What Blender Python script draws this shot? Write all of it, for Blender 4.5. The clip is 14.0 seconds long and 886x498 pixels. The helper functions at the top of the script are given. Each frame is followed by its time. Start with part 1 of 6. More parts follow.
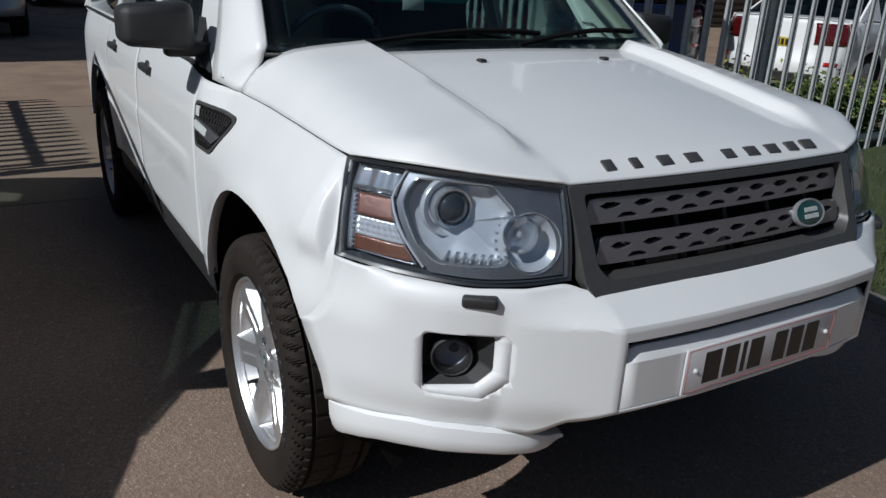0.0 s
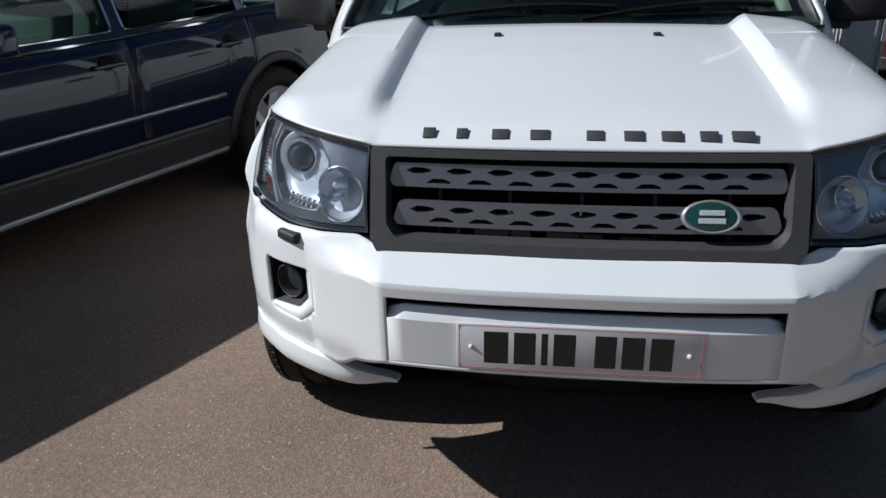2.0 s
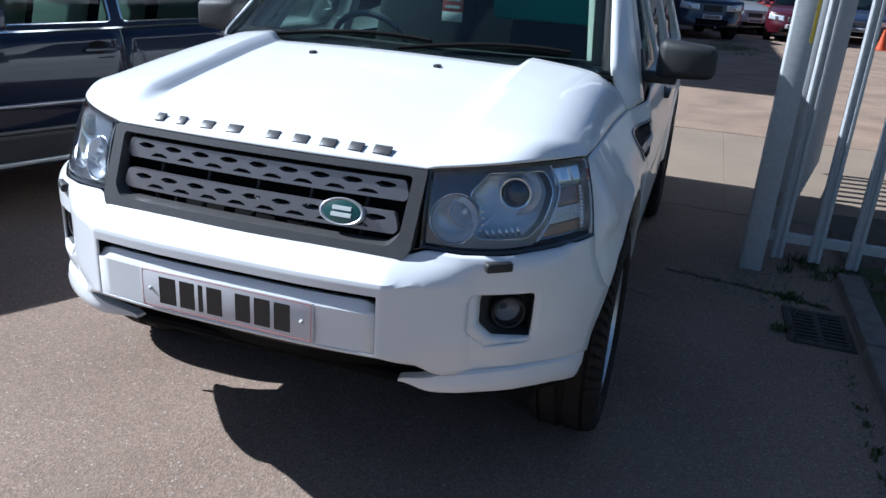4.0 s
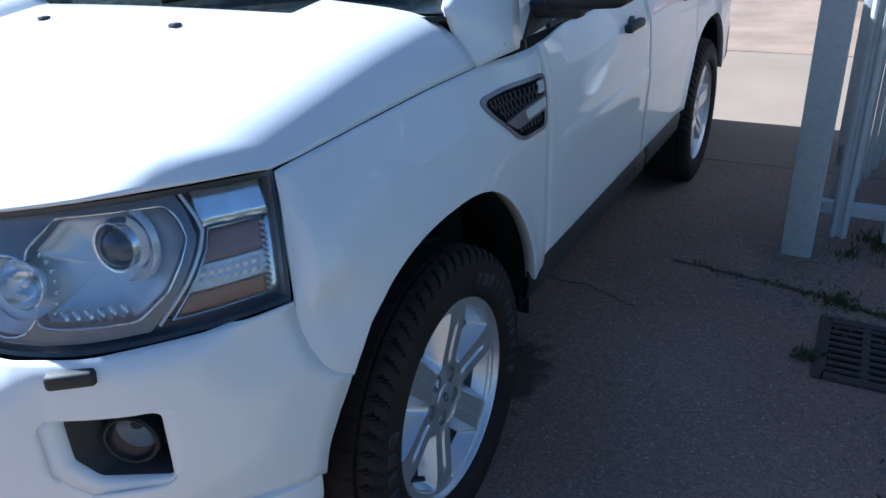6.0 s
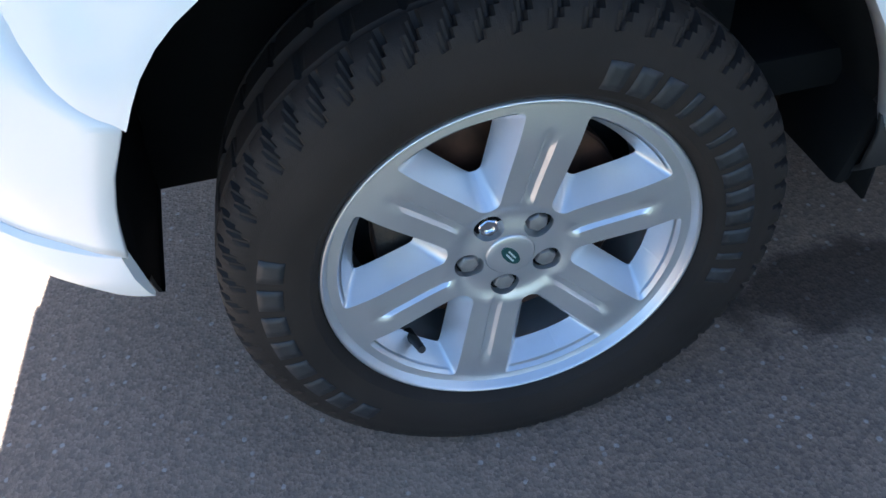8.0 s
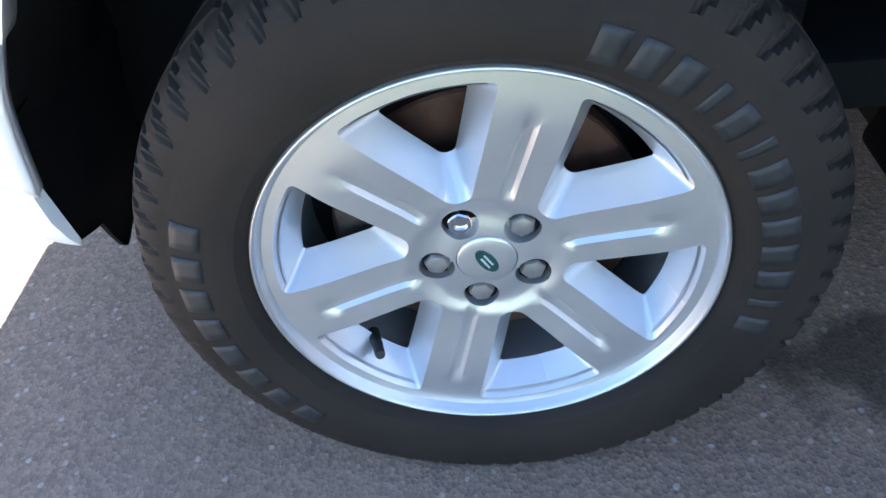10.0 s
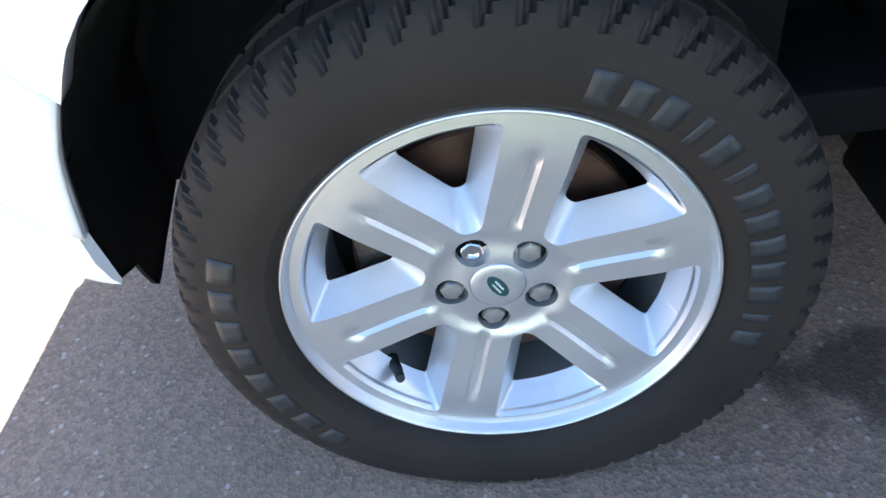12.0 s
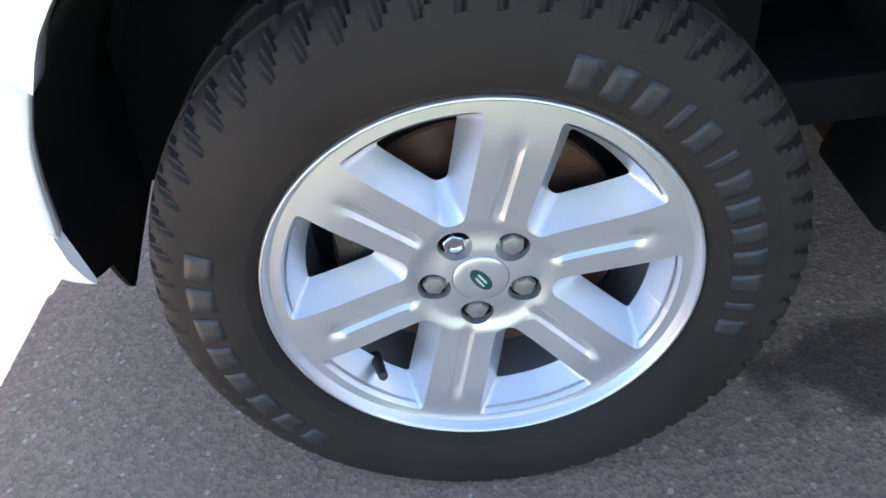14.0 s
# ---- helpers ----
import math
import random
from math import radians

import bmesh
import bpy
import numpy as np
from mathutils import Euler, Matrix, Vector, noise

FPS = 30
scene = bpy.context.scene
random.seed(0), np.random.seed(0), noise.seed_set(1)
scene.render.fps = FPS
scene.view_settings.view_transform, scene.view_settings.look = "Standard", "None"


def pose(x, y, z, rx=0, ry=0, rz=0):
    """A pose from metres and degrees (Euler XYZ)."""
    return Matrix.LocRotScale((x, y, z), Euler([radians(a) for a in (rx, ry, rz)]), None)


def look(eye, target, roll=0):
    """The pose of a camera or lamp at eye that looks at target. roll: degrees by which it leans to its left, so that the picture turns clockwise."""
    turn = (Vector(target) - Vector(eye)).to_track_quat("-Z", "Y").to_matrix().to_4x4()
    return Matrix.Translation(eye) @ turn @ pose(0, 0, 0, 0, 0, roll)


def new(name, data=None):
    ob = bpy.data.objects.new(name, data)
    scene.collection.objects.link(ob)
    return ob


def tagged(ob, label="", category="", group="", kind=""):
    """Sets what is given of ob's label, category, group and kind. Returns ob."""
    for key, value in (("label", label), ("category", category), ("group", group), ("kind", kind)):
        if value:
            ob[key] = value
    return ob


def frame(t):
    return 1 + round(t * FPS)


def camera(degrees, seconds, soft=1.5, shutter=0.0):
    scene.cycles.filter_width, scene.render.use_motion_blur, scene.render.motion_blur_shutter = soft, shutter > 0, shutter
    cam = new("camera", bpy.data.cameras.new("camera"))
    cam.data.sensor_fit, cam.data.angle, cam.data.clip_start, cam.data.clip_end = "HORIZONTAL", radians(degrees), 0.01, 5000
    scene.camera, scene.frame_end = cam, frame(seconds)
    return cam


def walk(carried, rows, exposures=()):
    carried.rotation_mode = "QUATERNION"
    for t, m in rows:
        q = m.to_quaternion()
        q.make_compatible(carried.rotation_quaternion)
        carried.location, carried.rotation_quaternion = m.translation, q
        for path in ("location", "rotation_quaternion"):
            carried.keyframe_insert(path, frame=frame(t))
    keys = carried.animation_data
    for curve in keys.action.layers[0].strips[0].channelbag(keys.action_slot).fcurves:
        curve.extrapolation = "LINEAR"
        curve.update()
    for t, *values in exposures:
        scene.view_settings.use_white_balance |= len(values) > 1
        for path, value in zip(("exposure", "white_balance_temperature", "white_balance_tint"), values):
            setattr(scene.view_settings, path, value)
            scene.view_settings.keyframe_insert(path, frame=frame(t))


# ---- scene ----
cam = camera(60.6, 14.0)

PATH = [
    (0, (-1.448, -1.834, 1.389), (-0.47, -0.233, 0.696), 3.0),
    (0.2, (-1.349, -1.93, 1.373), (-0.434, -0.272, 0.732), 3.3),
    (0.5, (-1.123, -2.041, 1.4), (-0.362, -0.307, 0.756), 3.7),
    (0.8, (-0.911, -2.133, 1.408), (-0.359, -0.34, 0.715), 2.0),
    (1, (-0.762, -2.22, 1.394), (-0.374, -0.383, 0.705), 1.0),
    (1.5, (-0.433, -2.3, 1.402), (-0.395, -0.436, 0.679), -1.3),
    (2, (-0.091, -2.303, 1.412), (-0.34, -0.468, 0.656), -1.1),
    (2.5, (0.245, -2.294, 1.407), (-0.239, -0.512, 0.64), 0.7),
    (3, (0.49, -2.38, 1.404), (0.045, -0.564, 0.695), 4.6),
    (3.5, (0.727, -2.451, 1.442), (0.285, -0.636, 0.727), 5.0),
    (4, (1.063, -2.406, 1.467), (0.494, -0.622, 0.763), 4.1),
    (4.2, (1.152, -2.344, 1.472), (0.556, -0.566, 0.775), 2.4),
    (6.3, (1.659, -1.046, 1.349), (0.672, 0.429, 0.427), -4.1),
    (6.5, (1.692, -0.914, 1.316), (0.637, 0.481, 0.346), -4.9),
    (6.7, (1.715, -0.759, 1.304), (0.576, 0.547, 0.306), -3.6),
    (7, (1.754, -0.543, 1.298), (0.372, 0.424, 0.224), -4.5),
    (7.2, (1.717, -0.444, 1.256), (0.271, 0.324, 0.106), -5.3),
    (7.6, (1.608, -0.272, 1.134), (0.157, 0.137, -0.18), -3.7),
    (8, (1.544, -0.154, 1.023), (0.12, -0.002, -0.373), -7.8),
    (8.2, (1.517, -0.111, 0.975), (0.101, -0.054, -0.437), -8.9),
    (10.3, (1.45, 0.016, 0.888), (-0.006, -0.15, -0.473), -8.1),
    (10.5, (1.467, 0.005, 0.882), (-0.023, -0.129, -0.446), -7.5),
    (11, (1.462, 0.023, 0.915), (-0.001, -0.14, -0.439), -10.7),
    (11.5, (1.481, 0.012, 0.928), (-0.008, -0.138, -0.399), -9.2),
    (12, (1.502, 0.01, 0.936), (-0.008, -0.148, -0.366), -9.5),
    (12.5, (1.517, 0.001, 0.949), (-0.003, -0.135, -0.344), -8.4),
    (13, (1.519, -0.002, 0.937), (-0.014, -0.121, -0.342), -8.0),
    (13.5, (1.507, 0.002, 0.926), (-0.02, -0.096, -0.362), -8.0),
    (14, (1.509, 0.001, 0.917), (-0.019, -0.092, -0.369), -8.7),
]
EXPOSURES = [(0, -.48, 5600, 8), (1.5, -.22, 5550, 8), (3.0, .40, 5350, 8), (4.2, .84, 5000, 8), (6.3, 1.74, 4800, 7), (7.0, 2.42, 4800, 6), (7.5, 2.80, 5100, 6), (8.2, 3.38, 5450, 7), (10.3, 3.96, 5650, 8), (12.0, 4.07, 5850, 9), (14, 4.07, 6050, 11)]
walk(cam, [(t, look(eye, target, roll)) for t, eye, target, roll in PATH], EXPOSURES)

# ---- sky, sun ----
SUN_FROM = Vector((-1.0, -0.09, 0.82))
world = bpy.data.worlds.new("sky")
scene.world = world
world.use_nodes = True
wn = world.node_tree
sky = wn.nodes.new("ShaderNodeTexSky")
sky.sky_type, sky.sun_disc = "NISHITA", False
sky.sun_elevation = math.atan2(SUN_FROM.z, SUN_FROM.xy.length)
sky.sun_rotation = math.atan2(SUN_FROM.x, SUN_FROM.y)
wn.links.new(sky.outputs[0], wn.nodes["Background"].inputs[0])
wn.nodes["Background"].inputs[1].default_value = 0.040
sun = new("sun", bpy.data.lights.new("sun", "SUN"))
sun.data.energy, sun.data.angle, sun.data.color = 5.0, radians(0.5), (1.0, 0.93, 0.83)
sun.matrix_world = look(SUN_FROM * 20, (0, 0, 0))


# ---- materials ----
def material(name, color, rough=0.5, metal=0.0, color2=None, scale=30.0, amount=1.0, bump=0.0, bump_scale=200.0,
             coat=0.0, coat_rough=0.05, spec=0.5, rough2=None, stretch=(1, 1, 1), detail=4.0, grain=None):
    """A node material: two colours mixed by noise at one scale, roughness varied with it, fine bump at another."""
    m = bpy.data.materials.new(name)
    m.use_nodes = True
    nt = m.node_tree
    b = nt.nodes["Principled BSDF"]
    b.inputs["Base Color"].default_value = (*color, 1)
    b.inputs["Roughness"].default_value = rough
    b.inputs["Metallic"].default_value = metal
    b.inputs["Specular IOR Level"].default_value = spec
    b.inputs["Coat Weight"].default_value = coat
    b.inputs["Coat Roughness"].default_value = coat_rough
    tc = nt.nodes.new("ShaderNodeTexCoord")
    mp = nt.nodes.new("ShaderNodeMapping")
    mp.inputs["Scale"].default_value = stretch
    nt.links.new(tc.outputs["Object"], mp.inputs[0])
    if color2:
        n = nt.nodes.new("ShaderNodeTexNoise")
        n.inputs["Scale"].default_value, n.inputs["Detail"].default_value = scale, detail
        nt.links.new(mp.outputs[0], n.inputs["Vector"])
        r = nt.nodes.new("ShaderNodeValToRGB")
        r.color_ramp.elements[0].position, r.color_ramp.elements[1].position = 0.5 - 0.25 * amount, 0.5 + 0.25 * amount
        r.color_ramp.elements[0].color, r.color_ramp.elements[1].color = (*color, 1), (*color2, 1)
        nt.links.new(n.outputs["Fac"], r.inputs[0])
        last = r.outputs[0]
        if grain:
            g = nt.nodes.new("ShaderNodeTexNoise")
            g.inputs["Scale"].default_value, g.inputs["Detail"].default_value = grain[0], 3
            nt.links.new(mp.outputs[0], g.inputs["Vector"])
            mr = nt.nodes.new("ShaderNodeMapRange")
            mr.inputs["From Min"].default_value, mr.inputs["From Max"].default_value = 0.3, 0.7
            mr.inputs["To Min"].default_value, mr.inputs["To Max"].default_value = 1 - grain[1], 1 + grain[1]
            nt.links.new(g.outputs["Fac"], mr.inputs[0])
            mx = nt.nodes.new("ShaderNodeVectorMath")
            mx.operation = "SCALE"
            nt.links.new(last, mx.inputs[0])
            nt.links.new(mr.outputs[0], mx.inputs["Scale"])
            last = mx.outputs[0]
        nt.links.new(last, b.inputs["Base Color"])
        if rough2 is not None:
            q = nt.nodes.new("ShaderNodeMapRange")
            q.inputs["To Min"].default_value, q.inputs["To Max"].default_value = rough, rough2
            nt.links.new(n.outputs["Fac"], q.inputs[0])
            nt.links.new(q.outputs[0], b.inputs["Roughness"])
    if bump:
        n2 = nt.nodes.new("ShaderNodeTexNoise")
        n2.inputs["Scale"].default_value, n2.inputs["Detail"].default_value = bump_scale, 3
        nt.links.new(mp.outputs[0], n2.inputs["Vector"])
        bp = nt.nodes.new("ShaderNodeBump")
        bp.inputs["Strength"].default_value, bp.inputs["Distance"].default_value = bump, 0.004
        nt.links.new(n2.outputs["Fac"], bp.inputs["Height"])
        nt.links.new(bp.outputs[0], b.inputs["Normal"])
    return m


def glass(name, tint, ior=1.5, rough=0.0):
    """Clear or tinted pane: light passes straight, gloss by Fresnel."""
    m = bpy.data.materials.new(name)
    m.use_nodes = True
    nt = m.node_tree
    nt.nodes.remove(nt.nodes["Principled BSDF"])
    t, g = nt.nodes.new("ShaderNodeBsdfTransparent"), nt.nodes.new("ShaderNodeBsdfGlossy")
    t.inputs[0].default_value, g.inputs["Roughness"].default_value = (*tint, 1), rough
    lw, pw, ma = nt.nodes.new("ShaderNodeLayerWeight"), nt.nodes.new("ShaderNodeMath"), nt.nodes.new("ShaderNodeMath")
    mix = nt.nodes.new("ShaderNodeMixShader")
    lw.inputs[0].default_value = 0.5
    pw.operation, ma.operation = "POWER", "MULTIPLY_ADD"
    f0 = ((ior - 1) / (ior + 1)) ** 2
    pw.inputs[1].default_value, ma.inputs[1].default_value, ma.inputs[2].default_value = 5.0, 1 - f0, f0
    nt.links.new(lw.outputs["Facing"], pw.inputs[0])
    nt.links.new(pw.outputs[0], ma.inputs[0])
    nt.links.new(ma.outputs[0], mix.inputs[0])
    nt.links.new(t.outputs[0], mix.inputs[1])
    nt.links.new(g.outputs[0], mix.inputs[2])
    nt.links.new(mix.outputs[0], nt.nodes["Material Output"].inputs[0])
    return m


WHITE = material("white_paint", (0.80, 0.80, 0.79), 0.42, color2=(0.76, 0.765, 0.76), scale=6, coat=0.7, coat_rough=0.04, rough2=0.5)
NAVY = material("navy_paint", (0.004, 0.007, 0.022), 0.4, color2=(0.005, 0.009, 0.026), scale=5, coat=0.75, coat_rough=0.02, spec=0.15)
BLACK = material("black_plastic", (0.018, 0.018, 0.019), 0.55, color2=(0.03, 0.029, 0.028), scale=14, bump=0.25, bump_scale=900)
VOID = material("black_liner", (0.006, 0.006, 0.006), 0.9, color2=(0.011, 0.0105, 0.010), scale=9, spec=0.12)
GREY = material("anthracite_trim", (0.066, 0.063, 0.062), 0.40, metal=0.2, color2=(0.080, 0.077, 0.075), scale=40, bump=0.1, bump_scale=1500)
SLAT = material("grey_silver_trim", (0.22, 0.215, 0.24), 0.28, metal=0.65, color2=(0.25, 0.245, 0.27), scale=30, coat=0.4)
ALLOY = material("silver_alloy", (0.72, 0.72, 0.73), 0.32, metal=0.82, color2=(0.67, 0.675, 0.685), scale=22, rough2=0.40, bump=0.05, bump_scale=2500, coat=0.2, grain=(1800, 0.05))
STEEL = material("dull_steel", (0.42, 0.41, 0.40), 0.4, metal=0.7, color2=(0.30, 0.29, 0.28), scale=60, bump=0.1)
RUST = material("rusty_disc", (0.135, 0.07, 0.047), 0.40, metal=0.5, color2=(0.05, 0.03, 0.023), scale=35, stretch=(1, 1, 1))
CHROME = material("chrome", (0.82, 0.83, 0.85), 0.08, metal=1.0, color2=(0.76, 0.77, 0.79), scale=10)
RUBBER = material("tyre_rubber", (0.014, 0.012, 0.011), 0.66, color2=(0.036, 0.028, 0.023), scale=7, amount=1.4, bump=0.2, bump_scale=700, rough2=0.8, spec=0.2)
TEXT = material("tyre_marking", (0.030, 0.031, 0.034), 0.55, color2=(0.013, 0.0135, 0.015), scale=60)
INK = material("plate_black", (0.012, 0.012, 0.013), 0.4, color2=(0.02, 0.02, 0.02), scale=50)
PLATE = material("plate_white", (0.66, 0.65, 0.66), 0.3, color2=(0.6, 0.59, 0.6), scale=20)
PINK = material("plate_border", (0.45, 0.13, 0.13), 0.4, color2=(0.5, 0.2, 0.18), scale=60)
GREEN = material("badge_green", (0.010, 0.052, 0.045), 0.3, color2=(0.014, 0.066, 0.058), scale=80, coat=0.8)
PALE = material("badge_pale", (0.6, 0.63, 0.6), 0.4, color2=(0.5, 0.53, 0.5), scale=80)
AMBER = material("amber_lens", (0.23, 0.085, 0.045), 0.2, metal=0.2, color2=(0.17, 0.07, 0.045), scale=120, coat=1.0, bump=0.3, bump_scale=300)
REDLENS = material("red_lens", (0.095, 0.005, 0.006), 0.2, color2=(0.06, 0.004, 0.004), scale=60, coat=1.0)
LAMPGREY = material("lamp_housing", (0.16, 0.165, 0.18), 0.3, metal=0.4, color2=(0.20, 0.205, 0.22), scale=40)
BOWL = material("lamp_bowl", (0.76, 0.77, 0.79), 0.22, metal=0.35, color2=(0.69, 0.70, 0.73), scale=30, bump=0.06, bump_scale=120, coat=0.5)
LAMPDARK = material("lamp_bezel", (0.022, 0.024, 0.028), 0.28, color2=(0.03, 0.032, 0.036), scale=40, coat=0.5)
REFLECT = material("lamp_reflector", (0.90, 0.91, 0.92), 0.10, metal=0.85, color2=(0.84, 0.85, 0.87), scale=50, bump=0.10, bump_scale=160)
BULB = material("projector_glass", (0.05, 0.055, 0.06), 0.06, metal=0.4, color2=(0.06, 0.065, 0.07), scale=20, coat=1.0)
LENS = glass("clear_lens", (0.93, 0.95, 0.97), 1.45)
PANE = glass("tinted_pane", (0.55, 0.64, 0.62), 1.5)
SCREEN = glass("windscreen_glass", (0.82, 0.9, 0.87), 1.45)
GALV = material("galvanised_steel", (0.54, 0.55, 0.55), 0.55, metal=0.12, color2=(0.43, 0.44, 0.44), scale=45, bump=0.08, bump_scale=300, rough2=0.62, grain=(220, 0.1))
KERB = material("kerb_concrete", (0.20, 0.18, 0.155), 0.9, color2=(0.12, 0.11, 0.095), scale=12, bump=0.5, bump_scale=160, grain=(300, 0.25))
SOIL = material("soil", (0.07, 0.055, 0.042), 0.95, color2=(0.12, 0.1, 0.075), scale=30, bump=0.9, bump_scale=70, grain=(300, 0.3))
TURF = material("turf", (0.032, 0.045, 0.012), 0.9, color2=(0.06, 0.068, 0.024), scale=8, bump=0.8, bump_scale=150, grain=(200, 0.35))
BLADE = material("grass_blades", (0.045, 0.068, 0.014), 0.7, color2=(0.085, 0.095, 0.03), scale=5)
LEAF = material("shrub_leaf", (0.05, 0.10, 0.022), 0.5, color2=(0.13, 0.16, 0.04), scale=4, amount=0.7)
LEAFY = material("yellow_leaf", (0.30, 0.27, 0.03), 0.5, color2=(0.2, 0.22, 0.04), scale=8)
BARK_AND_SHADE = material("twig_bark", (0.09, 0.065, 0.045), 0.9, color2=(0.05, 0.04, 0.03), scale=40)
FABRIC = material("dark_cloth", (0.025, 0.025, 0.027), 0.85, color2=(0.035, 0.035, 0.037), scale=60, bump=0.3)
BEIGE = material("beige_leather", (0.42, 0.40, 0.34), 0.6, color2=(0.36, 0.34, 0.29), scale=30)
PAPER = material("sticker_paper", (0.6, 0.6, 0.58), 0.6, color2=(0.55, 0.56, 0.55), scale=20)
PAPERRED = material("sticker_red", (0.5, 0.1, 0.09), 0.6, color2=(0.45, 0.12, 0.1), scale=20)
SHADE = material("teal_cloth", (0.02, 0.24, 0.23), 0.7, color2=(0.025, 0.28, 0.27), scale=10)
SHEET = material("corrugated_sheet", (0.52, 0.52, 0.50), 0.5, color2=(0.44, 0.44, 0.42), scale=3, bump=0.05)
YELLOW = material("yellow_enamel", (0.44, 0.33, 0.025), 0.45, color2=(0.36, 0.27, 0.02), scale=10)
MAROON = material("maroon_paint", (0.055, 0.005, 0.011), 0.3, color2=(0.065, 0.006, 0.012), scale=5, coat=1.0)
BRIGHTRED = material("red_paint", (0.45, 0.012, 0.012), 0.3, color2=(0.4, 0.012, 0.012), scale=5, coat=1.0)
SILVER = material("silver_paint", (0.42, 0.43, 0.44), 0.35, metal=0.5, color2=(0.38, 0.39, 0.4), scale=5, coat=1.0)
DARKBLUE = material("dark_blue_paint", (0.018, 0.026, 0.055), 0.3, color2=(0.02, 0.03, 0.06), scale=5, coat=1.0)
IRON = material("cast_iron", (0.05, 0.047, 0.044), 0.6, metal=0.6, color2=(0.09, 0.07, 0.055), scale=40, bump=0.4)


def asphalt():
    """Worn tarmac: brown-grey binder, fine pale chippings, broad stains, one damp oil mark beside a wheel."""
    m = bpy.data.materials.new("asphalt")
    m.use_nodes = True
    nt = m.node_tree
    N, L = nt.nodes.new, nt.links.new
    b = nt.nodes["Principled BSDF"]
    tc = N("ShaderNodeTexCoord")

    def noise_(scale, detail=4, vec=None, dist=0.0):
        n = N("ShaderNodeTexNoise")
        n.inputs["Scale"].default_value, n.inputs["Detail"].default_value, n.inputs["Distortion"].default_value = scale, detail, dist
        L(vec or tc.outputs["Object"], n.inputs["Vector"])
        return n.outputs["Fac"]

    def ramp(fac, a, ca, z, cz):
        r = N("ShaderNodeValToRGB")
        r.color_ramp.elements[0].position, r.color_ramp.elements[0].color = a, (*ca, 1)
        r.color_ramp.elements[1].position, r.color_ramp.elements[1].color = z, (*cz, 1)
        L(fac, r.inputs[0])
        return r.outputs[0]

    def mix(fac, a, c, mode="MIX"):
        x = N("ShaderNodeMix")
        x.data_type, x.blend_type = "RGBA", mode
        if isinstance(fac, float):
            x.inputs["Factor"].default_value = fac
        else:
            L(fac, x.inputs["Factor"])
        for v, s in ((a, "A"), (c, "B")):
            sock = [i for i in x.inputs if i.name == s and i.type == "RGBA"][0]
            if isinstance(v, tuple):
                sock.default_value = (*v, 1)
            else:
                L(v, sock)
        return [o for o in x.outputs if o.type == "RGBA"][0]

    broad = ramp(noise_(0.9, 5), 0.35, (0.208, 0.151, 0.114), 0.68, (0.274, 0.204, 0.157))
    vor = N("ShaderNodeTexVoronoi")
    vor.inputs["Scale"].default_value = 150
    L(tc.outputs["Object"], vor.inputs["Vector"])
    chips = ramp(vor.outputs["Color"], 0.2, (0.76, 0.76, 0.76), 0.95, (1.37, 1.34, 1.30))
    base = mix(0.85, broad, chips, "MULTIPLY")
    fine = ramp(noise_(420, 2), 0.35, (0.84, 0.84, 0.84), 0.68, (1.18, 1.16, 1.14))
    base = mix(0.8, base, fine, "MULTIPLY")
    dirt = ramp(noise_(2.6, 6, dist=0.6), 0.56, (0, 0, 0), 0.75, (0.5, 0.5, 0.5))
    base = mix(dirt, base, (0.255, 0.198, 0.148))
    stone = N("ShaderNodeTexVoronoi")
    stone.inputs["Scale"].default_value = 88
    L(tc.outputs["Object"], stone.inputs["Vector"])
    pale = ramp(stone.outputs["Color"], 0.80, (0, 0, 0), 0.86, (0.62, 0.62, 0.62))
    near = ramp(stone.outputs["Distance"], 0.30, (1, 1, 1), 0.46, (0, 0, 0))
    base = mix(mix(1.0, pale, near, "MULTIPLY"), base, (0.47, 0.42, 0.37))
    # damp mark
    sep = N("ShaderNodeVectorMath")
    sep.operation = "SUBTRACT"
    L(tc.outputs["Object"], sep.inputs[0])
    sep.inputs[1].default_value = (0.785, 0.60, 0)
    sc = N("ShaderNodeVectorMath")
    sc.operation = "MULTIPLY"
    L(sep.outputs[0], sc.inputs[0])
    sc.inputs[1].default_value = (1 / 0.095, 1 / 0.21, 0)
    ln = N("ShaderNodeVectorMath")
    ln.operation = "LENGTH"
    L(sc.outputs[0], ln.inputs[0])
    ad = N("ShaderNodeMath")
    ad.operation = "MULTIPLY_ADD"
    L(noise_(14, 6), ad.inputs[0])
    ad.inputs[1].default_value = 1.5
    L(ln.outputs["Value"], ad.inputs[2])
    mark = ramp(ad.outputs[0], 0.0, (1, 1, 1), 1.0, (0, 0, 0))
    mr = N("ShaderNodeMapRange")
    mr.inputs["From Min"].default_value, mr.inputs["From Max"].default_value = 1.55, 1.95
    mr.inputs["To Min"].default_value, mr.inputs["To Max"].default_value = 0.66, 0.0
    L(ad.outputs[0], mr.inputs[0])
    base = mix(mr.outputs[0], base, (0.012, 0.009, 0.008))
    L(base, b.inputs["Base Color"])
    rr = N("ShaderNodeMapRange")
    rr.inputs["To Min"].default_value, rr.inputs["To Max"].default_value = 0.92, 0.55
    L(mr.outputs[0], rr.inputs[0])
    L(rr.outputs[0], b.inputs["Roughness"])
    b.inputs["Specular IOR Level"].default_value = 0.3
    bp = N("ShaderNodeBump")
    bp.inputs["Strength"].default_value, bp.inputs["Distance"].default_value = 0.34, 0.005
    hs = N("ShaderNodeMath")
    hs.operation = "ADD"
    L(vor.outputs["Distance"], hs.inputs[0])
    L(noise_(60, 3), hs.inputs[1])
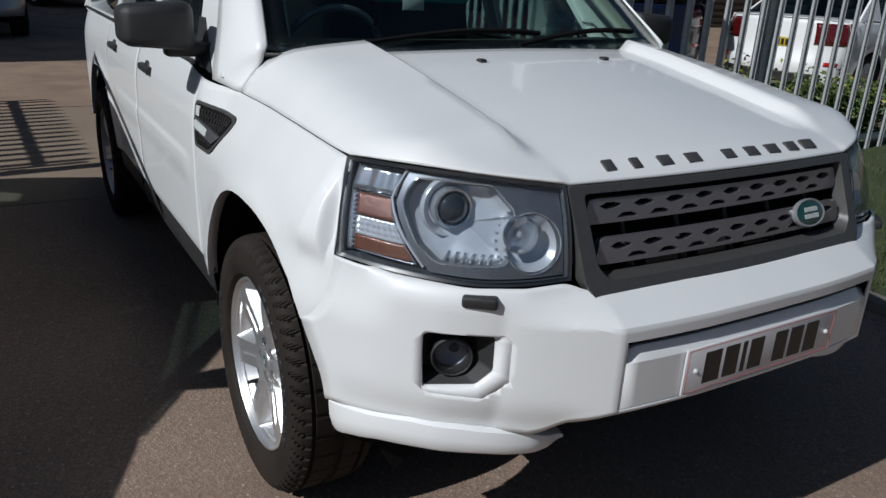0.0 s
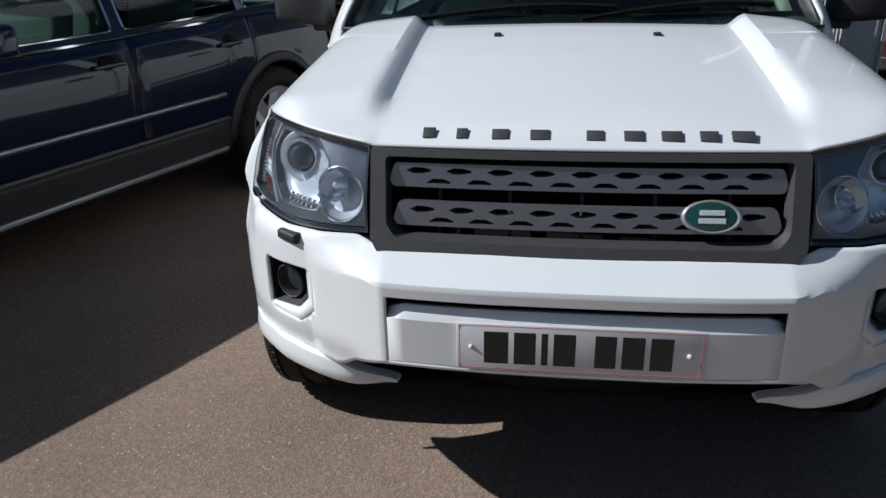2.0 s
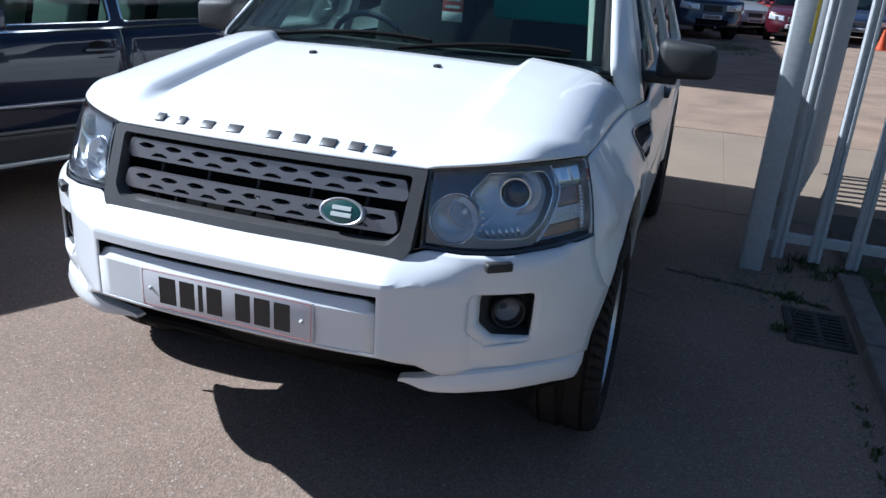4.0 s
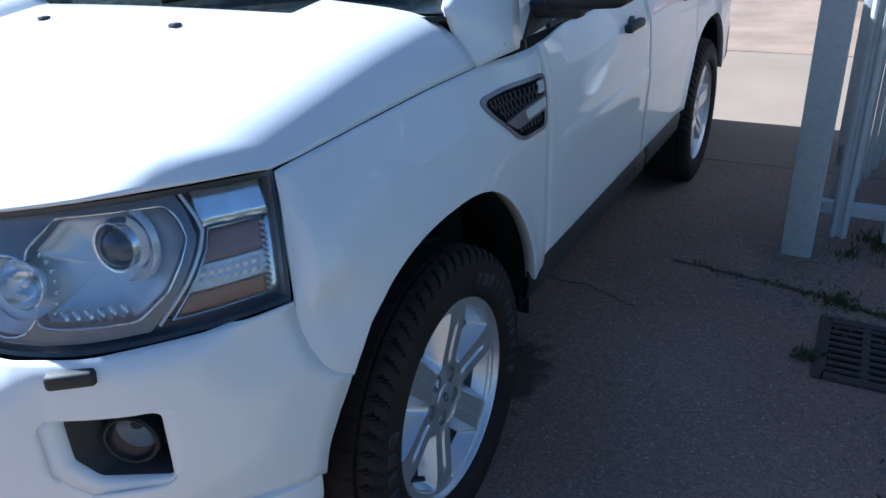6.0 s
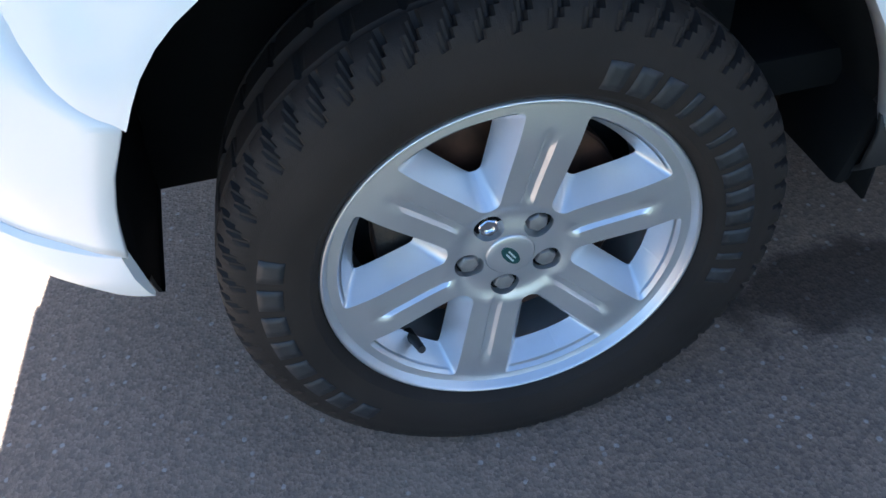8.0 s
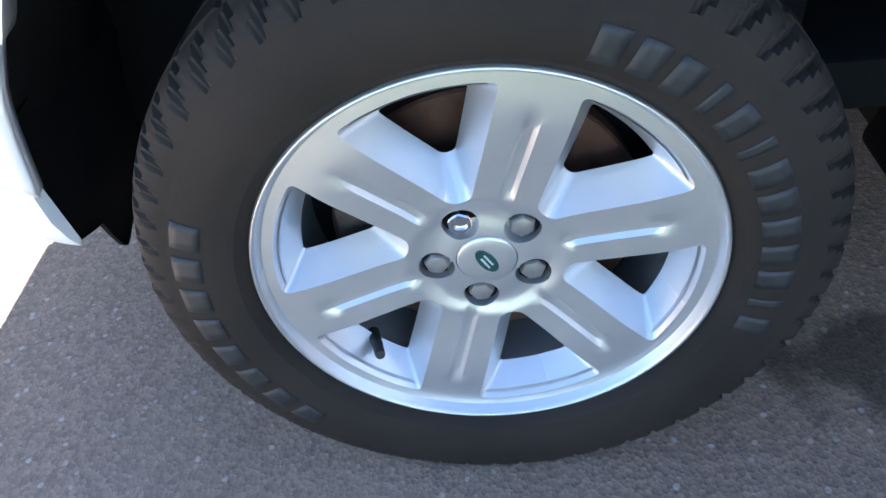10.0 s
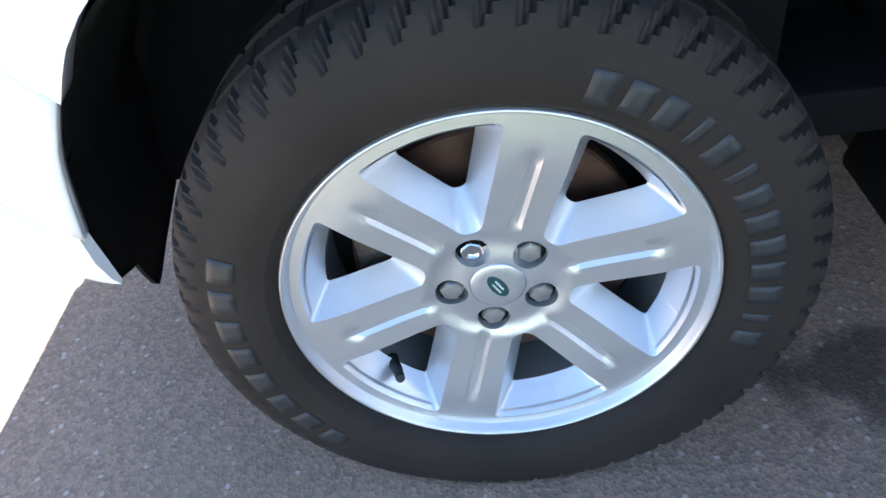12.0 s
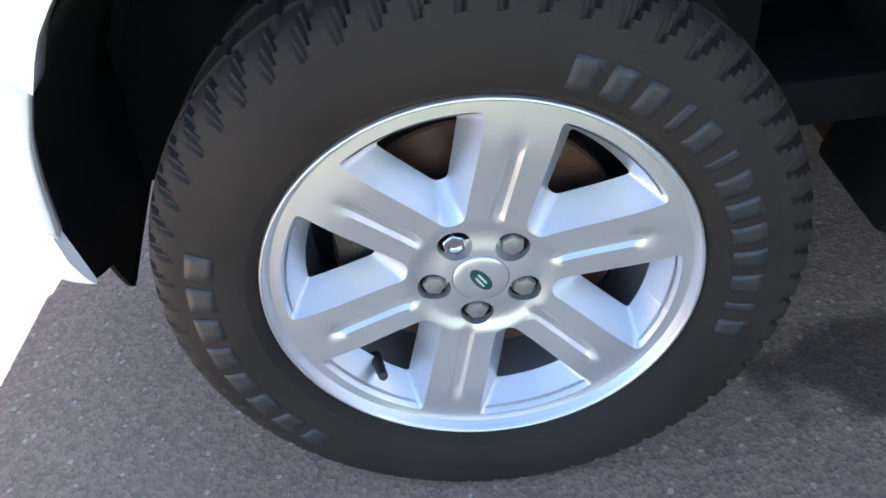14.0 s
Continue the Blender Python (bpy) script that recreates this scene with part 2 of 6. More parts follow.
    L(hs.outputs[0], bp.inputs["Height"])
    L(bp.outputs[0], b.inputs["Normal"])
    return m


ASPHALT = asphalt()
CONCRETE = material("sandy_concrete", (0.27, 0.205, 0.145), 0.9, color2=(0.20, 0.152, 0.108), scale=1.6, amount=1.3, bump=0.6, bump_scale=140, grain=(260, 0.22), detail=8)
GRAVEL = material("brown_hardstanding", (0.33, 0.232, 0.158), 0.95, color2=(0.18, 0.125, 0.088), scale=1.7, bump=0.8, bump_scale=60, grain=(120, 0.3), detail=8)


# ---- mesh helpers ----
def part(name, bm, mat, parent=None, label="", smooth=35, thick=0.0, bevel=0.0, m=None):
    """Links a bmesh as one mesh object, under a thing or under a part."""
    me = bpy.data.meshes.new(name)
    bm.to_mesh(me)
    bm.free()
    me.materials.append(mat)
    if smooth:
        me.shade_smooth()
        me.set_sharp_from_angle(angle=radians(smooth))
    ob = new(name, me)
    if parent:
        ob.parent = parent
    if m is not None:
        ob.matrix_basis = m
    if label:
        ob["label"] = label
    if bevel:
        mod = ob.modifiers.new("round", "BEVEL")
        mod.width, mod.segments, mod.limit_method, mod.angle_limit = bevel, 2, "ANGLE", radians(40)
    if thick:
        mod = ob.modifiers.new("thickness", "SOLIDIFY")
        mod.thickness, mod.offset = thick, 0.0
    return ob


def thing(name, label, category, m=None, group="", kind=""):
    ob = new(name)
    ob.empty_display_size = 0.2
    if m is not None:
        ob.matrix_basis = m
    return tagged(ob, label, category, group, kind)


def sheet(bm, fn, nu, nv, keep=None, us=None, vs=None):
    """A grid of quads over fn(u, v), u and v from 0 to 1."""
    us = us if us is not None else [i / nu for i in range(nu + 1)]
    vs = vs if vs is not None else [j / nv for j in range(nv + 1)]
    g = [[bm.verts.new(fn(u, v)) for v in vs] for u in us]
    for i in range(len(us) - 1):
        for j in range(len(vs) - 1):
            if keep and not keep((us[i] + us[i + 1]) / 2, (vs[j] + vs[j + 1]) / 2):
                continue
            bm.faces.new((g[i][j], g[i + 1][j], g[i + 1][j + 1], g[i][j + 1]))
    loose = [v for v in bm.verts if not v.link_faces]
    bmesh.ops.delete(bm, geom=loose, context="VERTS")
    return bm


def box(a, b, bevel=0.0, bm=None, m=None, seg=2):
    bm = bm or bmesh.new()
    r = bmesh.ops.create_cube(bm, size=1)["verts"]
    for v in r:
        v.co = Vector([(a[i] + b[i]) / 2 + v.co[i] * (b[i] - a[i]) for i in range(3)])
    if bevel:
        es = list({e for v in r for e in v.link_edges})
        out = bmesh.ops.bevel(bm, geom=es, offset=bevel, segments=seg, affect="EDGES", profile=0.5)
        r = list({v for f in out["faces"] for v in f.verts} | {v for v in r if v.is_valid})
    if m is not None:
        bmesh.ops.transform(bm, matrix=m, verts=[v for v in r if v.is_valid])
    return bm


def lathe(bm, profile, seg=64, wobble=None, a0=0.0, a1=360.0):
    """Turns (x, r) pairs round the X axis; wobble(i, k) adds to the radius."""
    full = abs(a1 - a0) >= 359.9
    n = seg if full else seg + 1
    rings = []
    for i in range(n):
        a = radians(a0 + (a1 - a0) * i / seg)
        rings.append([bm.verts.new((x, (r + (wobble(i, k) if wobble else 0)) * math.cos(a), (r + (wobble(i, k) if wobble else 0)) * math.sin(a)))
                      for k, (x, r) in enumerate(profile)])
    for i in range(seg):
        p, q = rings[i], rings[(i + 1) % n]
        for k in range(len(profile) - 1):
            bm.faces.new((p[k], q[k], q[k + 1], p[k + 1]))
    return bm


def outline_plate(outer, holes, fn, depth, inner=None):
    """A flat outline with holes, given thickness and laid on a surface: fn(a, b, d) maps plan point and depth to space.
    inner: outlines of the holes at the back (for sloping walls)."""
    bm = bmesh.new()
    loops, edges = [], []
    for pts in (outer, *holes):
        vs = [bm.verts.new((p[0], p[1], 0)) for p in pts]
        loops.append(vs)
        edges += [bm.edges.new((vs[i], vs[(i + 1) % len(vs)])) for i in range(len(vs))]
    bmesh.ops.triangle_fill(bm, use_beauty=True, edges=edges, normal=(0, 0, 1))
    flat = {v: (v.co.x, v.co.y) for v in bm.verts}
    for n, vs in enumerate(loops):
        plan = inner[n - 1] if inner and n else [flat[v] for v in vs]
        back = [bm.verts.new(fn(p[0], p[1], depth)) for p in plan]
        for i in range(len(vs)):
            j = (i + 1) % len(vs)
            bm.faces.new((vs[i], back[i], back[j], vs[j]))
    for v, p in flat.items():
        v.co = fn(p[0], p[1], 0)
    bmesh.ops.recalc_face_normals(bm, faces=bm.faces[:])
    return bm


def creased_plate(outer, holes, backs, fn, depth, lines):
    """As outline_plate, but cut along lines (point, normal, pick) so that fn can crease it there.
    Each hole's outline has as many points as its back outline."""
    bm = bmesh.new()
    edges = []
    for pts in (outer, *holes):
        vs = [bm.verts.new((p[0], p[1], 0)) for p in pts]
        edges += [bm.edges.new((vs[i], vs[(i + 1) % len(vs)])) for i in range(len(vs))]
    bmesh.ops.triangle_fill(bm, use_beauty=True, edges=edges, normal=(0, 0, 1))
    for co, no, pick in lines:
        fs = [f for f in bm.faces if pick(f.calc_center_median())]
        geom = list({v for f in fs for v in f.verts} | {e for f in fs for e in f.edges}) + fs
        bmesh.ops.bisect_plane(bm, geom=geom, plane_co=co, plane_no=no, dist=2e-5)
    bmesh.ops.remove_doubles(bm, verts=bm.verts, dist=.0005)
    bmesh.ops.triangulate(bm, faces=bm.faces[:])
    free = []
    for e in bm.edges:
        a, b = e.verts
        mid = (a.co + b.co) / 2
        if len(e.link_faces) == 2 and not any(pick(mid) and abs((a.co - Vector(co)).dot(Vector(no))) < 3e-4 and abs((b.co - Vector(co)).dot(Vector(no))) < 3e-4 for co, no, pick in lines):
            free.append(e)
    bmesh.ops.beautify_fill(bm, faces=bm.faces[:], edges=free)

    def back_of(p):
        best, place = 1e9, None
        for front, back in zip(holes, backs):
            for i in range(len(front)):
                j = (i + 1) % len(front)
                ax, ay, bx, by = *front[i], *front[j]
                dx, dy = bx - ax, by - ay
                t = min(max(((p.x - ax) * dx + (p.y - ay) * dy) / (dx * dx + dy * dy + 1e-12), 0), 1)
                d = (ax + dx * t - p.x) ** 2 + (ay + dy * t - p.y) ** 2
                if d < best:
                    best, place = d, (back[i][0] + (back[j][0] - back[i][0]) * t, back[i][1] + (back[j][1] - back[i][1]) * t)
        return place if best < 4e-6 else (p.x, p.y)
    rim = [e for e in bm.edges if len(e.link_faces) == 1]
    flat = {v: v.co.copy() for v in bm.verts}
    behind = {v: bm.verts.new(fn(*back_of(flat[v]), depth)) for e in rim for v in e.verts}
    for e in rim:
        a, b = e.verts
        bm.faces.new((a, b, behind[b], behind[a]))
    for v, p in flat.items():
        v.co = fn(p.x, p.y, 0)
    bmesh.ops.recalc_face_normals(bm, faces=bm.faces[:])
    return bm


def fillet(pts, r, n=4):
    """Rounds the corners of a closed outline."""
    out = []
    for i, p in enumerate(pts):
        p = Vector(p)
        a, b = Vector(pts[i - 1]), Vector(pts[(i + 1) % len(pts)])
        da, db = (a - p), (b - p)
        k = min(r, da.length * 0.45, db.length * 0.45)
        s, e = p + da.normalized() * k, p + db.normalized() * k
        for j in range(n + 1):
            t = j / n
            out.append(tuple((1 - t) ** 2 * s + 2 * t * (1 - t) * p + t * t * e))
    return out


def resample(pts, step):
    """Adds points along the long sides of a closed outline."""
    out = []
    for i, p in enumerate(pts):
        a, b = Vector(p), Vector(pts[(i + 1) % len(pts)])
        n = max(1, int((b - a).length / step))
        out += [tuple(a.lerp(b, k / n)) for k in range(n)]
    return out


def tube(pts, r, seg=10, bm=None, taper=1.0):
    bm = bm or bmesh.new()
    pts = [Vector(p) for p in pts]
    rings = []
    for i, p in enumerate(pts):
        d = (pts[min(i + 1, len(pts) - 1)] - pts[max(i - 1, 0)]).normalized()
        u = d.orthogonal().normalized()
        w = d.cross(u)
        k = r * (1 + (taper - 1) * i / max(1, len(pts) - 1))
        rings.append([bm.verts.new(p + (u * math.cos(2 * math.pi * j / seg) + w * math.sin(2 * math.pi * j / seg)) * k) for j in range(seg)])
    for a, b in zip(rings, rings[1:]):
        for j in range(seg):
            bm.faces.new((a[j], a[(j + 1) % seg], b[(j + 1) % seg], b[j]))
    bm.faces.new(rings[0][::-1])
    bm.faces.new(rings[-1])
    return bm


def smooth_line(pts):
    """A function of 0..1 that glides through the points (Catmull-Rom, spaced by length)."""
    P = [Vector(p) for p in pts]
    s = [0.0]
    for a, b in zip(P, P[1:]):
        s.append(s[-1] + (b - a).length)

    def f(t):
        d = float(min(max(t, 0.0), 1.0) * s[-1])
        i = max(k for k in range(len(P) - 1) if s[k] <= d + 1e-9)
        h = (d - s[i]) / (s[i + 1] - s[i])
        p0, p1, p2, p3 = P[max(i - 1, 0)], P[i], P[i + 1], P[min(i + 2, len(P) - 1)]
        m1 = (p2 - p0) / 2 if i else (p2 - p1)
        m2 = (p3 - p1) / 2 if i + 2 < len(P) else (p2 - p1)
        return (2 * h ** 3 - 3 * h ** 2 + 1) * p1 + (h ** 3 - 2 * h ** 2 + h) * m1 + (3 * h ** 2 - 2 * h ** 3) * p2 + (h ** 3 - h ** 2) * m2
    return f


def lerp_table(xs, ys):
    return lambda v: float(np.interp(v, xs, ys))


def ease(a, b, v):
    t = min(max((v - a) / (b - a), 0), 1)
    return t * t * (3 - 2 * t)


# ---- ground ----
def ground():
    # far sheet, cut where nearer paving lies flush
    bm = bmesh.new()
    sheet(bm, lambda u, v: Vector(((u - .5) * 900, (v - .5) * 900, 0)), 30, 30)
    g = part("ground", bm, ASPHALT, smooth=0)
    tagged(g, "worn brown-grey tarmac with fine pale chippings", "ground", kind="structure")
    c = part("pavement", box((-4.4, 2.95, -.1), (1.36, 6.02, .005), .003), CONCRETE, smooth=0)
    tagged(c, "patched sandy concrete apron across the gateway", "pavement", kind="structure")
    c = part("pavement", box((1.36, 2.95, -.1), (9.0, 6.02, .005), .003), CONCRETE, smooth=0)
    tagged(c, "sandy concrete beside the open gate", "pavement", kind="structure")
    c = part("road", box((-30, 6.06, -.1), (40, 60, .006), .003), GRAVEL, smooth=0)
    tagged(c, "brown hardstanding of the sales yard", "road", kind="structure")
    bm = box((-4.4, 6.022, -.05), (9, 6.058, -.004))
    tagged(part("trim", bm, IRON, smooth=0), "narrow dark joint across the gateway", "joint", kind="structure")


ground()


def verge():
    # raised grass with a kerb along it
    k0 = 1.985
    kerb = thing("kerb", "low worn concrete kerb edging the grass", "kerb", kind="structure")
    for i in range(8):
        y = -5.4 + i * .915
        part("kerb_stone", box((k0 - .06 + .004 * (i % 2), y, -.1), (k0 + .065, y + .905, .05 + .002 * (i % 3)), .012), KERB, kerb, smooth=40)
    bm = bmesh.new()
    sheet(bm, lambda u, v: Vector((k0 + .06 + u * 14, -5.4 + v * 7.5, .045 + .03 * noise.noise(Vector((u * 20, v * 9, 0))) + .02 * min(1, u * 20))), 60, 40)
    tagged(part("verge", bm, TURF), "uneven grass verge in front of the fence", "grass", kind="structure")
    bm = bmesh.new()
    sheet(bm, lambda u, v: Vector((2.0 + u * 14.2, 1.72 + v * 1.5, .03 + .05 * noise.noise(Vector((u * 60, v * 6, 3))))), 120, 12)
    tagged(part("flower_bed", bm, SOIL), "bare soil strip under the steel fence", "soil", kind="structure")
    rnd = random.Random(3)
    vs, fs = [], []
    for i in range(9000):
        x, y = k0 + .08 + abs(rnd.gauss(0, 1)) * 1.7, rnd.uniform(-1.2, 1.95)
        if x > 6.5:
            continue
        h, a, w = rnd.uniform(.02, .07), rnd.uniform(0, 6.3), rnd.uniform(.002, .004)
        l = Vector((rnd.gauss(0, .02), rnd.gauss(0, .02), 0))
        p, d = Vector((x, y, .05)), Vector((math.cos(a), math.sin(a), 0)) * w
        n = len(vs)
        vs += [p - d, p + d, p + l * .5 + d * .7 + Vector((0, 0, h * .6)), p + l * .5 - d * .7 + Vector((0, 0, h * .6)), p + l + Vector((0, 0, h))]
        fs += [(n, n + 1, n + 2, n + 3), (n + 3, n + 2, n + 4)]
    me = bpy.data.meshes.new("grass")
    me.from_pydata([tuple(v) for v in vs], [], fs)
    me.materials.append(BLADE)
    tagged(new("grass", me), "short green grass blades on the verge", "grass", kind="stuff")


verge()


# ---- wheels ----
TYRE_R, HUB_HIGH = .358, .3425
WALL = [(.010, .237), (.024, .2412), (.0385, .253), (.0445, .270), (.0460, .286), (.0445, .302), (.0420, .313), (.0412, .317)]


def wall_x(r):
    """How far the tyre's outer wall stands out at radius r."""
    return float(np.interp(r, [q[1] for q in WALL], [q[0] for q in WALL]))


def tyre_mesh(R, rim, x0, x1):
    """Tyre round X: bead at the rim, bulged walls, grooved tread with slanted shoulder slots, flat where it stands."""
    xc = (x0 + x1) / 2
    half = [(x, r) for x, r in WALL] + [(.0408, .325), (.0380, .334), (.0330, .342), (.0250, .349), (.0130, .3540), (.002, .3560)]
    prof = half + [(.000, R - .012), (-.008, R - .012), (-.010, R - .001), (xc + .014, R), (xc + .011, R - .010), (xc - .011, R - .010), (xc - .014, R)]
    prof += [(2 * xc - x, r) for x, r in reversed(half + [(.000, R - .012), (-.008, R - .012), (-.010, R - .001)])]

    def wob(i, k):
        if 7 <= k <= 12:
            j = (i + 2 * (k - 7)) % 12
            if j in (0, 1, 2):
                return -.011 if k >= 9 else -.0014
            if j in (5, 8) and 8 <= k <= 10:
                return -.0012
            return 0
        if 16 <= k <= 21 and (i + 2 * k) % 20 in (0, 1):
            return -.004
        return 0
    bm = lathe(bmesh.new(), prof, 720, wob)
    for v in bm.verts:
        if v.co.z < .0015 - HUB_HIGH:
            v.co.z = .0015 - HUB_HIGH
    return bm


def spoke_window(a, h0, h1, r0, r1, n=8, round_=.013):
    """Opening between two spokes at angles a and a + 60 degrees, in the wheel's plane; half-widths h0 at r0, h1 at r1."""
    pts = []
    lo, hi = a + math.degrees(math.asin(h1 / r1)), a + 60 - math.degrees(math.asin(h1 / r1))
    for i in range(n + 1):
        t = radians(lo + (hi - lo) * i / n)
        pts.append((r1 * math.cos(t), r1 * math.sin(t)))
    lo, hi = a + math.degrees(math.asin(h0 / r0)), a + 60 - math.degrees(math.asin(h0 / r0))
    for t in (hi, lo):
        pts.append((r0 * math.cos(radians(t)), r0 * math.sin(radians(t))))
    return fillet(pts, round_, 4)


SPOKE0, BOLT0, WHEEL_SIZE = 14.4, -27.4, 1.0
STEER = pose(0, 0, 0, 0, -.72, 0)


def wheel_parts(wheel, rubber_text=True, cap=GREEN):
    """Six-spoke alloy, five bolts, cap, valve and tyre under a wheel; X points outwards, bolt face at 0."""
    part("tyre", tyre_mesh(TYRE_R, .224, -.190, .0465), RUBBER, wheel, "dusty black road tyre with slotted shoulders", smooth=28)
    lip = [(.012, .2292), (.0175, .2316), (.0200, .2330), (.0235, .2346), (.0275, .2362), (.0286, .2380), (.0276, .2400), (.023, .2412), (.010, .2404)]
    part("rim_lip", lathe(bmesh.new(), lip, 128), ALLOY, wheel, smooth=60)
    part("barrel", lathe(bmesh.new(), [(.010, .214), (-.02, .209), (-.10, .198), (-.17, .212), (-.19, .228)], 96), ALLOY, wheel, smooth=60)

    axes = [(math.cos(radians(SPOKE0 + 60 * k)), math.sin(radians(SPOKE0 + 60 * k))) for k in range(6)]

    def dish(a, b, d):
        # hub bowl, raised spokes with a channel down the middle, edge rolled down to the lip
        r = math.hypot(a, b)
        x = -.001 - .003 * ease(.036, .060, r) + .0065 * ease(.064, .086, r) + .013 * ease(.08, .20, r)
        u, w = max((a * ca + b * sa, abs(b * ca - a * sa)) for ca, sa in axes)
        if w < .0086 and u > .07 and d == 0:
            x -= .0050 * ease(.070, .096, u) * (1 - ease(.165, .200, u)) * (1 - min(max((w - .0042) / .0042, 0), 1))
        return Vector((x - d, a, b))
    outer = [(.2322 * math.cos(2 * math.pi * i / 144), .2322 * math.sin(2 * math.pi * i / 144)) for i in range(144)]
    wins = [spoke_window(SPOKE0 + 60 * k, .0325, .0365, .0835, .2190) for k in range(6)]
    backs = [spoke_window(SPOKE0 + 60 * k, .0540, .0575, .1200, .1965, round_=.019) for k in range(6)]
    holes, hb = list(wins), list(backs)
    for k in range(5):
        t = radians(BOLT0 + 72 * k)
        c = [(.054 * math.cos(t) + .0192 * math.cos(q), .054 * math.sin(t) + .0192 * math.sin(q)) for q in (2 * math.pi * i / 28 for i in range(28))]
        holes.append(c)
        hb.append([(.054 * math.cos(t) + (p[0] - .054 * math.cos(t)) * .86, .054 * math.sin(t) + (p[1] - .054 * math.sin(t)) * .86) for p in c])
    hole_c = [(.0325 * math.cos(2 * math.pi * i / 40), .0325 * math.sin(2 * math.pi * i / 40)) for i in range(40)]
    holes.append(hole_c)
    hb.append(hole_c)
    lines = []
    for ca, sa in axes:
        def own(c, ca=ca, sa=sa):
            u, w = c.x * ca + c.y * sa, abs(c.y * ca - c.x * sa)
            return u > .03 and w < u * .58
        for w in (-.027, -.018, -.0084, -.0042, .0042, .0084, .018, .027):
            lines.append(((-sa * w, ca * w, 0), (-sa, ca, 0), own))
        for u in (.046, .058, .064, .068, .072, .076, .080, .086, .094, .11, .14, .165, .175, .185, .195, .205, .2185, .224):
            lines.append(((ca * u, sa * u, 0), (ca, sa, 0), own))
    part("spokes", creased_plate(outer, holes, hb, dish, .040, lines), ALLOY, wheel, "satin silver six-spoke alloy face with grooved spokes", smooth=32)
    for k in range(5):
        t = radians(BOLT0 + 72 * k)
        bm = bmesh.new()
        if k == 2:
            lathe(bm, [(-.026, .0130), (-.0040, .0130), (-.0025, .0116), (-.0025, .0080), (-.006, .0072), (-.006, 0)], 24, lambda i, q: (-.0008 if i % 4 < 2 else 0) if q < 3 else 0)
        else:
            lathe(bm, [(-.026, .0140), (-.0070, .0140), (-.0042, .0122), (-.0032, .0085), (-.0030, 0)], 6)
            bmesh.ops.rotate(bm, verts=bm.verts, cent=(0, 0, 0), matrix=Matrix.Rotation(radians(11 + 13 * k), 3, "X"))
        bmesh.ops.translate(bm, verts=bm.verts, vec=(0, .054 * math.cos(t), .054 * math.sin(t)))
        part("bolt", bm, CHROME if k == 2 else STEEL, wheel, "bright locking bolt" if k == 2 else "dull hexagonal wheel bolt", smooth=20)
        bm = bmesh.new()
        lathe(bm, [(-.020, .0), (-.020, .0185)], 20)
        bmesh.ops.translate(bm, verts=bm.verts, vec=(0, .054 * math.cos(t), .054 * math.sin(t)))
        part("bolt_seat", bm, ALLOY, wheel)
    hubcap = part("centre_cap", lathe(bmesh.new(), [(-.012, .0318), (-.0015, .0318), (.0005, .0308), (.0012, .0295), (.0018, .0200), (.0022, 0)], 48), ALLOY, wheel, smooth=50)
    bm = bmesh.new()
    lathe(bm, [(.0014, .0155), (.0030, .0145), (.0032, 0)], 32)
    bmesh.ops.scale(bm, verts=bm.verts, vec=(1, .60, 1.16))
    bmesh.ops.rotate(bm, verts=bm.verts, cent=(0, 0, 0), matrix=Matrix.Rotation(radians(31), 3, "X"))
    part("badge", bm, cap, hubcap, "green oval badge", smooth=50)
    for s in (-1, 1):
        bm = box((.0031, -.0011, -.008), (.0036, .0011, .008))
        bmesh.ops.translate(bm, verts=bm.verts, vec=(0, s * .0026, s * .001))
        bmesh.ops.rotate(bm, verts=bm.verts, cent=(0, 0, 0), matrix=Matrix.Rotation(radians(31), 3, "X"))
        part("badge_bar", bm, PALE, hubcap, smooth=0)
    t = radians(224.3)
    bm = tube([(-.034, .204, 0), (-.020, .199, 0), (-.008, .193, .001), (-.007, .193, .001), (.010, .187, .002), (.012, .186, .002)], .0078, 12, taper=.72)
    bmesh.ops.rotate(bm, verts=bm.verts, cent=(0, 0, 0), matrix=Matrix.Rotation(t, 3, "X"))
    part("valve", bm, BLACK, wheel, "black rubber valve")
    disc = [(-.052, .05), (-.052, .090), (-.062, .094), (-.060, .098), (-.060, .166), (-.063, .169), (-.083, .169), (-.086, .166), (-.086, .05)]
    part("brake_disc", lathe(bmesh.new(), disc, 72), RUST, wheel, "brown rusty brake disc", smooth=30)
    part("brake_shield", lathe(bmesh.new(), [(-.098, .0), (-.098, .19), (-.104, .204), (-.112, .204), (-.112, 0)], 48), VOID, wheel, "dark backing plate behind the disc")
    bm = box((-.13, -.165, -.07), (-.05, -.085, .07), .012)
    part("caliper", bm, IRON, wheel, "dark cast brake caliper")
    if rubber_text:
        # worn moulded markings: plain blocks along the wall
        words = [(71, -19, 13, .263, .297), (157, 225, 8, .283, .312)]
        for a0, a1, n, r0, r1 in words:
            for i in range(n):
                a = a0 + (a1 - a0) * (i + .5) / n
                half = abs(a1 - a0) / n * .37
                if n == 13 and i in (3, 5, 11):
                    half *= .45
                bm = bmesh.new()

                def wall(u, v, a=a, half=half):
                    r = r0 + (r1 - r0) * v
                    x = wall_x(r)
                    g = radians(a + (u * 2 - 1) * half)
                    return Vector((x + .0006, r * math.cos(g), r * math.sin(g)))
                sheet(bm, wall, 3, 4)
                part("marking", bm, TEXT, wheel, thick=.0006)


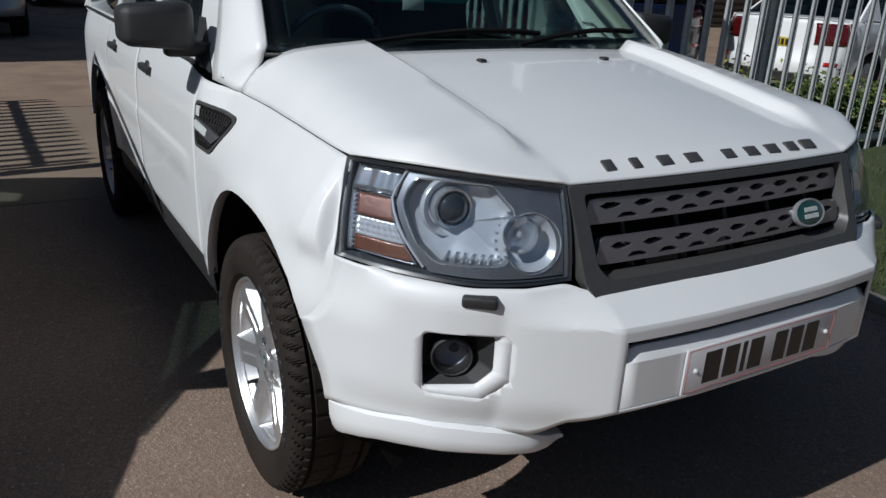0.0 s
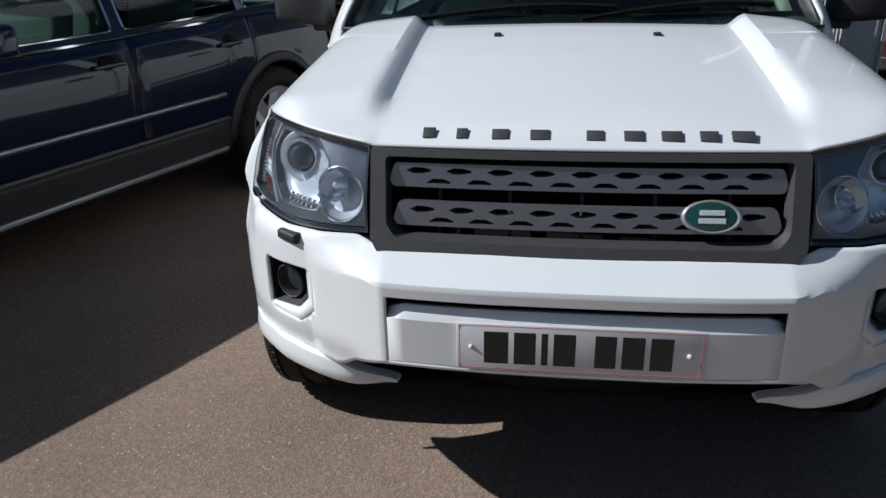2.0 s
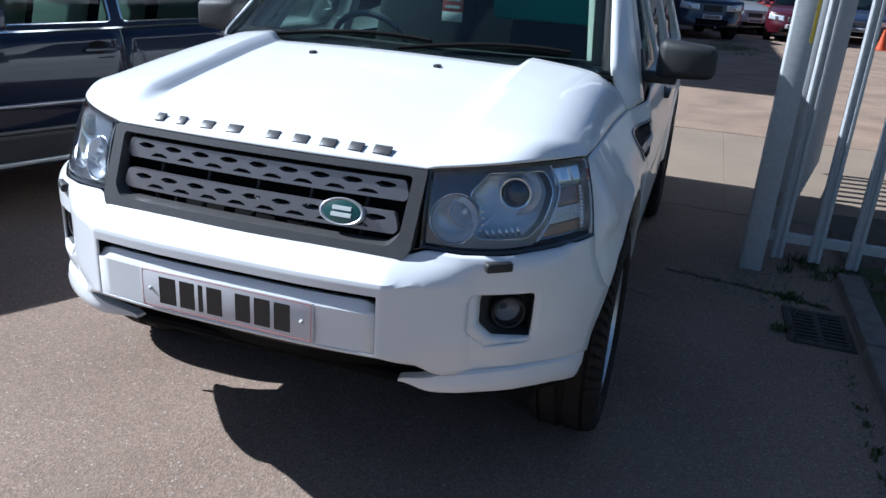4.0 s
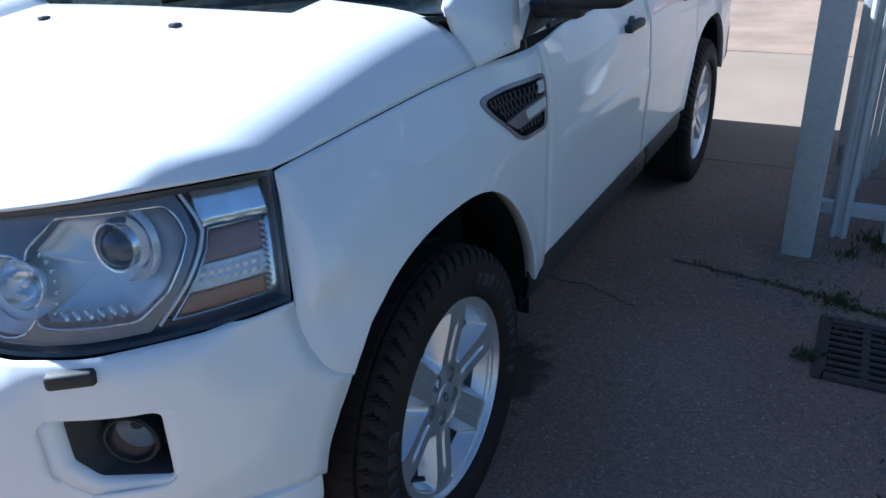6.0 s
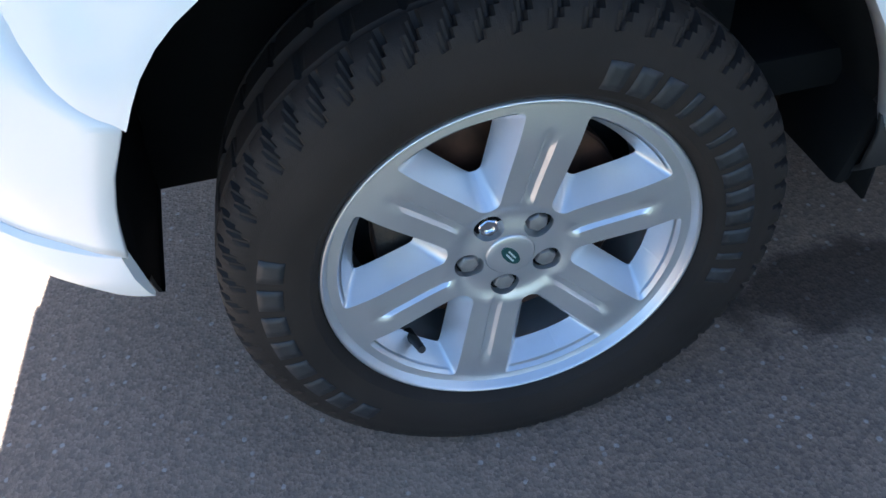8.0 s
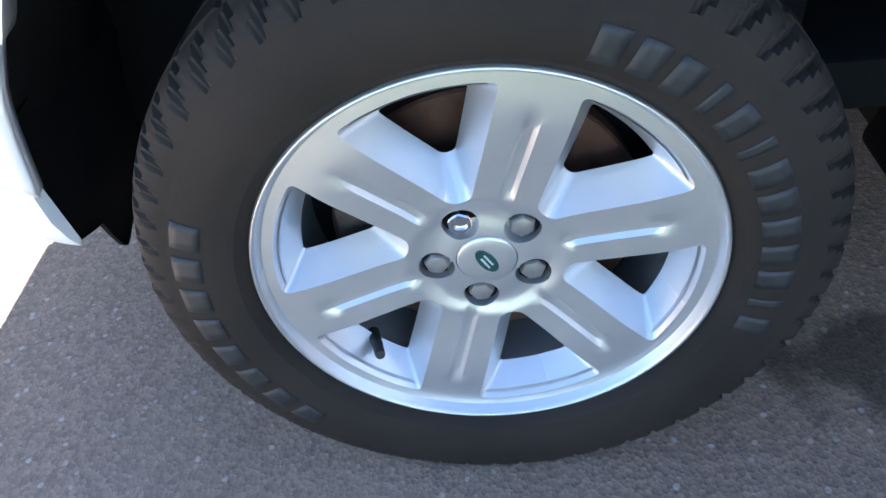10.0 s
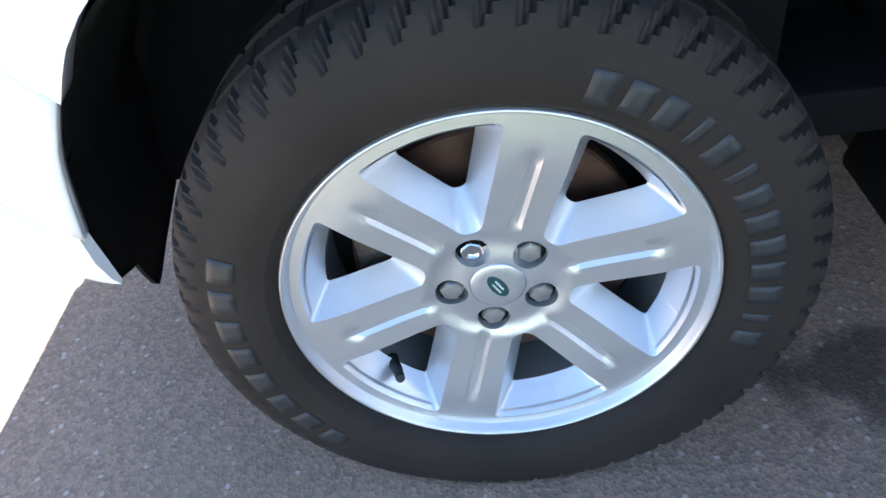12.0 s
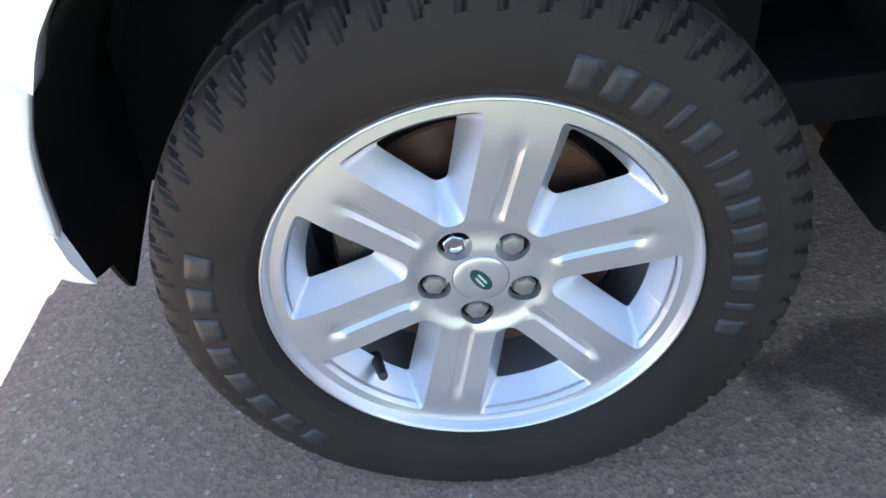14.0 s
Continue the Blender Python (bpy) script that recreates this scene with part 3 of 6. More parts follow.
def make_wheel(parent, x, y, z, flip, first=None, text=True):
    bm = lathe(bmesh.new(), [(-.08, .0), (-.045, .02), (-.04, .045), (-.012, .05), (-.012, .07), (-.07, .075), (-.10, .06), (-.16, .05), (-.16, .0)], 40)
    turn = STEER if abs(y) < 1 else Matrix.Identity(4)
    m = Matrix.Translation((x, y, z)) @ (pose(0, 0, 0, 0, 0, 180) @ pose(0, 0, 0, 0, -.72, 0) if flip and abs(y) < 1 else pose(0, 0, 0, 0, 0, 180) if flip else turn) @ Matrix.Scale(WHEEL_SIZE, 4)
    w = part("wheel", bm, VOID, parent, "six-spoke silver alloy wheel with black tyre", m=m)
    if first:
        for o in first.children:
            c = o.copy()
            scene.collection.objects.link(c)
            c.parent = w
            for o2 in o.children:
                c2 = o2.copy()
                scene.collection.objects.link(c2)
                c2.parent = c
    else:
        wheel_parts(w, text)
    return w


# ---- the white off-road car ----
LIFT = .034
HUB_Z, ARCH = HUB_HIGH - LIFT, .470
WHEEL_Z = HUB_HIGH - LIFT
WB = 2.66
BODY_X = lerp_table([.30, .46, .60, .70, .80, .88, .93, .97, 1.0, 1.03], [.893, .911, .914, .915, .914, .911, .904, .894, .884, .872])


def edge_z(y):
    return lerp_table([-.375, -.15, .1, .43, .55, .7], [.971, .983, .993, 1.004, 1.012, 1.03])(y)


def edge_x(y):
    return lerp_table([-.37, -.2, .1, .5], [.805, .812, .818, .845])(y)


def side_x(y, z):
    """Half-width of the body side at y along and z up."""
    taper = 1 - .040 * (min(max(-.34 - y, 0), .12) / .09) ** 1.3 - .10 * ease(3.0, 3.75, y) ** 2
    x = BODY_X(z) * taper
    for ya in (0, WB):
        r = math.hypot(y - ya, z - HUB_Z)
        if z > HUB_Z:
            x += .012 * math.exp(-((r - ARCH) / .045) ** 2) * ease(-.43, -.34, y)
    return x


def arch_low(y, base):
    z = base
    for ya in (0, WB):
        d = abs(y - ya)
        if d < ARCH:
            z = max(z, HUB_Z + math.sqrt(ARCH ** 2 - d * d) + .017 * math.exp(-((y - ya - .22) / .16) ** 2) + float(np.interp(y - ya, [-.366, -.35, -.33, -.30, -.25, -.18, -.08, 0], [0, .010, .019, .024, .022, .015, .005, 0])))
    return z


def stations(a, b, step=.03):
    """Places along the side, closer where an arch is steep."""
    s = set()
    n = max(2, int((b - a) / step))
    for i in range(n + 1):
        s.add(round(a + (b - a) * i / n, 4))
    if a < -.4:
        s |= {round(-.432 + .004 * i, 4) for i in range(26)}
    for ya in (0, WB):
        for i in range(25):
            t = ya - ARCH * math.cos(math.pi * i / 24)
            if a < t < b:
                s.add(round(t, 4))
        for e in (-ARCH - .001, ARCH + .001):
            if a < ya + e < b:
                s.add(round(ya + e, 4))
    s = sorted(s)
    return [v for i, v in enumerate(s) if i == 0 or v - s[i - 1] > .0008]


def side_panel(s, a, b, low, top, rows=18, front_cut=None, crease=0.0):
    """Body side between a and b along the car, s = 1 for the car's left."""
    bm = bmesh.new()
    ys = stations(a, b)
    g = []
    for y in ys:
        lo, hi = low(y) if callable(low) else arch_low(y, low), top(y)
        col = []
        for j in range(rows + 1):
            t = j / rows
            z = lo + (hi - lo) * t
            x = side_x(y, z)
            if crease:
                x += .005 * ease(.760, .738, z) * ease(.63, .72, z) * ease(.60, .72, y) * (1 - ease(2.0, 2.2, y))
            if front_cut:
                x = front_cut(y, z, x)
            col.append(bm.verts.new((s * x, y, z)))
        # turned-in flange along the lower edge
        v = col[0].co
        col.insert(0, bm.verts.new((s * (abs(v.x) - .028), v.y, v.z + .004)))
        g.append(col)
    for p, q in zip(g, g[1:]):
        for j in range(len(p) - 1):
            bm.faces.new((p[j], q[j], q[j + 1], p[j + 1]))
    return bm


# front plan lines: bumper flank, lamp foot and lamp head
FLANK = smooth_line([(0, -.80), (.22, -.797), (.42, -.78), (.56, -.757), (.634, -.731), (.70, -.690), (.748, -.649), (.82, -.562), (.861, -.490), (.884, -.430), (.904, -.375), (.914, -.33)])
LAMP_LOW = smooth_line([(.472, -.745, .770), (.58, -.724, .767), (.68, -.672, .766), (.785, -.556, .770), (.857, -.432, .775)])
LAMP_TOP = smooth_line([(.468, -.692, .958), (.56, -.656, .968), (.66, -.592, .976), (.75, -.490, .978), (.804, -.375, .972)])


def lamp_point(u, v, d=0.0):
    a, b = LAMP_LOW(u), LAMP_TOP(u)
    p = a.lerp(b, v)
    du = (LAMP_LOW(min(u + .02, 1)) - LAMP_LOW(max(u - .02, 0)))
    n = Vector((du.y, -du.x, 0)).normalized()
    n.z = .25
    bulge = .012 * math.sin(math.pi * v) * (1 - .3 * u)
    return p + n.normalized() * (bulge - d)


def flank_point(x):
    """y of the bumper flank at distance x from the middle."""
    lo, hi = 0.0, 1.0
    for _ in range(24):
        mid = (lo + hi) / 2
        if FLANK(mid).x < x:
            lo = mid
        else:
            hi = mid
    return FLANK((lo + hi) / 2).y


def flank_x(y):
    lo, hi = .5, 1.0
    for _ in range(24):
        mid = (lo + hi) / 2
        if FLANK(mid).y < y:
            lo = mid
        else:
            hi = mid
    return FLANK((lo + hi) / 2).x


NOSE_LOW = .507


def bumper_y(x, z):
    ax = abs(x)
    y = flank_point(min(ax, .91))
    out = 1 - min(max((ax - .425) / .20, 0), 1)
    h = 1 - min(max((z - .700) / .052, 0), 1)
    y -= .086 * out * h
    if ax > .43 and z > .69:
        w = min(max((z - .712) / .060, 0), 1) ** 3 * ease(.43, .50, ax) * (1 - ease(.80, .86, ax))
        y += (float(np.interp(ax, [.472, .58, .68, .785, .857], [-.745, -.724, -.672, -.556, -.432])) - .005 - y) * w
    y += .020 * ease(.44, .52, ax) * ease(.53, .445, z) * (1 - ease(.79, .868, ax))
    return y


def nose_low(ax):
    return lerp_table([.0, .425, .50, .535, .56, .62, .69, .77, .84, .88, .92], [NOSE_LOW, NOSE_LOW, .480, .450, .440, .444, .449, .449, .437, .430, .428])(ax)


def bonnet_top(y):
    return lerp_table([-.70, -.62, -.58, -.30, .0, .15, .5], [.985, 1.002, 1.012, 1.064, 1.114, 1.133, 1.175])(y)


def bonnet_front(ax):
    """Front edge of the bonnet: over the grille, then along the lamps."""
    if ax <= .468:
        return Vector((ax, -.692 - .022 * (1 - (ax / .468) ** 2), .957))
    lo, hi = 0.0, 1.0
    for _ in range(22):
        mid = (lo + hi) / 2
        if LAMP_TOP(mid).x < ax:
            lo = mid
        else:
            hi = mid
    p = LAMP_TOP((lo + hi) / 2)
    return Vector((ax, p.y - .002, p.z + .004))


def bonnet_z(ax, y):
    t0 = bonnet_top(y)
    crown = -.018 * (ax / .45) ** 2
    sh = .030 * ease(.452, .505, ax) * ease(-.60, -.50, y)
    top = t0 + crown * (1 if ax < .45 else (.45 / ax) ** 2) + sh
    t = min(max((ax - .505) / (edge_x(y) - .507), 0), 1.0)
    return top - (top - edge_z(y)) * (.34 * t + .66 * t ** 6)


def white_car():
    car = thing("off_road_car", "clean white five-door off-road car parked on tarmac", "car", pose(0, 0, LIFT))

    # bonnet
    def rear_y(ax):
        return .135 + .17 * (ax / .8) ** 2.2
    xs = [0, .08, .16, .24, .32, .38, .42, .445, .46, .475, .49, .505, .53, .56, .60, .64, .68, .71, .74, .765, .785, .797, .8035]

    def bonnet(u, v):
        ax = abs(u)
        f = bonnet_front(ax)
        r = rear_y(ax)
        y = f.y + (r - f.y) * v
        x = ax + (edge_x(y) - edge_x(f.y)) * ease(.5, .8, ax)
        d = y - f.y
        s = bonnet_z(x, y)
        s0 = bonnet_z(ax, f.y)
        z = s - (s0 - f.z) * max(0, 1 - d / .075) ** 2.0
        return Vector((math.copysign(x, u), y, z))
    us = [-x for x in xs[::-1]] + xs[1:]
    vs = [0, .008, .018, .03, .045, .065, .09, .12, .16, .21] + [.27 + .73 * i / 16 for i in range(17)]
    b = bmesh.new()
    sheet(b, bonnet, 0, 0, us=us, vs=vs)
    part("bonnet", b, WHITE, car, "white bonnet with raised shoulders", thick=.006, smooth=28)
    for s in (-1, 1):
        b = box((-.011, -.014, 0), (.011, .012, .012), .004)
        bmesh.ops.translate(b, verts=b.verts, vec=(s * .229, .006, bonnet_z(.229, .006) - .001))
        part("washer_nozzle", b, BLACK, car, "small black washer nozzle")
    # raised nameplate, as plain blocks
    for x0, x1 in ((-.358, -.318), (-.283, -.246), (-.205, -.155), (-.122, -.067), (-.002, .048), (.077, .132), (.155, .211), (.235, .286), (.301, .361)):
        cx = (x0 + x1) / 2
        b = box((x0 + .006, -.002, -.0145), (x1 - .006, .004, .0145), .0015)
        f = bonnet_front(abs(cx))
        bmesh.ops.rotate(b, verts=b.verts, cent=(cx, 0, 0), matrix=Matrix.Rotation(radians(-57), 3, "X"))
        bmesh.ops.translate(b, verts=b.verts, vec=(0, f.y + .032, .9835))
        part("name_block", b, GREY, car, "dark grey raised block")

    # bumper
    xs2 = sorted({round(v, 4) for v in [0, .1, .2, .3, .36, .395, *(.44 + .01 * k for k in range(21)), .41, .418, .425, .432, .44, .45, .46, .47, .48, .49, .50, .51, .52, .54, .56, .58, .60, .615, .63, .65, .67, .69, .71, .73, .75, .77, .79, .80, .81, .82, .83, .84, .85, .86, .87]})
    us = [-x for x in xs2[::-1]] + xs2[1:]
    vs = [0, .04, .08, .12, .16, .22, .28, .34, .40, .46, .50, .52, .535, .55, .565, .58, .60, .62, .64, .66, .68, .70, .715, .74, .755, .77, .80, .84, .88, .92, .95, .975, 1]

    def top_z(ax):
        return .7505 + (float(np.interp(ax, [.472, .58, .68, .785, .87], [.7685, .7655, .7645, .7685, .7735])) - .7505) * ease(.425, .50, ax)

    corner_end = lerp_table([.333, .38, .43, .47, .50, .55, .60, .611, .620, .632, .652, .690, .765],
                            [-.444, -.440, -.433, -.425, -.417, -.398, -.371, -.366, -.385, -.400, -.415, -.427, -.431])

    def corner_x(y, z):
        """Half-width of the bumper corner, leaning in under the lamp and towards the foot."""
        return flank_x(y) + .006 * ease(.46, .53, z) * ease(-.44, -.39, y) - .010 * ease(.53, .44, z) * ease(-.435, -.50, y) - .024 * ease(.635, .768, z)

    def bump(u, v):
        ax = abs(u)
        lo, hi = nose_low(ax), top_z(ax)
        z = lo + (hi - lo) * v
        if ax > .79:
            ax = .79 + (ax - .79) / .08 * (flank_x(corner_end(z)) - .79)
            y = bumper_y(ax, z)
            return Vector((math.copysign(ax + (corner_x(y, z) - flank_x(y)) * ease(.79, .85, ax), u), y, z))
        return Vector((u, bumper_y(u, z), z))
    b = bmesh.new()
    sheet(b, bump, 0, 0, us=us, vs=vs)

    def cut(poly, side):
        # opens the skin inside a convex outline seen from the front
        c = sum((Vector((p[0], 0, p[1])) for p in poly), Vector()) / len(poly)
        rad = max((Vector((p[0], 0, p[1])) - c).length for p in poly) + .03

        def near():
            fs = [f for f in b.faces if (Vector((f.calc_center_median().x, 0, f.calc_center_median().z)) - c).length < rad]
            return fs
        for i, p in enumerate(poly):
            q = poly[(i + 1) % len(poly)]
            n = Vector((q[1] - p[1], 0, p[0] - q[0]))
            fs = near()
            geom = list({v for f in fs for v in f.verts} | {e for f in fs for e in f.edges}) + fs
            bmesh.ops.bisect_plane(b, geom=geom, plane_co=(p[0], 0, p[1]), plane_no=n, dist=1e-5)

        def inside(f):
            k = f.calc_center_median()
            s = [(q[0] - p[0]) * (k.z - p[1]) - (q[1] - p[1]) * (k.x - p[0]) for p, q in zip(poly, poly[1:] + poly[:1])]
            return all(v > 0 for v in s) or all(v < 0 for v in s)
        bmesh.ops.delete(b, geom=[f for f in near() if inside(f)], context="FACES")
    fog = [(.610, .568), (.653, .527), (.748, .529), (.756, .536), (.757, .660), (.749, .668), (.622, .672), (.610, .660)]
    PANEL = (.412, .516, .672)
    cut(fog, 1)
    cut([(-p[0], p[1]) for p in fog[::-1]], -1)
    cut([(-PANEL[0], PANEL[1]), (PANEL[0], PANEL[1]), (PANEL[0], PANEL[2]), (-PANEL[0], PANEL[2])], 0)
    bumper = part("bumper", b, WHITE, car, "white front bumper", thick=.005, smooth=24)
    # walls of the plate recess, black to imitate shade, and its panel
    b = bmesh.new()
    w, z0, z1 = PANEL
    rim = resample([(-w, z0), (w, z0), (w, z1), (-w, z1)], .05)
    fr = [b.verts.new((p[0], bumper_y(p[0], p[1]), p[1])) for p in rim]
    bk = [b.verts.new((p[0] * .995, bumper_y(p[0], p[1]) + .035, p[1])) for p in rim]
    for i in range(len(rim)):
        j = (i + 1) % len(rim)
        b.faces.new((fr[i], fr[j], bk[j], bk[i]))
    b.faces.new(bk)
    part("plate_recess", b, VOID, bumper, "plate recess coloured black for the shade in its gap", smooth=20)
    b = bmesh.new()
    pr = [(.032, .006), (.030, .0), (.014, .001), (.0, .004), (-.128, .004), (-.132, .008)]

    def panel(u, v):
        x = (u * 2 - 1) * .4105
        k = min(int(v * 5.999), 4)
        h = v * 5 - k
        dz = pr[k][0] + (pr[k + 1][0] - pr[k][0]) * h
        dy = pr[k][1] + (pr[k + 1][1] - pr[k][1]) * h
        chamfer = .010 * ease(.39, .4105, abs(x)) * (1 if dz > .004 else 0)
        slope = .020 * max(0, dz) / .030
        return Vector((x, bumper_y(x, .62) - .003 + dy + slope, .622 + dz * .86 - chamfer if dz > 0 else .622 + dz * .80))
    sheet(b, panel, 24, 0, vs=[0, .2, .4, .6, .8, 1.0])
    pp = part("plate_panel", b, WHITE, bumper, "white removable tow-eye panel", thick=.008, smooth=20)
    plate = part("number_plate", box((-.2575, -.8925, .520), (.2575, -.8865, .630), .0025), PLATE, car, "white plate with thin red border, worn")
    for a, c in (((-.250, .6245), (.250, .6262)), ((-.250, .5238), (.250, .5255)), ((-.2515, .5238), (-.2498, .6262)), ((.2498, .5238), (.2515, .6262))):
        part("border_line", box((a[0], -.8935, a[1]), (c[0], -.892, c[1])), PINK, plate, smooth=0)
    x = -.199
    for wd in (.052, .046, .014, .046, None, .044, .046, .046):
        if wd is None:
            x += .028
            continue
        part("plate_bar", box((x, -.8938, .537), (x + wd, -.892, .613), .001), INK, plate, smooth=0)
        x += wd + .0115
    for s in (-1, 1):
        bmm = bmesh.new()
        bmesh.ops.create_uvsphere(bmm, u_segments=12, v_segments=6, radius=.0062, matrix=pose(s * .2255, -.8935, .575))
        part("screw_cap", bmm, PALE, plate, "pale screw cap")
    # fog lamps, washers, splitter ends
    for s in (-1, 1):
        side = "left" if s > 0 else "right"
        pts = fillet(resample([(s * p[0], p[1]) for p in fog], .05), .006, 2)
        cx, cz = s * .692, .604

        def fsurf(a, c, d, cx=cx):
            return Vector((a, bumper_y(a, c) - .002 + d, c))
        # white chamfer on the inner and lower side, then the black box
        mouth = [(.634, .590), (.664, .556), (.747, .541), (.752, .546), (.7535, .658), (.748, .664), (.640, .669), (.634, .662)]
        inner = fillet(resample([(s * p[0], p[1]) for p in mouth], .05), .006, 2)
        b = bmesh.new()
        r0 = [b.verts.new(fsurf(p[0], p[1], .001)) for p in pts]
        best = [min(inner, key=lambda q: (q[0] - p[0]) ** 2 + (q[1] - p[1]) ** 2) for p in pts]
        r1 = [b.verts.new(fsurf(q[0], q[1], .010 + .20 * math.hypot(q[0] - p[0], q[1] - p[1]))) for p, q in zip(pts, best)]
        for i in range(len(pts)):
            j = (i + 1) % len(pts)
            b.faces.new((r0[i], r0[j], r1[j], r1[i]))
        bmesh.ops.remove_doubles(b, verts=b.verts, dist=.0006)
        bmesh.ops.recalc_face_normals(b, faces=b.faces[:])
        part("fog_chamfer", b, WHITE, bumper, "white sloping edge round the fog lamp", smooth=30, thick=.002)
        b = bmesh.new()
        rings = []
        for sc, d in ((1.03, .016), (.99, .012), (.95, .018), (.84, .050), (.78, .056), (.76, .08)):
            rings.append([b.verts.new(fsurf(cx + (p[0] - cx) * sc, cz + (p[1] - cz) * sc, d)) for p in inner])
        for r0, r1 in zip(rings, rings[1:]):
            for i in range(len(inner)):
                j = (i + 1) % len(inner)
                b.faces.new((r0[i], r0[j], r1[j], r1[i]))
        b.faces.new(rings[-1])
        bmesh.ops.recalc_face_normals(b, faces=b.faces[:])
        housing = part("fog_lamp", b, BLACK, car, "round fog lamp in a black octagonal recess", smooth=30)
        n = Vector((s * .45, -.9, 0)).normalized()
        y0 = bumper_y(cx, cz)
        mm = Matrix.Translation((cx, y0 + .042, cz)) @ n.to_track_quat("X", "Z").to_matrix().to_4x4()
        b = lathe(bmesh.new(), [(-.03, .046), (.008, .045), (.012, .042), (.010, .039), (-.02, .034)], 40)
        bmesh.ops.transform(b, matrix=mm, verts=b.verts)
        part("fog_bezel", b, BLACK, housing)
        b = lathe(bmesh.new(), [(-.014, .0385), (-.022, .03), (-.03, .016), (-.034, 0)], 32)
        bmesh.ops.transform(b, matrix=mm, verts=b.verts)
        part("fog_reflector", b, LAMPGREY, housing)
        b = lathe(bmesh.new(), [(.004, .040), (.012, .034), (.017, .02), (.019, 0)], 32)
        bmesh.ops.transform(b, matrix=mm, verts=b.verts)
        part("fog_glass", b, LENS, housing)
        # headlamp washer
        wx, wz = s * .668, .745
        b = box((-.036, -.014, -.0125), (.036, .02, .0125), .007, seg=3)
        bmesh.ops.rotate(b, verts=b.verts, cent=(0, 0, 0), matrix=Matrix.Rotation(radians(s * 38), 3, "Z"))
        bmesh.ops.translate(b, verts=b.verts, vec=(wx, bumper_y(wx, wz) - .001, wz - .002))
        part("washer_jet", b, BLACK, car, "black headlamp washer jet")
        # splitter lip
        b = bmesh.new()
        rows = []
        for i in range(41):
            t = i / 40
            x = .432 + (.880 - .432) * math.sin(t * math.pi / 2) ** 1.15
            y = flank_point(x)
            n = Vector((flank_point(x - .004) - flank_point(x + .004), .008, 0)).normalized()
            k = ease(0, .22, t)
            end = ease(.80, 1, t)
            crease = float(np.interp(x, [.432, .50, .546, .62, .69, .77, .84, .884], [.376, .412, .434, .445, .451, .451, .438, .430]))
            foot = float(np.interp(x, [.432, .47, .55, .65, .75, .82, .86, .884], [.366, .372, .380, .388, .386, .378, .362, .340]))
            c = Vector((x, y, 0)) + n * (.052 * (1 - k) ** 1.5)
            ring = []
            for d, e, h in ((.030, .014, 1.05), (.008, .007, 1.04), (.001, .001, .95), (-.004 * k, .003, .55), (-.002 * k, .012, .18), (.006, .020, 0), (.035, .024, .05)):
                ring.append(c + n * (d + (e - d) * end) + Vector((0, 0, foot + (crease - foot) * h)))
            rows.append([b.verts.new((s * r.x, r.y, r.z)) for r in ring])
        for r0, r1 in zip(rows, rows[1:]):
            for j in range(len(r0) - 1):
                b.faces.new((r0[j], r0[j + 1], r1[j + 1], r1[j]))
        b.faces.new(rows[0])
        b.faces.new(rows[-1])
        bmesh.ops.recalc_face_normals(b, faces=b.faces[:])
        part("splitter", b, WHITE, bumper, "white lip along the bumper foot", smooth=35)

        b = bmesh.new()
        sheet(b, lambda u, v: Vector((s * (corner_x(corner_end(.428 + v * .183), .428 + v * .183) - .001 - .020 * u), corner_end(.428 + v * .183) - .0005 - .004 * u, .428 + v * .183)), 2, 24)
        part("edge_flange", b, WHITE, bumper, smooth=30, thick=.002)

    # black sheet behind the bumper skin, added to stop stray sunlight
    b = bmesh.new()
    sheet(b, lambda u, v: Vector(((u * 2 - 1) * .5, bumper_y((u * 2 - 1) * .5, .60) + .016 + .14 * v, .60)), 20, 2)
    part("bumper_beam", b, VOID, bumper, thick=.01)

    # lower grille and undertray
    b = bmesh.new()
    sheet(b, lambda u, v: Vector(((u * 2 - 1) * .56, -.735 + .13 * (1 - v) + .12 * (u * 2 - 1) ** 2, .30 + v * .25)), 20, 4)
    part("lower_grille", b, VOID, car, "black lower air intake", thick=.006)
    for k in range(5):
        z = .37 + .03 * k
        b = bmesh.new()
        sheet(b, lambda u, v: Vector(((u * 2 - 1) * .46, -.735 + .12 * (1 - (z - .30) / .21) - .012 + v * .02 + .09 * (u * 2 - 1) ** 2, z)), 16, 1)
        part("intake_slat", b, BLACK, car, thick=.008)
    part("undertray", box((-.56, -.60, .272), (.56, .35, .31), .02), VOID, car)
    b = box((-.19, -.868, .492), (.19, -.852, .520), .003)
    part("plate_holder", b, BLACK, car, "black plate bracket below the plate")

    # unseen black boxes, added to keep sunlight from leaking through the nose
    part("crash_beam", box((-.50, -.70, .52), (.50, -.57, .70), .01), VOID, car)
    part("engine", box((-.58, -.46, .34), (.58, .22, .90), .03), VOID, car)
    # added black board that closes see-through gaps beside the grille
    part("front_support", box((-.70, -.50, .40), (.70, -.47, .94), .01), VOID, car)
    b = bmesh.new()
    sheet(b, lambda u, v: Vector(((u * 2 - 1) * .80, bumper_y((u * 2 - 1) * .80, top_z(abs(u * 2 - 1) * .80)) + .006 + .20 * v, top_z(abs(u * 2 - 1) * .80) - .006)), 40, 2)
    part("bumper_shelf", b, VOID, bumper, thick=.004)

    # grille
    def gsurf(a, c, d):
        return Vector((a, -.690 - (.958 - c) * .44 - .022 * (1 - (a / .47) ** 2) + d, c))
    outer = fillet([(-.466, .9545), (-.460, .770), (-.444, .744), (.444, .744), (.460, .770), (.466, .9545)], .006, 2)
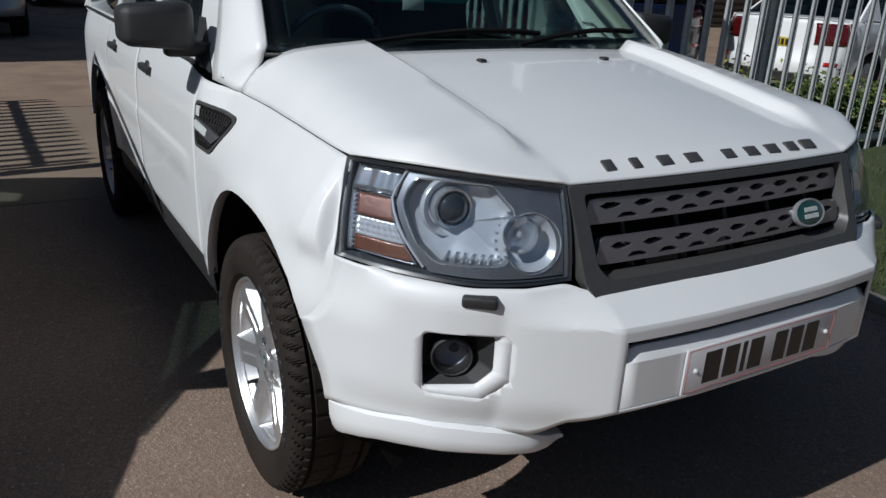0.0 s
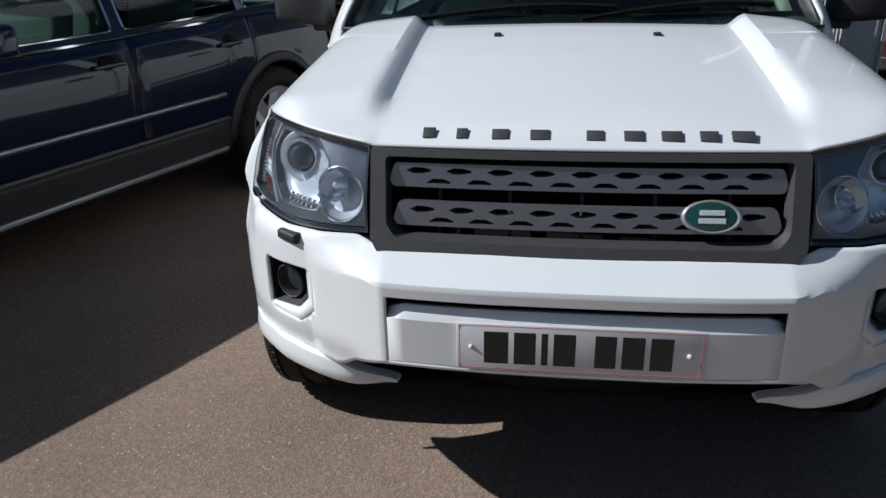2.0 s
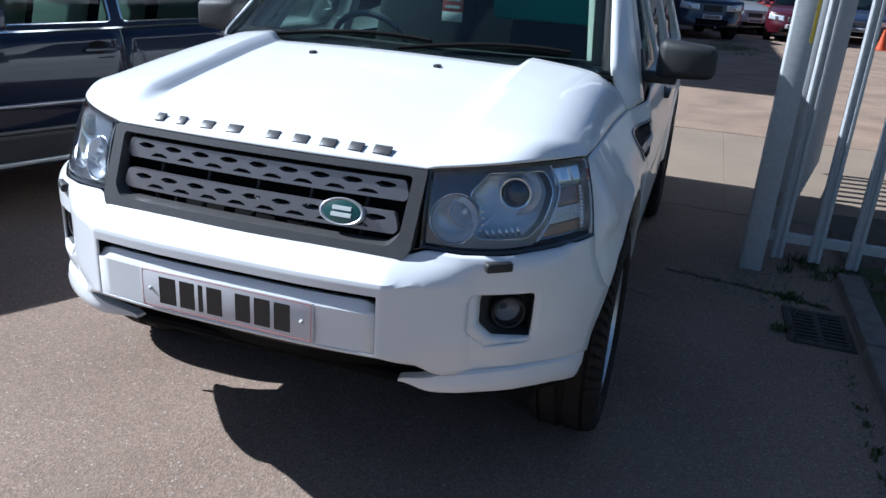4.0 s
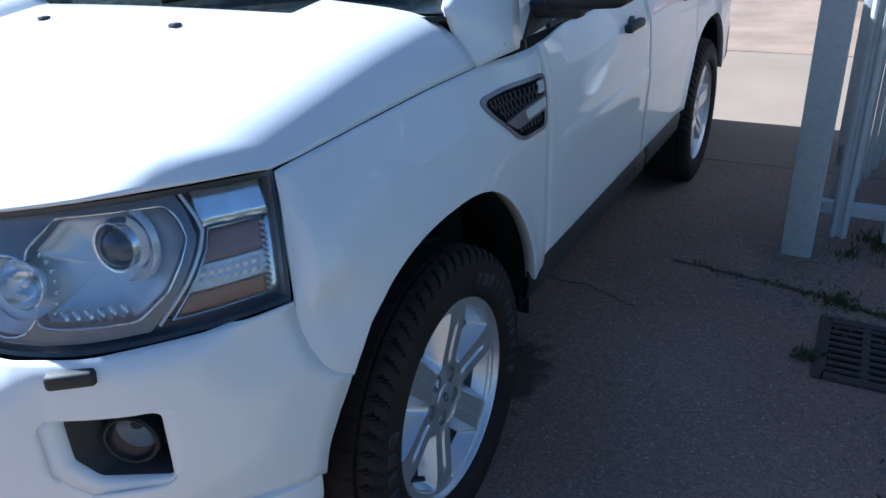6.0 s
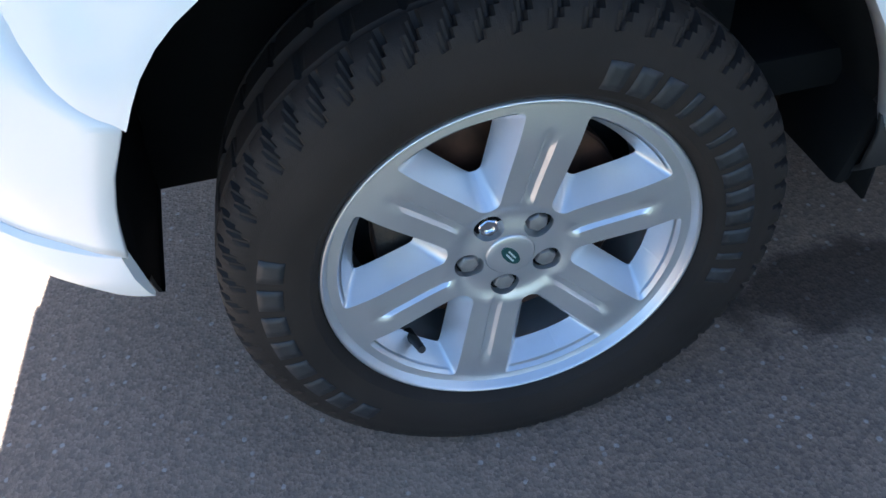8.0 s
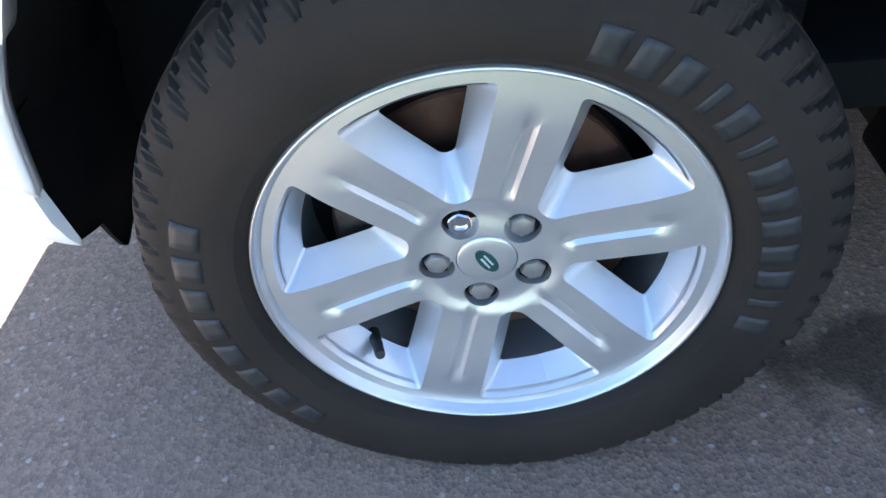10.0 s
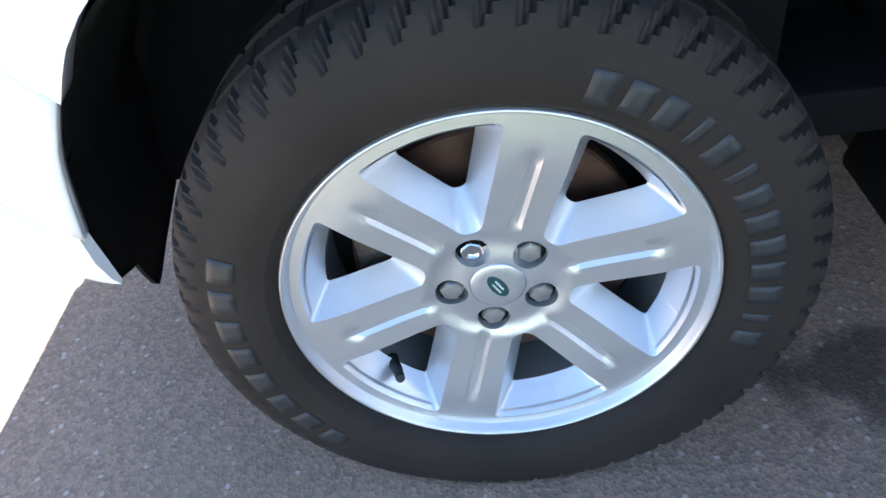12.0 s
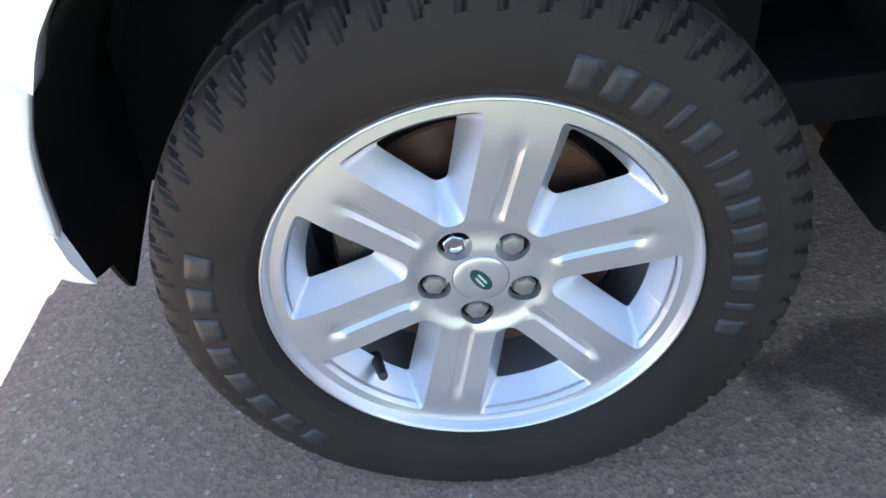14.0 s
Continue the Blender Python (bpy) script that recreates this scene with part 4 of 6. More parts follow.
    inner = fillet([(-.432, .9385), (-.425, .80), (-.400, .772), (.400, .772), (.425, .80), (.432, .9385)], .012, 3)
    outer, inner_r = resample(outer, .04), resample(inner, .04)
    inner_b = [(p[0] * .982, .855 + (p[1] - .855) * .94) for p in inner_r]
    grille = part("grille", outline_plate(outer, [inner_r], lambda a, c, d: gsurf(a, c, d - .006), .035, [inner_b]), GREY, car, "dark grey grille surround with two slatted bars", smooth=30)
    b = bmesh.new()
    sheet(b, lambda u, v: gsurf((u * 2 - 1) * .45, .76 + v * .19, .075), 16, 4)
    part("grille_backing", b, VOID, grille)
    for x in (-.31, -.155, 0, .155, .31):
        b = bmesh.new()
        sheet(b, lambda u, v: gsurf(x + (u - .5) * .008, .772 + v * .166, .045), 1, 6)
        part("grille_rib", b, BLACK, grille, thick=.012)
    for (zc, hw, nx) in ((.898, .424, 9), (.820, .412, 9)):
        sl = fillet([(-hw, zc - .012), (-hw + .012, zc + .026), (hw - .012, zc + .026), (hw, zc - .012), (hw - .008, zc - .026), (-hw + .008, zc - .026)], .010, 3)
        holes = []
        pitch = 2 * (hw - .02) / nx
        for i in range(nx):
            cx = -hw + .02 + pitch * (i + .5)
            holes.append([(cx - .027, zc + .010), (cx - .010, zc + .017), (cx + .010, zc + .017), (cx + .029, zc + .013), (cx + .029, zc + .007), (cx + .010, zc + .002), (cx - .010, zc + .002)])
            if i < nx - 1:
                c2 = cx + pitch / 2
                holes.append([(c2 - .028, zc - .017), (c2 - .012, zc - .007), (c2 + .012, zc - .007), (c2 + .028, zc - .013), (c2 + .028, zc - .018)])
        hb = [[(sum(q[0] for q in h) / len(h) + (p[0] - sum(q[0] for q in h) / len(h)) * .86, sum(q[1] for q in h) / len(h) + (p[1] - sum(q[1] for q in h) / len(h)) * .75) for p in h] for h in holes]
        part("grille_bar", outline_plate(resample(sl, .03), holes, lambda a, c, d: gsurf(a, c, d + .012 - .25 * (c - zc)), .016, hb), SLAT, grille, "grey bar pierced with diamond slots", smooth=25)
    mm = Matrix.Translation(gsurf(.265, .832, .003)) @ Vector((.03, -1, .42)).normalized().to_track_quat("X", "Z").to_matrix().to_4x4()
    for nm, mat, rx, prof, lb in (("badge_rim", SILVER, 1.0, [(-.004, .036), (.004, .036), (.007, .033), (.005, .030)], "silver badge rim"), ("badge", GREEN, 1.0, [(.004, .031), (.0065, .026), (.0075, 0)], "green oval badge")):
        b = lathe(bmesh.new(), prof, 48)
        bmesh.ops.scale(b, verts=b.verts, vec=(1, 1.72, 1))
        bmesh.ops.transform(b, matrix=mm, verts=b.verts)
        part(nm, b, mat, grille, lb, smooth=50)
    for dz, w0 in ((.0085, .026), (-.0085, .028)):
        b = box((.0072, -w0, dz - .0058), (.0088, w0, dz + .0058), .001, m=mm)
        part("badge_bar", b, PALE, grille, smooth=0)

    # headlights
    for s in (-1, 1):
        flip = Matrix.Diagonal((s, 1, 1, 1))

        def lp(nm, b, mat, par, lab="", smooth=40, thick=0.0):
            bmesh.ops.transform(b, matrix=flip, verts=b.verts)
            if s < 0:
                bmesh.ops.reverse_faces(b, faces=b.faces[:])
            return part(nm, b, mat, par, lab, smooth=smooth, thick=thick)
        b = bmesh.new()
        sheet(b, lambda u, v: lamp_point(u, v, (.088 - .045 * ease(.60, .95, u)) * min(1, 6 * u + .5)), 24, 8)
        lamp = lp("headlight", b, LAMPGREY, car, "clear projector headlight with amber indicator")
        b = bmesh.new()
        rim = [(u, 0) for u in np.linspace(0, 1, 25)] + [(1, v) for v in np.linspace(0, 1, 9)[1:]] + [(u, 1) for u in np.linspace(1, 0, 25)[1:]] + [(0, v) for v in np.linspace(1, 0, 9)[1:-1]]
        a0 = [b.verts.new(lamp_point(u, v, -.001)) for u, v in rim]
        a1 = [b.verts.new(lamp_point(.5 + (u - .5) * .975, .5 + (v - .5) * .925, .002)) for u, v in rim]
        a3 = [b.verts.new(lamp_point(u, v, .05)) for u, v in rim]
        for r0, r1 in ((a3, a0), (a0, a1)):
            for i in range(len(rim)):
                j = (i + 1) % len(rim)
                b.faces.new((r0[i], r0[j], r1[j], r1[i]))
        bmesh.ops.recalc_face_normals(b, faces=b.faces[:])
        lp("lamp_bezel", b, LAMPDARK, lamp, "black lamp rim")
        b = bmesh.new()
        w0 = [b.verts.new(lamp_point(.5 + (u - .5) * .975, .5 + (v - .5) * .925, .003)) for u, v in rim]
        w1 = [b.verts.new(lamp_point(.5 + (u - .5) * .955, .5 + (v - .5) * .89, .085 - .045 * ease(.60, .95, u))) for u, v in rim]
        for i in range(len(rim)):
            j = (i + 1) % len(rim)
            b.faces.new((w0[i], w0[j], w1[j], w1[i]))
        lp("lamp_wall", b, LAMPGREY, lamp)
        b = bmesh.new()
        sheet(b, lambda u, v: lamp_point(.015 + u * .97, .035 + v * .93, -.0005), 24, 8)
        lens = lp("lamp_lens", b, LENS, lamp, "clear polycarbonate lens", thick=.002)
        # inner units: a dark mask with one opening round the projector bowl and the main-beam circle
        LU, LV = .50, .20

        def at(a, c, d=0.0):
            return lamp_point(a / LU, c / LV, .016 + d)

        def aim(c, n=Vector((.12, -1, .10))):
            return Matrix.Translation(c) @ n.normalized().to_track_quat("X", "Z").to_matrix().to_4x4()

        def turned(nm, prof, m, mat, lab="", seg=48, size=(1, 1, 1)):
            q = lathe(bmesh.new(), prof, seg)
            bmesh.ops.scale(q, verts=q.verts, vec=size)
            bmesh.ops.transform(q, matrix=m, verts=q.verts)
            return lp(nm, q, mat, lamp, lab, smooth=50)

        def bead(nm, pts, r, mat, lab=""):
            return lp(nm, tube([at(x, y) for x, y in pts], r, 6), mat, lamp, lab)
        bx, bz, br = .075, .079, .0605
        a0, a1 = math.atan2(.134 - bz, .110 - bx), math.atan2(.045 - bz, .130 - bx) + 2 * math.pi
        ring = [(bx + br * math.cos(a0 + (a1 - a0) * k / 32), bz + br * math.sin(a0 + (a1 - a0) * k / 32)) for k in range(33)]
        bowl = fillet([(.132, .038), (.155, .034), (.278, .030), (.318, .060), (.340, .098), (.352, .130), (.340, .160), (.322, .179), (.158, .184), (.112, .142)], .010, 4)
        opening = resample(ring + bowl, .010)
        mask_out = resample([(.010, .012), (.292, .012), (.330, .052), (.357, .100), (.366, .130), (.352, .168), (.338, .192), (.010, .192)], .012)
        walls = [(.20 + (x - .20) * .97, .105 + (y - .105) * .94) for x, y in opening]
        lp("lamp_mask", outline_plate(mask_out, [opening], at, .022, [walls]), LAMPGREY, lamp, "dark grey lamp mask", smooth=30)
        bead("lamp_frame", opening + opening[:1], .0019, REFLECT, "bright bead round the lamp opening")
        q = bmesh.new()
        c0 = q.verts.new(at(.225, .110, .048))
        loops = []
        for sc, d in ((.99, .018), (.94, .028), (.80, .038), (.50, .045)):
            loops.append([q.verts.new(at(.225 + (x - .225) * sc, .108 + (y - .108) * sc, d)) for x, y in opening])
        for r0, r1 in zip(loops, loops[1:]):
            for k in range(len(r0)):
                q.faces.new((r0[k], r0[(k + 1) % len(r0)], r1[(k + 1) % len(r0)], r1[k]))
        for k in range(len(loops[-1])):
            q.faces.new((loops[-1][k], loops[-1][(k + 1) % len(opening)], c0))
        bmesh.ops.recalc_face_normals(q, faces=q.faces[:])
        lp("lamp_bowl", q, BOWL, lamp, "silver lamp bowl", smooth=50)
        m0 = aim(at(.247, .133, .022))
        turned("bowl_step", [(-.024, .064), (-.014, .0625), (-.012, .0600), (-.020, .052), (-.024, .046)], m0, BOWL)
        turned("projector_ring", [(-.03, .0440), (-.002, .0430), (.005, .0400), (.004, .0360), (-.003, .0330)], m0, REFLECT, "bright projector collar")
        turned("projector_lens", [(-.003, .0335), (.006, .0305), (.013, .022), (.017, .011), (.018, 0)], m0, BULB, "dark glass projector lens")
        m1 = aim(at(bx, bz, .010), Vector((.20, -1, .26)))
        turned("beam_dish", [(.001, .0585), (-.010, .050), (-.016, .042)], m1, BOWL, "pale satin beam dish")
        m2 = aim(at(.100, .096, .010), Vector((.30, -1, .22)))
        turned("beam_reflector", [(.003, .0390), (.004, .0375), (-.006, .0360), (-.020, .029), (-.030, .017), (-.033, .009)], m2, REFLECT, "round mirror main-beam reflector")
        turned("bulb_shield", [(-.033, .0095), (-.010, .0090), (-.004, .0065), (-.002, 0)], m2, BOWL, "bulb shield")
        for k in range(8):
            g = -.62 + 1.55 * k / 7
            q = box((-.0035, -.004, -.0035), (.0035, .004, .0035), .0014)
            bmesh.ops.translate(q, verts=q.verts, vec=at(bx + .078 * math.cos(g), bz + .070 * math.sin(g), .020))
            lp("lamp_stud", q, REFLECT, lamp)
        for k in range(6):
            q = bmesh.new()
            sheet(q, lambda u, v: at(.166 + .0185 * k + .011 * u - .010 * v, .036 + .020 * v, .020 - .007 * math.sin(math.pi * u)), 4, 2)
            lp("lamp_rib", q, REFLECT, lamp, thick=.002)
        # divider, side reflector and indicator at the outer end
        bead("lamp_divider", [(.304, .018), (.326, .043), (.345, .066), (.360, .090), (.370, .112), (.376, .135), (.369, .154), (.358, .172), (.346, .190)], .0032, BOWL)
        q = bmesh.new()
        sheet(q, lambda u, v: at(.374 + u * .116 - .012 * v, .138 + v * .052, .016 - .0015 * math.sin(u * 16) - .012 * u), 30, 4)
        lp("side_reflector", q, REFLECT, lamp, "bright side reflector", thick=.003)

        def block(u, v, lo, hi):
            c = lo + (hi - lo) * v
            left = float(np.interp(c, [.018, .066, .112, .135], [.322, .360, .383, .386]))
            return left + (.472 - left) * u, c
        for nm, lo, hi, mat, lab, amp in (("indicator", .088, .133, AMBER, "amber indicator lens", .0003), ("clear_facets", .050, .086, BOWL, "clear faceted lens", .0025), ("indicator", .020, .049, AMBER, "amber indicator lens", .0003)):
            q = bmesh.new()
            sheet(q, lambda u, v: at(*block(u, v, lo, hi), .018 + amp * ((round(u * 16) % 2) + (round(v * 6) % 2)) - .010 * u), 16, 6)
            lp(nm, q, mat, lamp, lab, smooth=20, thick=.002)
        edge = [block(0, k / 4, .019, .135) for k in range(5)] + [block(1, 1, .019, .135), block(1, 0, .019, .135), block(0, 0, .019, .135)]
        lp("indicator_frame", tube([at(x, y, .010) for x, y in resample(edge[:-1], .03) + edge[:1]], .0014, 5), REFLECT, lamp)
        q = bmesh.new()
        sheet(q, lambda u, v: at(.4765 + u * .0125, .016 + v * .120, .010 - .004 * u), 2, 8)
        lp("edge_reflector", q, REFLECT, lamp, "bright strip at the lamp edge", thick=.002)
        for k in range(12):
            q = box((-.005, -.002, -.0022), (.005, .002, .0022))
            bmesh.ops.translate(q, verts=q.verts, vec=at(.4735, .026 + .0092 * k, .006))
            lp("reflex_rib", q, BOWL, lamp)

    # wings, doors, quarters
    for s in (-1, 1):
        def wing_top(y):
            return float(np.interp(y, [-.432, -.424, -.374], [.752, .778, .970])) if y < -.374 else edge_z(y) - .001

        def wing_low(y):
            return float(np.interp(y, [-.432, -.427, -.415, -.400, -.385, -.366], [.735, .690, .652, .632, .620, .611])) if y < -.366 else arch_low(y, .40)

        def wing_cut(y, z, x):
            # roll the upper edge in to the bonnet line, the front edge to the lamp
            t = min(max(((z - HUB_Z) / (edge_z(y) - HUB_Z) - .68) / .32, 0), 1) ** 1.6 * (1 - ease(.34, .54, y))
            x += (edge_x(y) + .0005 - x) * t
            if y < -.27:
                x += (corner_x(y, z) - x) * ease(-.270, -.366, y) * (1 - ease(.74, .82, z))
                top = wing_top(y)
                lamp = LAMP_LOW(1.0).lerp(LAMP_TOP(1.0), min(max((top - .775) / .197, 0), 1)).x + .003
                x += (lamp - x) * ease(max(top - .10, .74), top, z) * ease(-.345, -.40, y)
            return x
        # black tube in the open gap stands for its shade
        part("bonnet_seam", tube([(s * (edge_x(y) - .003), y, edge_z(y) - .010) for y in np.linspace(-.37, .36, 14)], .004, 6), VOID, car)
        wing = part("front_wing", side_panel(s, -.432, .5475, wing_low, wing_top, 26, wing_cut), WHITE, car, "white front wing with flared arch", thick=.005, smooth=40)
        belt = lambda y: 1.03
        d1 = part("front_door", side_panel(s, .5515, 1.535, .437, lambda y: 1.012 + .018 * ease(.55, .78, y), 72, None, 1), WHITE, car, "white front door", thick=.006, smooth=40)
        d2 = part("rear_door", side_panel(s, 1.541, 2.36, .437, belt, 72, None, 1), WHITE, car, "white rear door", thick=.006, smooth=40)
        part("rear_quarter", side_panel(s, 2.366, 3.52, .44, belt, 22), WHITE, car, "white rear quarter panel", thick=.006, smooth=40)
        for d, y in ((d1, 1.32), (d2, 2.12)):
            x = side_x(y, .935)
            b = box((-.012, -.085, -.014), (.016, .085, .014), .008)
            bmesh.ops.translate(b, verts=b.verts, vec=(s * (x + .012), y, .938))
            part("door_handle", b, BLACK, d, "black pull handle")
            b = bmesh.new()
            bmesh.ops.create_uvsphere(b, u_segments=16, v_segments=8, radius=.045)
            bmesh.ops.scale(b, verts=b.verts, vec=(.25, 1, .75))
            bmesh.ops.translate(b, verts=b.verts, vec=(s * (x - .001), y, .935))
            part("handle_cup", b, BLACK, d)
        # vent behind the front wheel
        vent = [(.249, .930), (.272, .898), (.362, .823), (.392, .811), (.512, .809), (.526, .820), (.531, .938), (.520, .948), (.268, .940)]
        vf = fillet(vent, .012, 3)
        ctr = (.410, .882)
        vf = resample(vf, .03)
        vi = [(ctr[0] + (p[0] - ctr[0]) * .90, ctr[1] + (p[1] - ctr[1]) * .87) for p in vf]
        vb = [(ctr[0] + (p[0] - ctr[0]) * .87, ctr[1] + (p[1] - ctr[1]) * .84) for p in vf]
        def vsurf(a, c, d, s=s):
            return Vector((s * (wing_cut(a, c, side_x(a, c)) + .008 - d), a, c))
        fr = part("side_vent", outline_plate(vf, [vi], vsurf, .014, [vb]), GREY if s < 0 else SLAT, car, "silver-grey side vent with dark mesh and repeater lamp", smooth=30)
        b = bmesh.new()
        loops = [[b.verts.new(vsurf(ctr[0] + (p[0] - ctr[0]) * k, ctr[1] + (p[1] - ctr[1]) * k, .0025)) for p in vi] for k in (1, .9, .8, .7, .6, .5, .4, .3, .2, .1)]
        for r0, r1 in zip(loops, loops[1:]):
            for i in range(len(vi)):
                b.faces.new((r0[i], r0[(i + 1) % len(vi)], r1[(i + 1) % len(vi)], r1[i]))
        b.faces.new(loops[-1])
        part("vent_backing", b, VOID, fr)
        b = bmesh.new()
        for k in range(22):
            for sg in (-1, 1):
                y0 = .20 + .018 * k
                p0, p1 = (y0 - sg * .03, .818), (y0 + sg * .03, .946)
                n = 28
                pts = []
                for q in range(n + 1):
                    a, c = p0[0] + (p1[0] - p0[0]) * q / n, p0[1] + (p1[1] - p0[1]) * q / n
                    low = .898 - (a - .272) * .833 + .020 if a < .368 else .826
                    if .284 < a < .490 and c > low + .006 and c < .932:
                        pts.append(vsurf(a, c, .0005))
                if len(pts) > 1:
                    tube(pts, .0016, 4, b)
        part("vent_mesh", b, GREY, fr, "dark diamond mesh", smooth=0)
        part("vent_end", outline_plate(fillet([(.488, .902), (.516, .905), (.517, .933), (.490, .932)], .004, 2), [], lambda a, c, d: vsurf(a, c, d - .001), .004), PALE, fr, "pale end of the vent", smooth=30)
        bl = fillet([(.318, .872), (.522, .900), (.520, .860), (.362, .846)], .008, 2)
        part("vent_blade", outline_plate(bl, [], lambda a, c, d: vsurf(a, c, d - .003), .008), SLAT, fr, "silver blade", smooth=30)
        rp = fillet([(.408, .879), (.508, .893), (.507, .868), (.412, .857)], .006, 2)
        part("repeater", outline_plate(rp, [], lambda a, c, d: vsurf(a, c, d - .006), .006), PALE, fr, "clear side repeater", smooth=30)
        # sill
        prof = [(.880, .436), (.897, .430), (.904, .398), (.897, .342), (.86, .308), (.70, .298)]
        for y0, y1, drop in ((.455, 1.612, .008), (1.630, 2.215, 0)):
            b = bmesh.new()
            sheet(b, lambda u, v: Vector((s * np.interp(v * 5, range(6), [p[0] for p in prof]), y0 + u * (y1 - y0) + (.03 * v if u > .99 and drop else 0), np.interp(v * 5, range(6), [p[1] for p in prof]) - drop * u)), 12, 5)
            part("sill", b, BLACK, car, "black plastic sill cover", thick=.008)
        # arch liners, mud flap, liner flap
        for ya in (0, WB):
            b = bmesh.new()
            def liner(u, v):
                a = math.pi * (.93 - .95 * u) if ya == 0 else math.pi * (.955 - .975 * u)
                y = ya + (ARCH + .012) * math.cos(a)
                out = min(.892, flank_x(y) - .012) if y < -.30 else .892
                return Vector((s * (.60 + v * (out - .60)), y, HUB_Z + (ARCH + .012) * math.sin(a)))
            sheet(b, liner, 28, 4)
            part("arch_liner", b, VOID, car, "black wheel arch liner", thick=.004)
            if ya == 0:
                flap = [(.55, .50), (.55, .296), (.60, .276), (.665, .248), (.715, .224), (.727, .221), (.737, .232), (.752, .262), (.764, .292), (.79, .304), (.835, .328), (.862, .372), (.874, .43), (.877, .50)]
                part("liner_flap", outline_plate(resample([(s * q[0], q[1]) for q in flap], .04), [], lambda a, c, d: Vector((a, -.456 - .10 * (.46 - c) + .14 * max(0, abs(a) - .76) + d, c)), .006), VOID, car, "black flap closing the arch behind the bumper", smooth=30)
            b = bmesh.new()
            sheet(b, lambda u, v: Vector((s * .60, ya + (v * .46) * math.cos(math.pi * u), HUB_Z + (v * .46) * math.sin(math.pi * u))), 20, 2)
            part("inner_arch", b, VOID, car, thick=.004)
            b = box((-.085, -.010, -.072), (.085, .016, .072), .012)
            bmesh.ops.rotate(b, verts=b.verts, cent=(0, 0, 0), matrix=Matrix.Rotation(radians(-16), 3, "X"))
            bmesh.ops.translate(b, verts=b.verts, vec=(s * .80, ya + .462, .372))
            part("mud_flap", b, VOID, car, "black mud flap")
        part("strut", tube([(s * .60, .05, .30), (s * .56, .10, .78)], .03, 10), VOID, car)

    # greenhouse
    ROOF = 1.655
    glass_x = lambda z: .862 - (z - 1.03) * .36
    for s in (-1, 1):
        side = resample([(.40, 1.03), (.55, 1.14), (.985, ROOF - .03), (1.10, ROOF + .005), (3.22, ROOF + .005), (3.36, ROOF - .03), (3.54, 1.03)], .12)
        win = [fillet([(.70, 1.05), (.80, 1.17), (1.08, 1.57), (1.44, 1.58), (1.44, 1.05)], .03, 3),
               fillet([(1.54, 1.05), (1.54, 1.58), (2.30, 1.58), (2.30, 1.05)], .03, 3),
               fillet([(2.40, 1.05), (2.40, 1.58), (3.20, 1.57), (3.34, 1.05)], .04, 3)]
        fn = lambda a, c, d: Vector((s * (glass_x(c) - d), a, c))
        up = part("side_frame", outline_plate(side, win, fn, .03), WHITE, car, "white window surround", smooth=30)
        for w_ in win:
            b = bmesh.new()
            b.faces.new([b.verts.new(fn(p[0], p[1], .012)) for p in w_])
            bmesh.ops.triangulate(b, faces=b.faces[:])
            part("side_window", b, PANE, up, "tinted side window", thick=.004)
        part("belt_trim", tube([(s * (glass_x(1.035) + .006), y, 1.037) for y in np.linspace(.66, 3.4, 12)], .008, 6), BLACK, up)
        # front pillar from the wing up to the roof, with its foot beside the bonnet
        ins = [(.775, .296, bonnet_z(.775, .296) - .004), (.762, .282, 1.132), (.736, .390, 1.214), (.614, .968, 1.650)]
        outs = [(.834, .304, edge_z(.304)), (.872, .462, 1.016), (.826, .55, 1.14), (.648, .985, 1.634)]

        def pillar(u, v):
            a = Vector([np.interp(v, [0, .16, .34, 1], [q[k] for q in ins]) for k in range(3)])
            c = Vector([np.interp(v, [0, .16, .34, 1], [q[k] for q in outs]) for k in range(3)])
            q = a.lerp(c, u) + Vector((.014, -.020, .010)) * math.sin(math.pi * u) * ease(0, .3, v)
            return Vector((s * q.x, q.y, q.z))
        b = bmesh.new()
        sheet(b, pillar, 6, 26)
        part("front_pillar", b, WHITE, car, "white windscreen pillar", thick=.008, smooth=60)
        # door mirror
        b = box((-.105, -.075, -.062), (.105, .06, .066), .030, seg=4)
        for v in b.verts:
            v.co.y += .10 * (v.co.x / .21) ** 2
            v.co.z *= 1 - .12 * (v.co.x / .105) * 1
        bmesh.ops.transform(b, matrix=Matrix.Diagonal((s, 1, 1, 1)), verts=b.verts)
        bmesh.ops.recalc_face_normals(b, faces=b.faces[:])
        bmesh.ops.translate(b, verts=b.verts, vec=(s * .995, .60, 1.155))
        mir = part("door_mirror", b, BLACK, car, "black plastic door mirror", smooth=50)
        b = box((-.075, -.03, -.022), (.075, .035, .02), .012)
        bmesh.ops.translate(b, verts=b.verts, vec=(s * .895, .63, 1.085))
        part("mirror_arm", b, BLACK, mir)
        b = box((-.09, -.003, -.05), (.085, .003, .05), .003)
        bmesh.ops.translate(b, verts=b.verts, vec=(s * .995, .664, 1.155))
        part("mirror_glass", b, CHROME, mir, "silvered mirror glass")
        b = outline_plate([(.50, 1.03), (.70, 1.045), (.80, 1.17), (.74, 1.17)], [], lambda a, c, d: Vector((s * (glass_x(c) + .008 - d), a, c)), .02)
        part("mirror_base", b, BLACK, mir)

    for s in (-1, 1):
        b = bmesh.new()
        sheet(b, lambda u, v: Vector((s * (.745 - .135 * v - .075 * u), .36 + .60 * v - .02 * u, 1.13 + .47 * v - .02 * u)), 3, 10)
        part("pillar_trim", b, BEIGE, car, "pale inner pillar trim", thick=.02)

